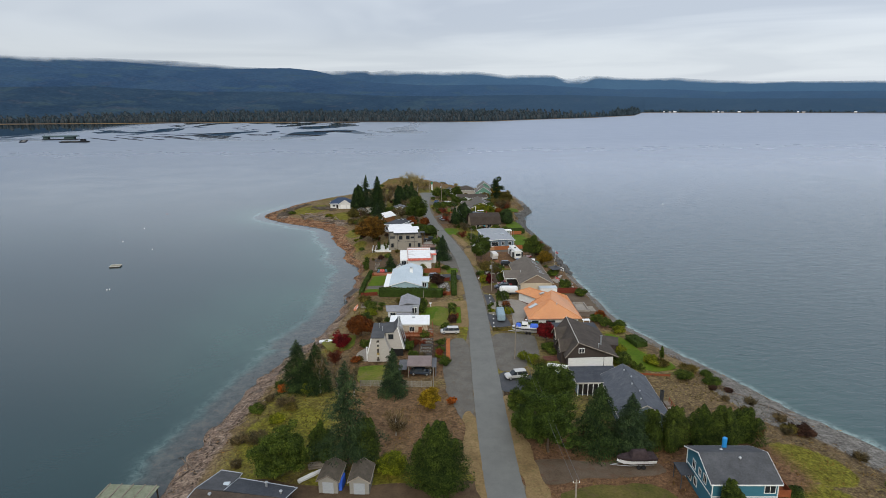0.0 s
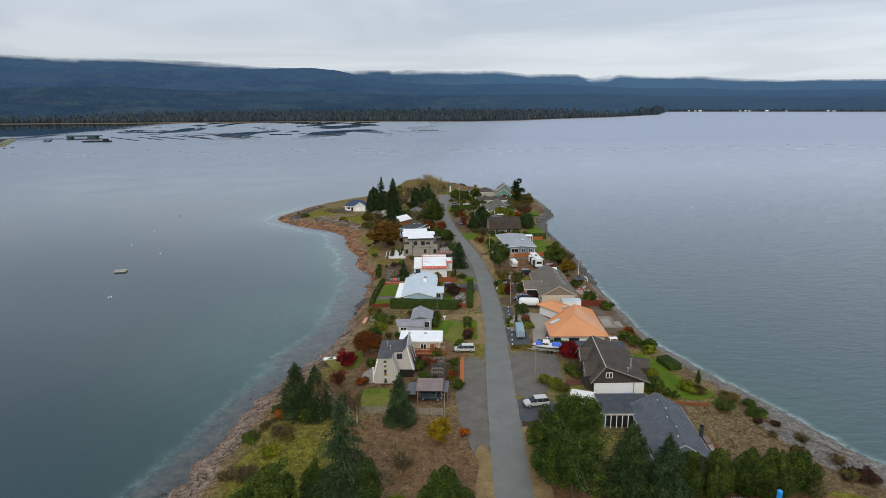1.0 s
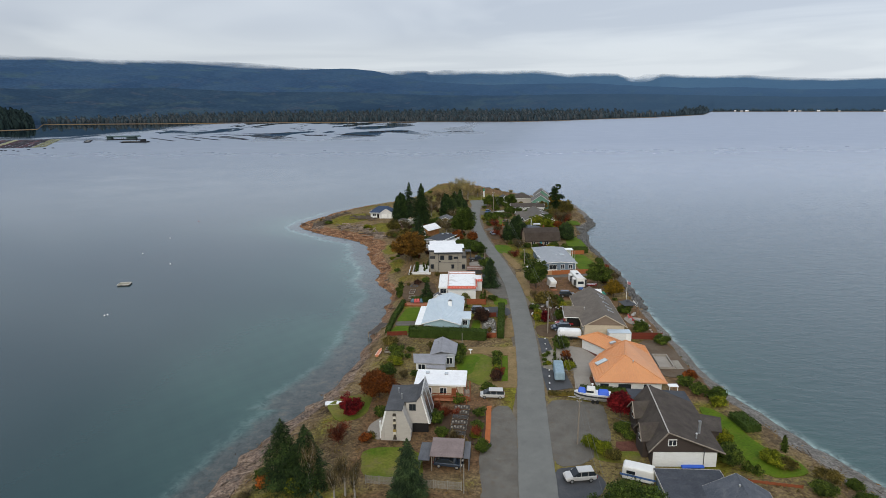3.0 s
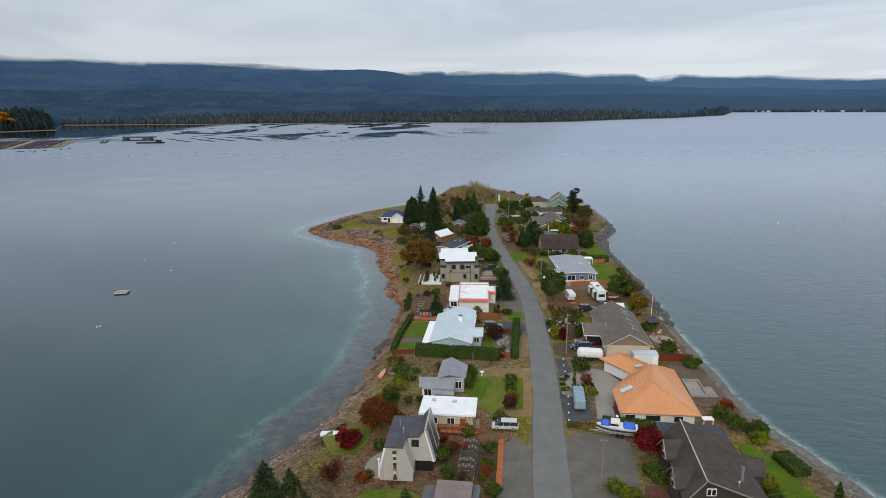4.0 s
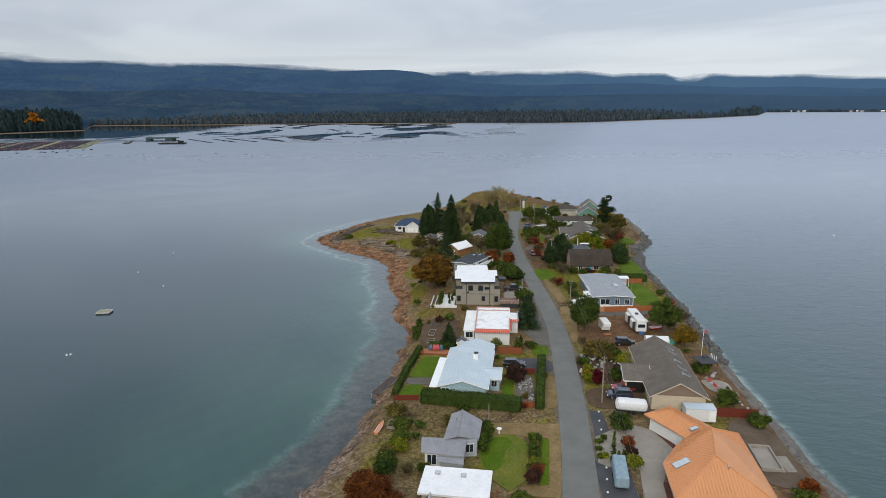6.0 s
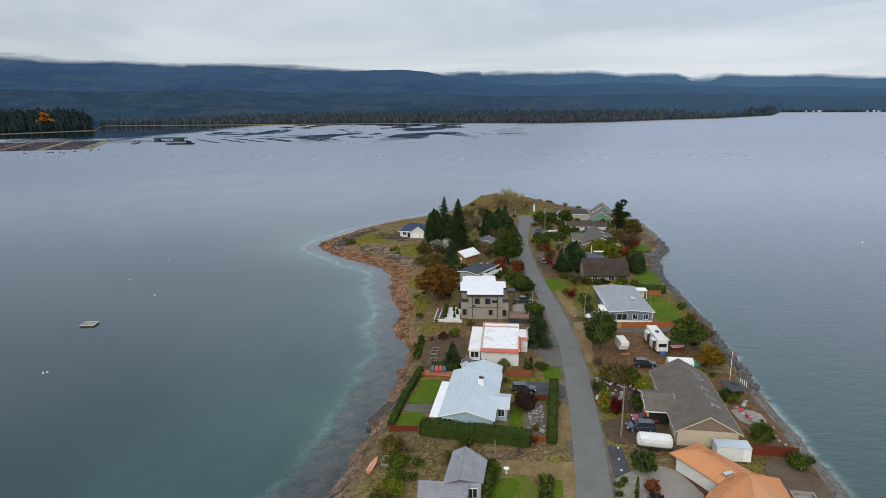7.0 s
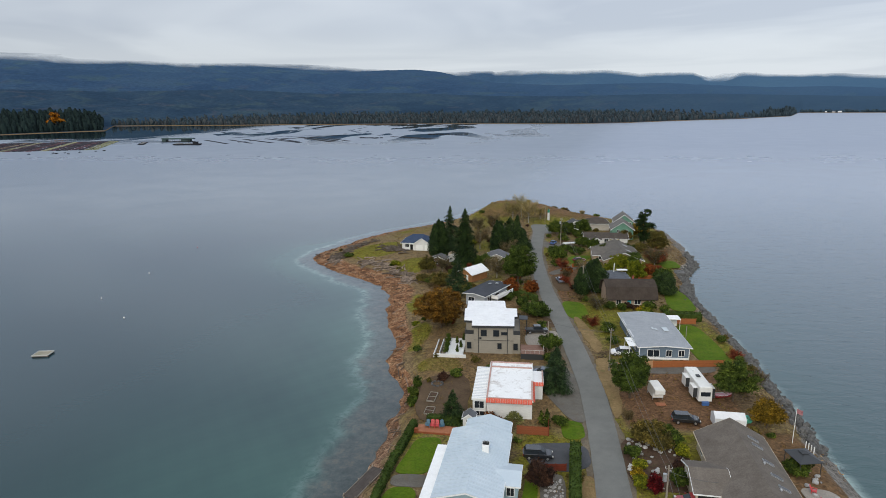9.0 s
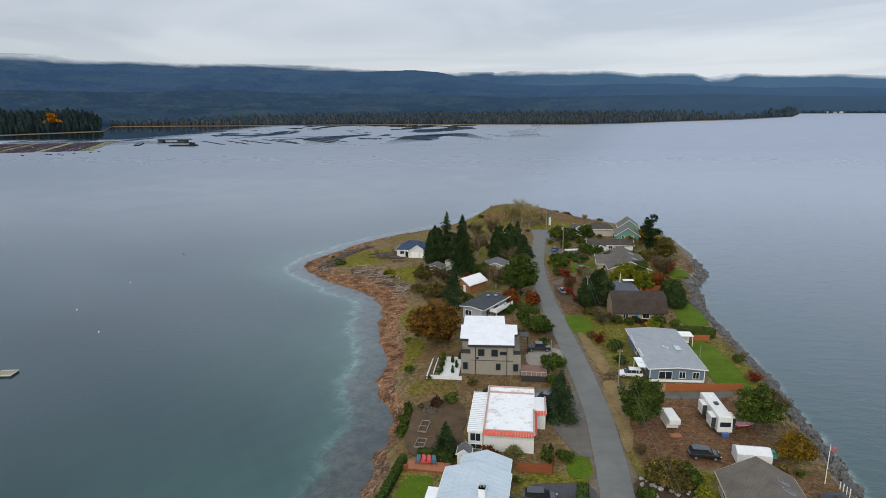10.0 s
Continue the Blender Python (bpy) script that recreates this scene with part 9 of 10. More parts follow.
M_BLUETARP = plain("blue_tarpaulin", (0.03, 0.11, 0.55), 0.6)
part("foredeck_cover", soft_box(1.1, 2.7, -0.75, 0.75, 1.75, 2.5, 0.25, 0.3), M_BLUETARP, b)
part("stern_cover", soft_box(-3.0, -0.9, -0.95, 0.95, 1.7, 2.3, 0.2, 0.25), M_BLUETARP, b)
part("outboard", soft_box(-3.8, -3.35, -0.2, 0.2, 0.9, 1.9, 0.08), T_DARK, b)
boat_trailer(b, 6.6)
b = tagged(empty("covered_boat", pose(38.6, 80.2, 0.05, 0, 0, 178)), "boat under a dark brown cover on a trailer", "boat")
part("hull", hull(bmesh.new(), 6.0, 1.05, 1.35, 0.5), P_WHITE, b)
M_BROWNCOVER = surface("dark_brown_canvas", (0.035, 0.024, 0.026), (0.065, 0.046, 0.046), 1.2, 0.85, 0.6, fine=3, distance=0.1)
bm = hull(bmesh.new(), 6.1, 1.14, 1.75, 0.85)
part("cover", bm, M_BROWNCOVER, b)
part("cover_peak", soft_box(-2.0, 1.2, -0.95, 0.95, 1.5, 2.8, 0.35, 0.5), M_BROWNCOVER, b)
boat_trailer(b, 6.0)
for label, x, y, z, yaw, l, half, mat in (("upturned white rowing boat on the bank", -13.2, 136.6, -0.75, 4, 3.6, 0.7, P_WHITE), ("small red boat beside the camper", 52.2, 208.2, 0.05, 8, 3.2, 0.7, P_RED), ("white boat on the lane end drive", 37.0, 332.8, 0.2, 20, 6.0, 1.0, P_WHITE),
                                           ("white kayak beside the sheds", -11.1, 82.3, 0.1, 38, 4.2, 0.32, P_WHITE), ("orange kayak on the driftwood bank", -7.2, 159.8, -1.4, 80, 4.0, 0.4, plain("orange_plastic", (0.55, 0.2, 0.09), 0.5))):
    z = max(float(land_z(x, y)[0]), -0.6 if "upturned" in label else -9) + 0.08
    b = tagged(empty("kayak" if "kayak" in label else "rowing_boat", pose(x, y, z, 0, 0, yaw)), label, "boat")
    part("hull", hull(bmesh.new(), l, half, 0.55, 0.0), mat, b)
    part("rim", tubes(*[((-l * 0.45, s * half * 0.93, 0.56), (l * 0.15, s * half * 0.93, 0.58), 0.04) for s in (-1, 1)]), M_TRIM, b)


# ---- fences, poles and wires ----
def fence(label, a, b, height, material, post=2.2, open_=False, z=0.0):
    length = math.dist(a, b)
    yaw = math.degrees(math.atan2(b[1] - a[1], b[0] - a[0]))
    ob = tagged(empty("fence", pose(*a, z, 0, 0, yaw)), label, "fence")
    n = max(1, round(length / post))
    for k in range(n + 1):
        x = length * k / n
        part("post", boxes((x - 0.06, x + 0.06, -0.06, 0.06, -0.5, height + 0.08)), material, ob)
    for k in range(n):
        x0, x1 = length * k / n + 0.07, length * (k + 1) / n - 0.07
        if open_:
            rails = [(x0, x1, -0.02, 0.02, z_, z_ + 0.05) for z_ in (0.1, height * 0.5, height - 0.08)]
            rails += [(x0 + (x1 - x0) * q / 9 - 0.015, x0 + (x1 - x0) * q / 9 + 0.015, -0.03, -0.02, 0.05, height) for q in range(10)]
            rails += [(x0 + (x1 - x0) * q / 24, x0 + (x1 - x0) * (q + 0.55) / 24, -0.018, -0.008, 0.12, height - 0.06) for q in range(24)]
            tagged(part("panel", boxes(*rails), material, ob), kind="stuff")
        else:
            m = max(2, int((x1 - x0) / 0.16))
            bw_ = (x1 - x0) / m
            if k == 0:
                board_me = mesh_of("board", boxes((0, bw_ * 0.94, -0.02, 0.02, 0.05, height)), material)
            for q in range(m):
                bo = new("board", board_me)
                bo.parent = ob
                bo.matrix_local = pose(x0 + bw_ * q, 0, -0.02 + 0.02 * math.sin(q * 5.1 + k))
            for z_ in (0.3, height - 0.3):
                part("rail", boxes((x0, x1, 0.022, 0.06, z_, z_ + 0.08)), material, ob)


M_ORANGEFENCE = surface("orange_cedar_boards", (0.30, 0.10, 0.035), (0.38, 0.135, 0.05), 0.8, 0.8, 0.2, stain=(0.2, 0.07, 0.03))
M_DARKREDFENCE = surface("dark_red_boards", (0.13, 0.028, 0.016), (0.18, 0.042, 0.024), 0.8, 0.85, 0.2, stain=(0.09, 0.025, 0.018))
M_LATTICE = surface("pale_weathered_lattice", (0.23, 0.205, 0.17), (0.31, 0.285, 0.24), 0.8, 0.85, 0.2)
fence("cedar board fence, freshly orange", (35.0, 219.4), (42.2, 220.4), 1.5, surface("pale_cedar_boards", (0.40, 0.22, 0.11), (0.48, 0.28, 0.15), 0.8, 0.8, 0.2))
fence("cedar board fence, freshly orange", (42.3, 220.4), (57.0, 222.0), 1.5, M_ORANGEFENCE)
fence("pale lattice fence across the grass", (-4.6, 112.0), (9.4, 110.1), 1.35, M_LATTICE, 2.0, True)
fence("low dark red garden fence", (-6.2, 169.6), (-1.5, 169.9), 1.1, M_DARKREDFENCE)
fence("low red garden fence beside stones", (17.7, 167.7), (19.6, 168.0), 1.2, M_REDWOOD, 1.0)
fence("low red garden fence beside stones", (17.8, 181.9), (20.9, 182.2), 1.2, M_DARKREDFENCE, 1.5)
fence("red-brown upright board fence", (13.8, 192.1), (18.9, 191.9), 1.6, M_REDWOOD)
fence("red-brown upright board fence", (19.0, 192.0), (19.3, 197.4), 1.4, M_DARKREDFENCE)
fence("dark red board fence behind pines", (41.2, 86.6), (63.2, 85.9), 1.5, M_DARKREDFENCE)
fence("brown board fence towards the shore", (50.8, 166.2), (58.0, 165.8), 1.7, M_DARKREDFENCE)
fence("orange board fence beside the lawn", (53.6, 246.9), (58.6, 247.1), 1.4, M_ORANGEFENCE)
fence("low brown board fence along the lawn", (51.4, 111.4), (58.4, 109.8), 0.5, M_REDWOOD)
fence("orange garden fence by the drive", (34.0, 298.4), (38.6, 300.2), 1.3, M_ORANGEFENCE)
fence("rusty garden fence behind shrubs", (52.6, 284.6), (58.4, 286.2), 1.5, M_ORANGEFENCE)
fence("leaning brown fence by the parking space", (31.4, 274), (30.6, 288), 1.1, M_DARKREDFENCE)

POLES = [(24.0, 65.2, 8.9), (28.7, 122.0, 8.0), (32.2, 170.4, 9.2), (33.0, 218.2, 9.2), (33.6, 268.0, 9.0), (33.0, 331.0, 10.5)]
for i, (x, y, hgt) in enumerate(POLES):
    ob = tagged(empty("utility_pole", pose(x, y, 0, 0, 0, -4)), "weathered grey wooden utility pole", "pole", "utility poles")
    part("shaft", tubes(((0, 0, -0.5), (0, 0, hgt), 0.15, 0.1, 10)), M_WOOD, ob)
    part("crossarm", boxes((-0.42, 0.42, -0.04, 0.04, hgt - 0.46, hgt - 0.38)), M_WOOD, ob)
    for u in (-0.38, 0.38):
        part("insulator", tubes(((u, 0, hgt - 0.38), (u, 0, hgt - 0.18), 0.05, 0.04)), M_TRIM, ob)
    if i in (2, 5):
        part("transformer", tubes(((-0.38, 0, hgt - 2.2), (-0.38, 0, hgt - 1.2), 0.26, 0.26, 14)), M_GALV, ob, "grey drum transformer")
for x, y, hgt in ((20.2, 278.0, 7.2), (21.2, 227.2, 7.0), (29.8, 374, 8.0)):
    ob = tagged(empty("utility_pole", pose(x, y, 0)), "slim grey wooden service pole", "pole", "utility poles")
    part("shaft", tubes(((0, 0, -0.5), (0, 0, hgt), 0.12, 0.08, 8)), M_WOOD, ob)
for x, y, hgt in ((9.7, 109.5, 4.6), (11.4, 162.6, 3.4), (51.9, 232.0, 5.0)):
    ob = tagged(empty("garden_post", pose(x, y, 0)), "slim pale wooden post", "post")
    part("shaft", tubes(((0, 0, -0.5), (0, 0, hgt), 0.08, 0.07, 8)), M_LATTICE, ob)


def wire(a, b, sag):
    cu = bpy.data.curves.new("wire", "CURVE")
    cu.dimensions, cu.bevel_depth, cu.bevel_resolution = "3D", 0.022, 0
    s = cu.splines.new("POLY")
    s.points.add(14)
    for k in range(15):
        f = k / 14
        p = Vector(a).lerp(Vector(b), f)
        s.points[k].co = (p.x, p.y, p.z - sag * 4 * f * (1 - f), 1)
    cu.materials.append(plain("grey_cable", (0.09, 0.09, 0.09), 0.6))
    tagged(new("overhead_wire", cu), "thin grey overhead cable between poles", "cable")


for (x0, y0, h0), (x1, y1, h1) in zip(POLES, POLES[1:]):
    for u in (-0.38, 0.38):
        wire((x0 + u, y0, h0 - 0.18), (x1 + u, y1, h1 - 0.18), 0.9)
wire((32.2, 170.4, 8.4), (40.6, 176.0, 3.4), 0.3)
wire((33.0, 218.2, 8.4), (40.0, 226.0, 3.1), 0.3)
wire((28.7, 122.0, 7.4), (38.8, 120.0, 4.0), 0.3)
wire((33.6, 268.0, 8.2), (20.2, 278.0, 7.0), 0.5)
wire((33.0, 218.2, 8.4), (21.2, 227.2, 6.9), 0.4)

# ---- the light at the point ----
ob = tagged(empty("light_beacon", pose(31.8, 381.0, float(land_z(31.8, 381.0)[0]))), "small white light beacon with a green top band", "beacon")
part("tower", tubes(((0, 0, -0.3), (0, 0, 3.6), 0.55, 0.5, 16)), P_WHITE, ob)
part("green_band", tubes(((0, 0, 3.6), (0, 0, 5.0), 0.52, 0.5, 16)), plain("green_paint", (0.02, 0.2, 0.12), 0.5), ob)
part("lantern", tubes(((0, 0, 5.0), (0, 0, 5.5), 0.25, 0.2, 12)), M_GLASS, ob)

# ---- garden things ----
ob = tagged(empty("shore_dock", pose(-9.3, 179.6, -2.15, 0, 0, 70)), "long dark wooden landing stage with pale edge beams", "dock")
M_DOCK = surface("dark_wet_planks", (0.06, 0.05, 0.045), (0.10, 0.086, 0.076), 1.0, 0.8, 0.3)
for k in range(27):
    part("plank", boxes((-4.05 + k * 0.3, -3.78 + k * 0.3, -0.95, 0.95, 0.2, 0.3)), M_DOCK, ob)
for sy in (-1.1, 0.95):
    part("edge_beam", boxes((-4.1, 4.1, sy, sy + 0.15, 0.14, 0.36)), M_WOOD, ob)
for sx in (-3.9, 0.0, 3.9):
    for sy in (-1.0, 1.0):
        part("pile", tubes(((sx, sy, -1.6), (sx, sy, 0.6), 0.12)), M_WOOD, ob)
ob = tagged(empty("shore_deck", pose(-35.6, 84.7, -1.35, 0, 0, -9)), "mossy pale plank deck over the shallows", "deck")
M_MOSSPLANK = surface("mossy_pale_planks", (0.16, 0.18, 0.12), (0.27, 0.28, 0.20), 0.8, 0.9, 0.3, stain=(0.10, 0.12, 0.05), amount=0.6)
for k in range(15):
    part("plank", boxes((-6.2, 1.8, -4.4 + k * 0.3, -4.13 + k * 0.3, 0.1, 0.18)), M_MOSSPLANK, ob)
for k in range(5):
    part("batten", boxes((-6.0 + k * 1.8, -5.86 + k * 1.8, -4.5, 0.2, 0.19, 0.27)), M_WOOD, ob)
for sx in (-5.8, -2.0, 1.4):
    for sy in (-4.2, -0.1):
        part("pile", tubes(((sx, sy, -1.8), (sx, sy, 0.1), 0.13)), M_BARK, ob)
ob = tagged(empty("garden_deck", pose(0.4, 192.0, 0, 0, 0, -4)), "low orange-stained garden deck", "deck")
for k in range(12):
    part("deck_board", boxes((-3.3, 3.3, -1.1 + k * 0.19, -0.93 + k * 0.19, 0.25, 0.33)), M_DECK, ob)
part("skirt", boxes((-3.3, 3.3, -1.12, -1.08, -0.1, 0.25), (-3.3, -3.26, -1.1, 1.2, -0.1, 0.25), (3.26, 3.3, -1.1, 1.2, -0.1, 0.25)), M_REDWOOD, ob)
part("planter_box", boxes((-3.6, -3.0, -1.3, -0.7, 0.0, 0.75)), M_REDWOOD, ob)


def adirondack(x, y, z, yaw, material, label):
    ob = tagged(empty("garden_chair", pose(x, y, z, 0, 0, yaw)), label, "chair", "garden chairs")
    s = part("seat", boxes((-0.3, 0.3, -0.35, 0.25, 0.32, 0.37)), material, ob)
    bk = part("backrest", boxes(*[(-0.3 + k * 0.125, -0.19 + k * 0.125, 0.0, 0.04, 0, 0.8 + 0.06 * (k in (1, 2, 3))) for k in range(5)]), material, ob)
    bk.matrix_local = pose(0, 0.25, 0.34, -22, 0, 0)
    for u in (-0.38, 0.38):
        part("armrest", boxes((u - 0.07, u + 0.07, -0.4, 0.35, 0.56, 0.6)), material, ob)
        part("leg", boxes((u - 0.03, u + 0.03, -0.36, -0.28, 0, 0.56)), material, ob)
        part("leg", boxes((u - 0.03, u + 0.03, 0.22, 0.3, 0, 0.56)), material, ob)


CH_BLUE, CH_RED = plain("slate_blue_plastic", (0.05, 0.12, 0.17), 0.5), plain("coral_red_plastic", (0.50, 0.06, 0.06), 0.5)
for k, mat in enumerate((CH_BLUE, CH_RED, CH_RED, CH_BLUE)):
    adirondack(-1.2 + k * 0.8, 192.6, 0.33, 4 * (k - 1.5), mat, "blue slatted garden armchair on the deck" if mat is CH_BLUE else "red slatted garden armchair on the deck")
for x, y, yaw in ((54.9, 179.8, 60), (55.2, 177.3, 110)):
    adirondack(x, y, 0, yaw, CH_RED, "red slatted garden armchair on the patio")
patch("patio", "pale patio beside the shore house", [(53.2, 181), (57.8, 180.4), (58.2, 175.8), (53.6, 175.6)], M_CONCRETE, 0.03)
g = tagged(empty("gazebo", pose(55.8, 185.4, 0, 0, 0, 10)), "dark canopied garden gazebo", "gazebo")
part("canopy", hip_roof_bm(3.4, 3.8, 2.3, 0.8, 0.1, 0.06, 0.4), T_DARK, g)
part("vent", hip_roof_bm(1.0, 1.0, 3.05, 0.25, 0.1, 0.05, 0.1), T_DARK, g)
for sx in (-1.6, 1.6):
    for sy in (-1.8, 1.8):
        part("post", tubes(((sx, sy, -0.1), (sx, sy, 2.3), 0.05)), T_DARK, g)
f = tagged(empty("flagpole", pose(57.8, 193.0, 0)), "white flagpole with a red and white flag", "flag")
part("pole", tubes(((0, 0, -0.3), (0, 0, 6.2), 0.06, 0.04)), M_TRIM, f)
bm = bmesh.new()
cols = [[bm.verts.new((0.05 + 0.14 * k, 0.08 * math.sin(k * 1.1), z_ - 0.05 * k)) for z_ in (5.2, 6.0)] for k in range(8)]
for a, b_ in zip(cols, cols[1:]):
    bm.faces.new((a[0], b_[0], b_[1], a[1]))
bmesh.ops.solidify(bm, geom=list(bm.faces), thickness=0.02)
part("flag", bm, plain("red_white_cloth", (0.50, 0.25, 0.26), 0.8), f)
for k in range(4):
    ob = tagged(empty("white_post", pose(59.7 + 0.16 * k, 192.6 - 0.55 * k, -0.6)), "short white post on the sea wall", "post", "white posts")
    part("shaft", tubes(((0, 0, -1), (0, 0, 1.2), 0.07)), M_TRIM, ob)
for k, (x, y) in enumerate(((30.9, 166.4), (30.4, 163.2), (30.2, 160.3), (28.9, 149.3), (28.4, 146.4), (27.9, 143.3), (27.5, 140.7))):
    ob = tagged(empty("garden_light", pose(x, y, 0.02)), "low white globe light beside the drive", "lamp", "white globe lights")
    part("stem", tubes(((0, 0, -0.1), (0, 0, 0.18), 0.05)), T_DARK, ob)
    bm = bmesh.new()
    bmesh.ops.create_uvsphere(bm, u_segments=10, v_segments=7, radius=0.17)
    part("globe", bm, P_WHITE, ob).matrix_local = pose(0, 0, 0.3)
ob = tagged(empty("storage_container", pose(47.8, 165.2, 0, 0, 0, -3)), "white metal storage container with flat roof", "container")
part("body", boxes((-2.5, 2.5, -1.15, 1.15, 0.1, 2.35), *[(-2.4 + k * 0.32, -2.3 + k * 0.32, -1.18, -1.15, 0.2, 2.3) for k in range(16)]), W_WHITE, ob)
part("roof", boxes((-2.55, 2.55, -1.2, 1.2, 2.352, 2.45)), R_ICE, ob)
part("door", boxes((1.3, 2.4, -1.22, -1.185, 0.2, 2.2)), M_TRIM, ob)
ob = tagged(empty("tarp_shelter", pose(49.6, 198.2, 0, 0, 0, -4)), "white tarpaulin shelter beside the house", "shelter")
part("cover", prism(bmesh.new(), [(-1.4, 0), (1.4, 0), (1.4, 1.6), (0, 2.3), (-1.4, 1.6)], "x", -2.5, 2.5), M_TARP, ob)
ob = tagged(empty("green_tarp", pose(52.9, 199.6, 0, 0, 0, 10)), "crumpled green tarpaulin over a heap", "tarpaulin")
bm = bmesh.new()
bmesh.ops.create_icosphere(bm, subdivisions=3, radius=1.0)
for v in bm.verts:
    v.co = Vector((v.co.x * 1.2, v.co.y * 0.9, max(-0.05, v.co.z))) * (1 + 0.25 * noise.noise(v.co * 2.3))
part("sheet", bm, plain("sea_green_sheet", (0.08, 0.38, 0.27), 0.6), ob)
ob = tagged(empty("concrete_tank", pose(53.8, 153.2, 0, 0, 0, -6)), "low rectangular concrete basin", "basin")
part("rim", boxes((-1.6, 1.6, -3.4, -3.15, -0.1, 0.5), (-1.6, 1.6, 3.15, 3.4, -0.1, 0.5), (-1.6, -1.35, -3.15, 3.15, -0.1, 0.5), (1.35, 1.6, -3.15, 3.15, -0.1, 0.5)), M_CONCRETE, ob)
part("floor", boxes((-1.35, 1.35, -3.15, 3.15, -0.1, 0.06)), M_GRAVEL, ob)
ob = tagged(empty("garden_pergola", pose(8.5, 138.9, 0, 0, 0, -3)), "red-brown timber pergola and deck before the white-roofed house", "pergola")
plank_me = mesh_of("deck_board", boxes((0, 0.27, -1.9, 1.9, 0.42, 0.5)), M_WOOD)
slat_me = mesh_of("slat", boxes((0, 0.17, -1.98, -1.94, 0.0, 0.95)), M_REDWOOD)
for k in range(36):
    for me_, pitch, num in ((plank_me, 0.3, 24), (slat_me, 0.2, 36)):
        if k < num:
            bo = new(me_.name.split(".")[0], me_)
            bo.parent = ob
            bo.matrix_local = pose(-3.6 + pitch * k, 0, 0)
for k in range(7):
    part("post", boxes((-3.6 + 1.18 * k, -3.48 + 1.18 * k, -2.0, -1.88, -0.1, 2.3 if k > 3 else 1.5)), M_REDWOOD, ob)
part("rail", boxes((-3.6, 3.6, -1.99, -1.89, 1.4, 1.5)), M_REDWOOD, ob)
for k in range(5):
    part("beam", boxes((1.0 + 0.6 * k, 1.1 + 0.6 * k, -2.1, 1.8, 2.3, 2.42)), M_REDWOOD, ob)
for sx in (1.0, 3.5):
    part("back_post", boxes((sx, sx + 0.12, 1.6, 1.72, -0.1, 2.3)), M_REDWOOD, ob)
# shelves of plant frames beside the carport
for k in range(6):
    ob = tagged(empty("plant_rack", pose(9.2 + 0.22 * k, 124.4 + 1.75 * k, 0, 0, 0, -8)), "slatted pale garden rack with empty pots", "rack", "plant racks")
    part("top", boxes(*[(-1.4, 1.4, -0.55 + q * 0.36, -0.3 + q * 0.36, 0.72, 0.78) for q in range(4)]), surface("dark_garden_frame", (0.05, 0.042, 0.036), (0.11, 0.095, 0.08), 0.9, 0.9, 0.3, stain=(0.3, 0.29, 0.27), amount=0.6), ob)
    for sx in (-1.35, 1.25):
        part("trestle", boxes((sx, sx + 0.1, -0.55, -0.45, -0.05, 0.72), (sx, sx + 0.1, 0.55, 0.65, -0.05, 0.72)), M_WOOD, ob)
    part("pots", boxes(*[(-1.2 + q * 0.5, -0.95 + q * 0.5, -0.3 + 0.3 * (q % 2), -0.05 + 0.3 * (q % 2), 0.78, 0.98) for q in range(5)]), M_LATTICE if k % 3 else T_DARK, ob)
patch("garden_bed", "strip of bright rust-red mulch", [(14.9, 134.8), (15.8, 134.8), (14.5, 122.6), (13.6, 122.4)], surface("rust_red_mulch", (0.34, 0.10, 0.035), (0.44, 0.15, 0.055), 0.8, 0.95, 0.6), 0.05, jitter=0.06)
for x, y, w, d in ((-1.6, 198.4, 1.6, 2.6), (-1.7, 203.6, 1.5, 3.6), (-5.2, 160.8, 1.4, 2.4)):
    ob = tagged(empty("raised_bed", pose(x, y, 0, 0, 0, -6)), "empty wooden raised garden bed", "planter", "raised beds")
    part("frame", boxes((-w / 2, w / 2, -d / 2, -d / 2 + 0.08, -0.1, 0.35), (-w / 2, w / 2, d / 2 - 0.08, d / 2, -0.1, 0.35), (-w / 2, -w / 2 + 0.08, -d / 2, d / 2, -0.1, 0.35), (w / 2 - 0.08, w / 2, -d / 2, d / 2, -0.1, 0.35), (-w / 2, w / 2, -0.04, 0.04, -0.1, 0.33)), M_LATTICE, ob)
    part("soil", boxes((-w / 2 + 0.08, w / 2 - 0.08, -d / 2 + 0.08, d / 2 - 0.08, -0.1, 0.24)), M_MULCH, ob)
h = house_at("garden_shed", "tiny grey garden shed beside a hedge", 5.8, 194.0, -4)
volume(h, 2.0, 2.0, 1.9, "gable", 0.7, W_WHITE, R_GREY, over=0.15, doors=(("S", 0, 0.8, 1.7, M_DARK),))
ob = tagged(empty("fire_pit", pose(-1.4, 209.3, 0.02)), "ring of stones round a fire pit", "fire pit")
for k in range(9):
    a = k * math.tau / 9
    part("stone", soft_box(-0.26, 0.26, -0.2, 0.2, -0.05, 0.28, 0.08), M_ROCK, ob).matrix_local = pose(1.05 * math.cos(a), 1.05 * math.sin(a), 0, 0, 0, math.degrees(a) + 90)
ob = tagged(empty("lumber_pile", pose(-9.4, 85.4, 0, 0, 0, 8)), "stacked weathered lumber beside the sheds", "lumber")
for k in range(12):
    part("plank", boxes((-2.3, 2.3, -0.13, 0.13, 0, 0.09)), M_WOOD, ob).matrix_local = pose(0.15 * math.sin(k * 3), -0.6 + 0.4 * (k % 4), 0.05 + 0.12 * (k // 4), 0, 0, 3 * math.sin(k * 2.2))
ob = tagged(empty("blue_tarp", pose(-6.4, 79.9, 0.02, 0, 0, -12)), "bright blue tarpaulin hung between sheds", "tarpaulin")
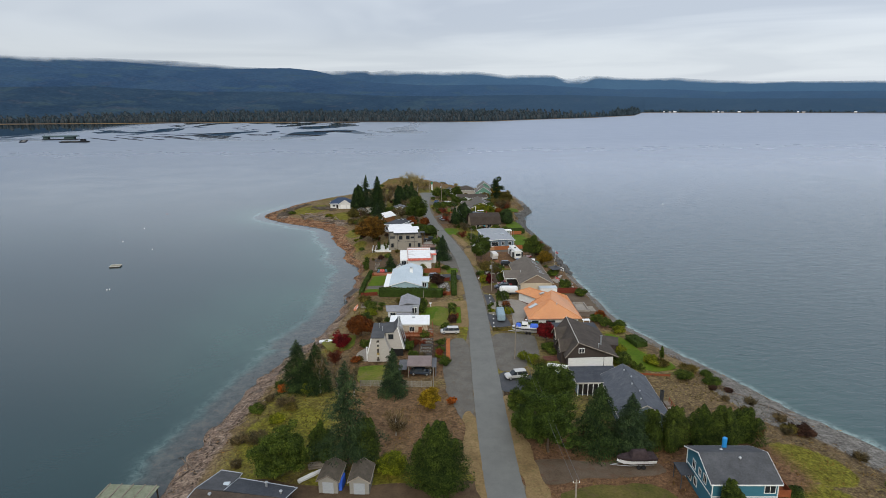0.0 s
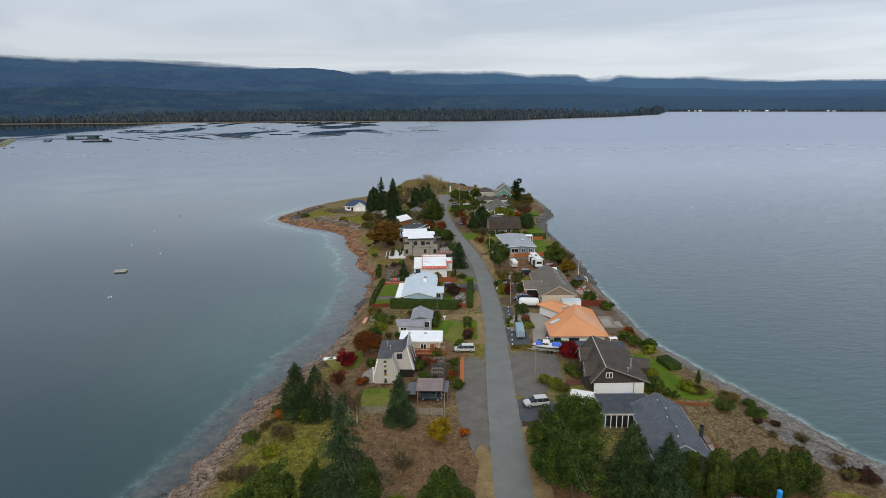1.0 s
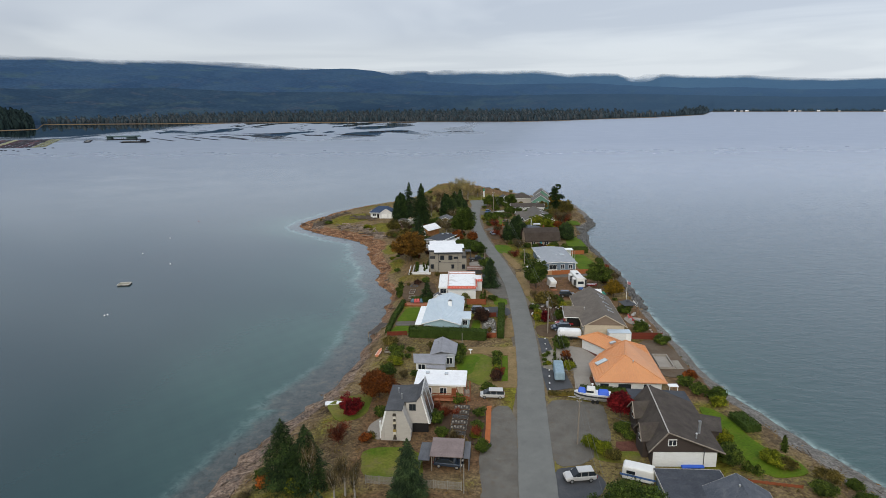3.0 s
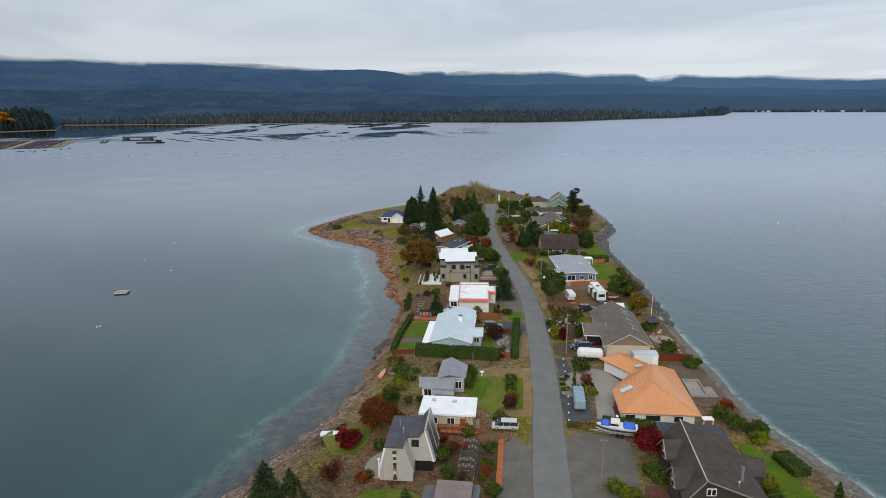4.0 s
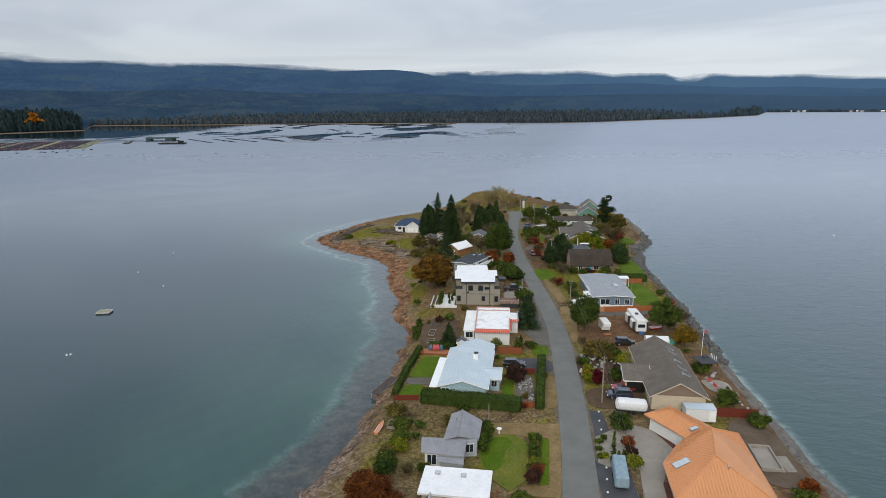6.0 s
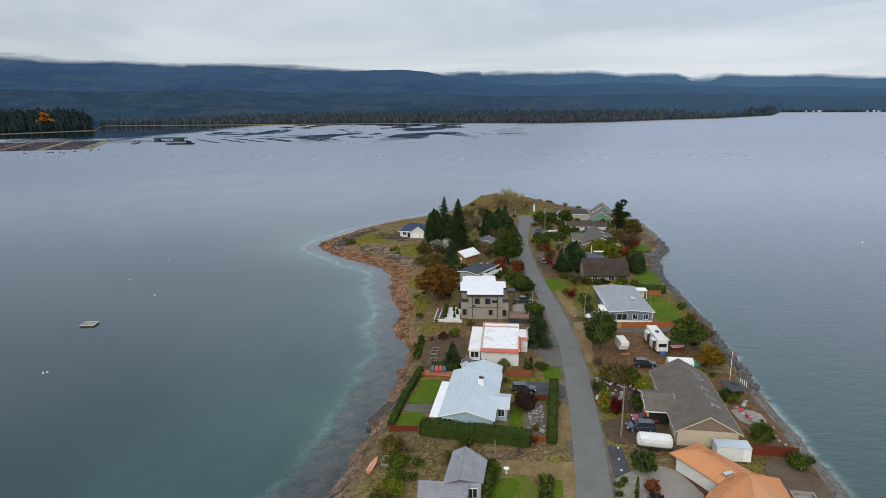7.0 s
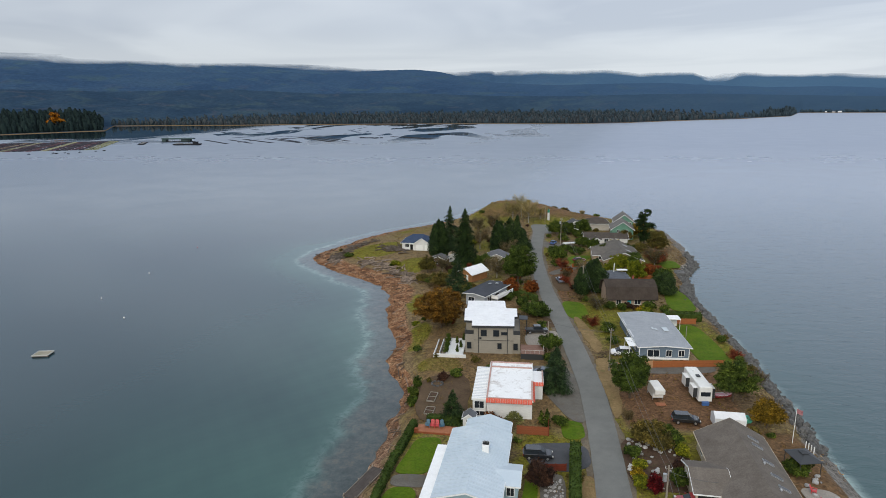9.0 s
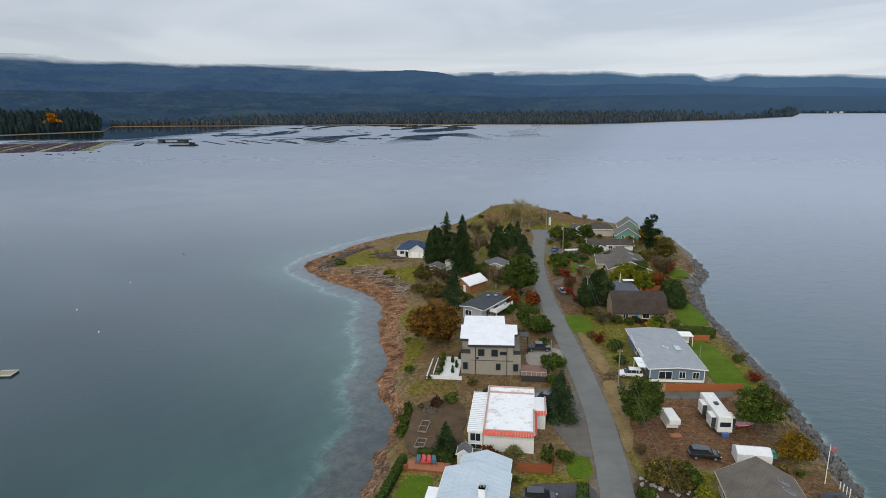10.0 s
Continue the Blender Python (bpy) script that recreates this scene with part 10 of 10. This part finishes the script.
part("sheet", soft_box(-0.45, 0.45, -1.2, 0.8, 0.0, 1.7, 0.12), M_BLUETARP, ob)
ob = tagged(empty("bird_bath", pose(13.1, 158.8, 0.03)), "white stone bird bath on the lawn", "bird bath")
part("stem", tubes(((0, 0, -0.05), (0, 0, 0.75), 0.16, 0.1, 10)), M_TRIM, ob)
part("bowl", tubes(((0, 0, 0.75), (0, 0, 0.9), 0.2, 0.45, 14)), M_TRIM, ob)
ob = tagged(empty("blue_tarp", pose(44.6, 115.2, 0.02, 0, 0, 0)), "bright blue tarpaulin along the garage front", "tarpaulin")
part("sheet", soft_box(-1.6, 1.9, -0.35, 0.35, 0.0, 0.35, 0.1, 0.1), M_BLUETARP, ob)

# planters on the white terrace
for k in range(7):
    x, y = -1.2 + 0.3 * (k % 2), 223.8 + k * 1.35
    plant("column" if k % 2 else "bush", x, y, 0.5, 1.3, 0.35)
for x, y in ((1.4, 224.6), (2.0, 227.2), (1.0, 229.6), (2.4, 231.4)):
    plant("column", x, y, 0.44, 1.6, 0.3)

# pale boulders set among the garden plants
M_PALEROCK = surface("pale_boulder", (0.26, 0.25, 0.24), (0.44, 0.43, 0.41), 1.2, 0.9, 0.4, stain=(0.16, 0.15, 0.13), vary=0.3)


def rockery(label, x, y, yaw, wide, deep, count, least, most):
    """Loose boulders bedded in a garden plot."""
    bed = tagged(empty("rockery", pose(x, y, 0.02, 0, 0, yaw)), label, "rockery")
    for k in range(count):
        bm = bmesh.new()
        bmesh.ops.create_icosphere(bm, subdivisions=1, radius=0.5)
        for v in bm.verts:
            v.co *= 1 + 0.4 * noise.noise(v.co * 2.1 + Vector((k * 3.1, x, 0)))
        s_ = RNG.uniform(least, most)
        part("boulder", bm, M_PALEROCK, bed).matrix_local = pose(float(RNG.uniform(-wide, wide)), float(RNG.uniform(-deep, deep)), 0.12, 0, 0, float(RNG.uniform(0, 360))) @ Matrix.Diagonal((s_, s_ * 0.8, s_ * 0.6, 1))


rockery("rockery of pale boulders among low plants", 35.0, 185.4, 0, 4.6, 6.5, 64, 0.4, 1.15)
rockery("bed of loose pale stones inside the hedge", 18.6, 175.2, -4, 1.5, 5.0, 70, 0.25, 0.7)
rockery("border of grey stones above the sea wall", 56.4, 178.0, 3, 1.6, 9.0, 40, 0.4, 1.0)

# ---- rocks and driftwood ----
def rock_mesh(seed):
    bm = bmesh.new()
    bmesh.ops.create_icosphere(bm, subdivisions=1, radius=0.5)
    for v in bm.verts:
        k = 1 + 0.45 * noise.noise(v.co * 2.1 + Vector((seed * 7.3, 0, 0)))
        v.co = Vector((v.co.x * 1.15 * k, v.co.y * 0.9 * k, v.co.z * 0.72 * k))
    return mesh_of("rock", bm, M_ROCK)


ROCKS = [rock_mesh(s) for s in range(6)]
line = curve_points(EAST, 40)
wall_rocks = tagged(empty("riprap", pose(0, 0, 0)), "sea wall of tumbled grey boulders", "rocks")
spots_ = []
for p in line:
    if 194 < p[1] < 330:
        for k in range(4):
            inland = RNG.normal() * 0.9 + 0.5
            spots_.append((p[0] - inland + RNG.normal() * 0.3, p[1] + RNG.uniform(-0.6, 0.6), RNG.uniform(0.4, 1.5)))
spots_ = np.array(spots_)
zz = land_z(spots_[:, 0], spots_[:, 1])
order = np.argsort(spots_[:, 1])
joined_v, joined_f = [], []
for rank, i in enumerate(order):
    x, y, s = spots_[i]
    m = pose(float(x), float(y), float(zz[i]) + 0.15 * float(s), *[float(a) for a in RNG.uniform(0, 360, 3)]) @ Matrix.Diagonal((float(s), float(s), float(s), 1))
    me = ROCKS[int(RNG.randint(6))]
    if rank < 290:
        ob = new("rock", me)
        ob.parent = wall_rocks
        ob.matrix_local = m
    else:
        base = len(joined_v)
        joined_v += [tuple(m @ v.co) for v in me.vertices]
        joined_f += [tuple(base + q for q in pl.vertices) for pl in me.polygons]
me = bpy.data.meshes.new("riprap_boulders")
me.from_pydata(joined_v, [], joined_f)
me.materials.append(M_ROCK)
tagged(new("riprap_boulders", me), "tumbled dark grey boulders along the sea wall", "rocks", kind="stuff")
joined_v, joined_f = [], []
# scattered stones on the western beach
beach_line = curve_points(WEST, 60)
for p in beach_line:
    if p[1] > 84 and RNG.rand() < 0.7:
        s = RNG.uniform(0.1, 0.3)
        x, y = p[0] + RNG.uniform(0.4, 4.5), p[1] + RNG.normal() * 0.6
        m = pose(x, y, WATER + 0.1 + 0.3 * max(0.0, x - p[0]), *[float(a) for a in RNG.uniform(0, 360, 3)]) @ Matrix.Diagonal((s * 1.6, s, s, 1))
        me = ROCKS[int(RNG.randint(6))]
        base = len(joined_v)
        joined_v += [tuple(m @ v.co) for v in me.vertices]
        joined_f += [tuple(base + q for q in pl.vertices) for pl in me.polygons]
me = bpy.data.meshes.new("shore_stones")
me.from_pydata(joined_v, [], joined_f)
me.materials.append(surface("brown_shore_stone", (0.035, 0.027, 0.021), (0.12, 0.088, 0.065), 0.5, 0.9, 0.5, stain=(0.05, 0.03, 0.02), amount=0.6, fine=4, distance=0.08))
tagged(new("shore_stones", me), "brown stones strewn along the beach", "rocks", kind="stuff")

M_DRIFT = surface("bleached_driftwood", (0.11, 0.075, 0.053), (0.29, 0.24, 0.195), 1.2, 0.9, 0.4, stain=(0.10, 0.06, 0.04), amount=0.7, vary=0.55)


def log_mesh(seed):
    r = np.random.RandomState(seed)
    bm = bmesh.new()
    p, rad = Vector((-0.5, 0, 0)), 0.045
    for k in range(4):
        q = Vector((-0.5 + (k + 1) * 0.25, float(r.normal() * 0.02), float(r.normal() * 0.008)))
        tube(bm, p, q, rad, rad * 0.88, 7)
        p, rad = q, rad * 0.88
    if seed % 2:
        tube(bm, (0.1, 0, 0), (0.22, 0.12, 0.05), 0.02, 0.008, 5)
    return mesh_of("driftwood_log", bm, M_DRIFT)


LOGS = [log_mesh(s) for s in range(5)]
picked = []
west_line = curve_points(WEST, 20)
for p in west_line:
    if 84 < p[1] < 340 and RNG.rand() < (0.3 if p[1] < 168 else 0.2):
        for k in range(2 if 120 < p[1] < 168 else 1):
            picked.append((p[0] + RNG.uniform(0.8, 6.5 if p[1] < 150 or p[1] > 240 else 2.6), p[1] + RNG.normal(), RNG.uniform(1.1, 4.6)))
for p in curve_points(EAST, 20):
    if p[1] < 125 and p[1] > 66 and RNG.rand() < 0.3:
        picked.append((p[0] - RNG.uniform(1.5, 8), p[1] + RNG.normal(), RNG.uniform(1.2, 3.4)))
# banks of old logs above the beach of the low point
for ridge_line in ([(-50, 308), (-49.4, 312.3), (-47.4, 318.2), (-45.6, 325.9), (-41.7, 335.3)], [(-38, 306), (-32.0, 302.8), (-26.3, 297.0), (-21.3, 290.3), (-17, 283)], [(-33.3, 322.8), (-28.7, 321.6), (-26.0, 320.2)]):
    for p in curve_points(ridge_line, 6):
        for k in range(5):
            picked.append((p[0] + RNG.normal() * 1.1, p[1] + RNG.normal() * 2.0, RNG.uniform(5.1, 7.5)))
picked = np.array(picked)
zz = land_z(picked[:, 0], picked[:, 1])
heap_v, heap_f = [], []
near_first = np.argsort(picked[:, 1])
for rank, i in enumerate(near_first):
    (x, y, l), z = picked[i], zz[i]
    me = LOGS[int(RNG.randint(5))]
    m = pose(float(x), float(y), float(z) + 0.03 * float(l), 0, float(RNG.normal() * 4), float((62 if x < 20 else 110) + RNG.normal() * (60 if l > 5 else 32))) @ Matrix.Diagonal((float(l) * (0.7 if l > 5 else 1), 1.6 + (0.62 if l > 5 else 0.25) * float(l), 1.6 + (0.62 if l > 5 else 0.25) * float(l), 1))
    if rank < 260:
        ob = tagged(new("driftwood_log", me), "bleached driftwood log stranded on the beach", "driftwood", "driftwood logs")
        ob.matrix_world = m
    else:
        base = len(heap_v)
        heap_v += [tuple(m @ v.co) for v in me.vertices]
        heap_f += [tuple(base + q for q in pl.vertices) for pl in me.polygons]
me = bpy.data.meshes.new("driftwood_heap")
me.from_pydata(heap_v, [], heap_f)
me.materials.append(surface("old_grey_logs", (0.042, 0.033, 0.025), (0.125, 0.10, 0.08), 0.5, 0.9, 0.4, stain=(0.26, 0.22, 0.18), amount=0.7))
tagged(new("driftwood_heap", me), "tangled heaps of old grey driftwood logs", "driftwood", kind="stuff")

# a little stone jetty on the seaward side
ob = tagged(empty("stone_jetty", pose(67.6, 298.0, -0.9, 0, 0, -6)), "low grey stone landing on the shore", "jetty")
part("block", soft_box(-2.6, 2.4, -2.2, 2.2, -2.2, 0.3, 0.15), M_ROCK, ob)

# ---- on the water ----
ob = tagged(empty("swim_raft", pose(-96.0, 223.2, WATER, 0, 0, 8)), "weathered mossy wooden float moored offshore", "raft")
M_RAFT = surface("pale_weathered_planks", (0.24, 0.225, 0.17), (0.36, 0.335, 0.26), 1.2, 0.9, 0.3, stain=(0.10, 0.10, 0.06))
for k in range(8):
    part("plank", boxes((-1.7, 1.7, -1.25 + k * 0.32, -0.97 + k * 0.32, 0.3, 0.38)), M_RAFT, ob)
part("rim", boxes((-1.85, 1.85, -1.45, -1.27, 0.28, 0.48), (-1.85, 1.85, 1.33, 1.5, 0.28, 0.48), (-1.85, -1.71, -1.27, 1.33, 0.28, 0.48), (1.71, 1.85, -1.27, 1.33, 0.28, 0.48)), surface("bleached_timber", (0.42, 0.41, 0.37), (0.55, 0.53, 0.48), 1.0, 0.85, 0.2), ob)
for sy in (-1.1, 0.0, 1.1):
    part("float_log", tubes(((-1.8, sy, 0.1), (1.8, sy, 0.1), 0.22, 0.22, 10)), M_BARK, ob)
for x, y, mat, label in ((-86.2, 194.2, P_WHITE, "white mooring buoy on calm water"), (-86.8, 193.7, P_WHITE, "white mooring buoy on calm water"), (-92.1, 248.6, P_WHITE, "white mooring buoy on calm water"), (-109.6, 264.5, P_WHITE, "white mooring buoy on calm water"), (-113.2, 330.8, P_RED, "reddish mooring buoy on calm water"), (-110.9, 292.2, P_WHITE, "white mooring buoy on calm water"), (160, 330, P_WHITE, "white mooring buoy on open water")):
    ob = tagged(empty("mooring_buoy", pose(x, y, WATER)), label, "buoy", "mooring buoys")
    bm = bmesh.new()
    bmesh.ops.create_uvsphere(bm, u_segments=12, v_segments=8, radius=0.24)
    part("float", bm, mat, ob).matrix_local = pose(0, 0, 0.12)
    part("ring", tubes(((0, 0, 0.4), (0, 0, 0.55), 0.06)), M_GALV, ob)

M_FARM = plain("tarred_timber", (0.02, 0.022, 0.026), 0.9)
def barge_hull(l, w, h):
    """A low scow with raked ends and a raised coaming."""
    bm = bmesh.new()
    prism(bm, [(-l, h), (-l + 3, -0.2), (l - 3, -0.2), (l, h)], "y", -w, w)
    box(bm, -l + 1, l - 1, -w + 0.2, -w + 0.6, h, h + 0.5)
    box(bm, -l + 1, l - 1, w - 0.6, w - 0.2, h, h + 0.5)
    return bm


M_TEAL = surface("weathered_green_roofing", (0.035, 0.06, 0.06), (0.065, 0.095, 0.092), 0.2, 0.8, 0.2)
M_SHELL = surface("grey_shell_heaps", (0.10, 0.10, 0.10), (0.22, 0.21, 0.19), 0.3, 0.9, 0.4)
ob = tagged(empty("work_barge", pose(-444, 948, WATER, 0, 0, 6)), "long dark oyster work barge with gear on deck", "barge")
part("hull", barge_hull(20, 5, 1.3), M_FARM, ob)
part("cabin", boxes((9, 15, -3, 3, 1.3, 4.4), (8.6, 15.4, -3.4, 3.4, 4.4, 4.7)), M_FARM, ob)
part("cargo", boxes((-16, -6, -3, 3, 1.3, 2.6, 1.0), (-4, 6, -3, 3, 1.3, 2.3, 1.0)), M_SHELL, ob)
part("crane", tubes(((2, 0, 1), (2, 0, 9.0), 0.35), ((2, 0, 8.6), (-9, 0, 7.0), 0.3)), M_FARM, ob)
ob = tagged(empty("floating_shed", pose(-496, 1018, WATER, 0, 0, 4)), "floating oyster shed with a greenish roof", "shed")
part("deck", boxes((-25, 25, -5, 5, -0.2, 1.0)), M_FARM, ob)
part("wall", boxes((-24, -17, -4, 4, 1.0, 4.6), (6, 20, -4, 4, 1.0, 4.4)), M_TEAL, ob)
part("roof", gable_roof_bm(50, 10, 4.6, 1.6, 0.5, 0.25, "x"), M_TEAL, ob)
for k in range(8):
    part("post", tubes(((-15 + k * 2.8, -4.6, 1.0), (-15 + k * 2.8, -4.6, 4.7), 0.2)), M_FARM, ob)
ob = tagged(empty("work_barge", pose(-531, 980, WATER, 0, 0, 115)), "narrow dark oyster raft of planks", "barge")
part("hull", barge_hull(30, 4, 0.8), M_FARM, ob)
part("cargo", boxes((-24, 20, -2.4, 2.4, 0.8, 1.5, 0.8)), M_SHELL, ob)


def float_rows(name, label, x, y, yaw, n, m, dx, dy, sx, sy, sz, mats):
    """Ranks of small floats moored in rows, past counting."""
    for q, mat in enumerate(mats):
        bm = bmesh.new()
        for i in range(n):
            for j in range(m):
                if (i * 7 + j * 3 + int(3 * math.sin(i * j))) % len(mats) != q:
                    continue
                u, v = i * dx + RNG.normal() * dx * 0.15, j * dy + RNG.normal() * dy * 0.08
                box(bm, u - sx / 2, u + sx / 2, v - sy / 2, v + sy / 2, -0.1, sz)
        ob = part(name, bm, mat)
        ob.matrix_world = pose(x, y, WATER, 0, 0, yaw)
        tagged(ob, label, "floats", kind="stuff")


P_MAROON = plain("faded_maroon_float", (0.035, 0.018, 0.026), 0.8)
P_PINK = plain("faded_red_float", (0.13, 0.045, 0.05), 0.8)
P_PALE = plain("pale_yellow_float", (0.27, 0.25, 0.15), 0.8)
P_LIME = plain("mossy_yellow_float", (0.20, 0.21, 0.09), 0.8)
for k in range(42):
    tone = {0: (P_LIME, P_PALE, M_FARM), 1: (P_LIME, M_FARM, P_PALE), 7: (P_PALE, P_PALE, P_LIME), 9: (P_PINK, M_FARM), 13: (P_PALE, M_FARM, P_PALE), 15: (P_PINK, M_FARM, P_PALE), 20: (P_PALE, P_LIME), 23: (P_PINK, M_FARM), 29: (P_PALE, M_FARM)}.get(k, (P_MAROON, M_FARM, P_MAROON, P_PINK) if k % 3 == 0 else (M_FARM, P_MAROON))
    float_rows("oyster_floats", "rank of dark and coloured oyster floats", -527 - 8.0 * k, 862 - 2.9 * k, 115.6, 36, 1, 5.7, 8.0, 5.2, 6.4, 0.4, tone)
for k, (x, y) in enumerate(((-500, 842), (-505, 833), (-516, 818), (-527, 806), (-533, 800), (-540, 803), (-560, 788), (-512, 792))):
    ob = tagged(empty("marker_float", pose(x, y, WATER, 0, 0, 40 * k)), "dark marker float beside the oyster farm", "float", "marker floats")
    part("drum", boxes((-1.6, 1.6, -1.1, 1.1, -0.2, 0.8, 0.3)), M_FARM, ob)
    part("lashing", boxes((-0.3, 0.3, -1.15, 1.15, -0.2, 0.86)), P_MAROON, ob)
float_rows("log_boom", "line of dark floats far out on the bay", -126, 1216, 0, 14, 1, 5.4, 4, 4.2, 3.0, 1.2, (M_FARM,))
float_rows("log_boom", "line of dark floats far out on the bay", 24, 1204, 4, 10, 1, 5.0, 4, 4.0, 2.0, 0.7, (M_FARM,))
float_rows("log_boom", "line of dark floats far out on the bay", -224, 1102, -2, 8, 1, 4.6, 4, 4.0, 4.0, 1.2, (M_FARM,))
for x0, y0, x1, y1, w_ in ((-471, 1059, -392, 968, 5), (-435, 1068, -358, 976, 5), (-418, 1085, -329, 984, 6), (-384, 1095, -284, 982, 6), (-370, 1100, -300, 1012, 6), (-354, 1093, -275, 1222, 7), (-337, 1129, -245, 1005, 8), (-316, 1128, -240, 1020, 6), (-274, 1094, -221, 1019, 5), (-237, 1135, -190, 1084, 5), (-180, 1144, -92, 1054, 7), (-160, 1140, -100, 1075, 6)):
    n_ = int(math.hypot(x1 - x0, y1 - y0) / 7.0)
    float_rows("oyster_lines", "long dark oyster raft lying low on the water", x0, y0, math.degrees(math.atan2(y1 - y0, x1 - x0)), n_, 1, 7.0, 4, 6.2, w_, 0.3, (M_FARM,))


# far shore details
ob = tagged(empty("broadleaf_tree", pose(-1000, 1414, 4)), "tall orange autumn tree among evergreens", "tree")
p_, f_ = clump_points(34, 13, 6, 34, 60, 4.2)
c = new("crown", quads_mesh("crown", p_, 2.6, leaf_mat("amber_leaves", (0.30, 0.10, 0.01), (0.48, 0.19, 0.02), (0.6, 0.3, 0.04)), facing=f_))
c.parent = ob
part("trunk", trunk_bm(20, 0.6), M_BARK, ob)
for k, a_ in enumerate((25.6, 26.1, 26.5, 29.6, 30.0, 30.3, 31.6, 33.0, 35.9, 36.3, 39.8)):
    r_ = float(np.interp(a_, *zip(*AZ_SHORE))) + 12
    l_ = 2.5 + 4 * abs(math.sin(k * 2.3))
    ob = tagged(empty("far_building", pose(FAR_EYE[0] + r_ * math.sin(radians(a_)), FAR_EYE[1] + r_ * math.cos(radians(a_)), -2.5, 0, 0, -a_)), "distant pale waterfront building", "building")
    part("wall", boxes((-l_, l_, -6, 6, 0, 4.2)), W_GREYW, ob)
    part("roof", gable_roof_bm(2 * l_, 12.4, 4.2, 1.8, 0.5, 0.3, "x"), R_LIGHT if k % 2 else R_WHITE, ob)
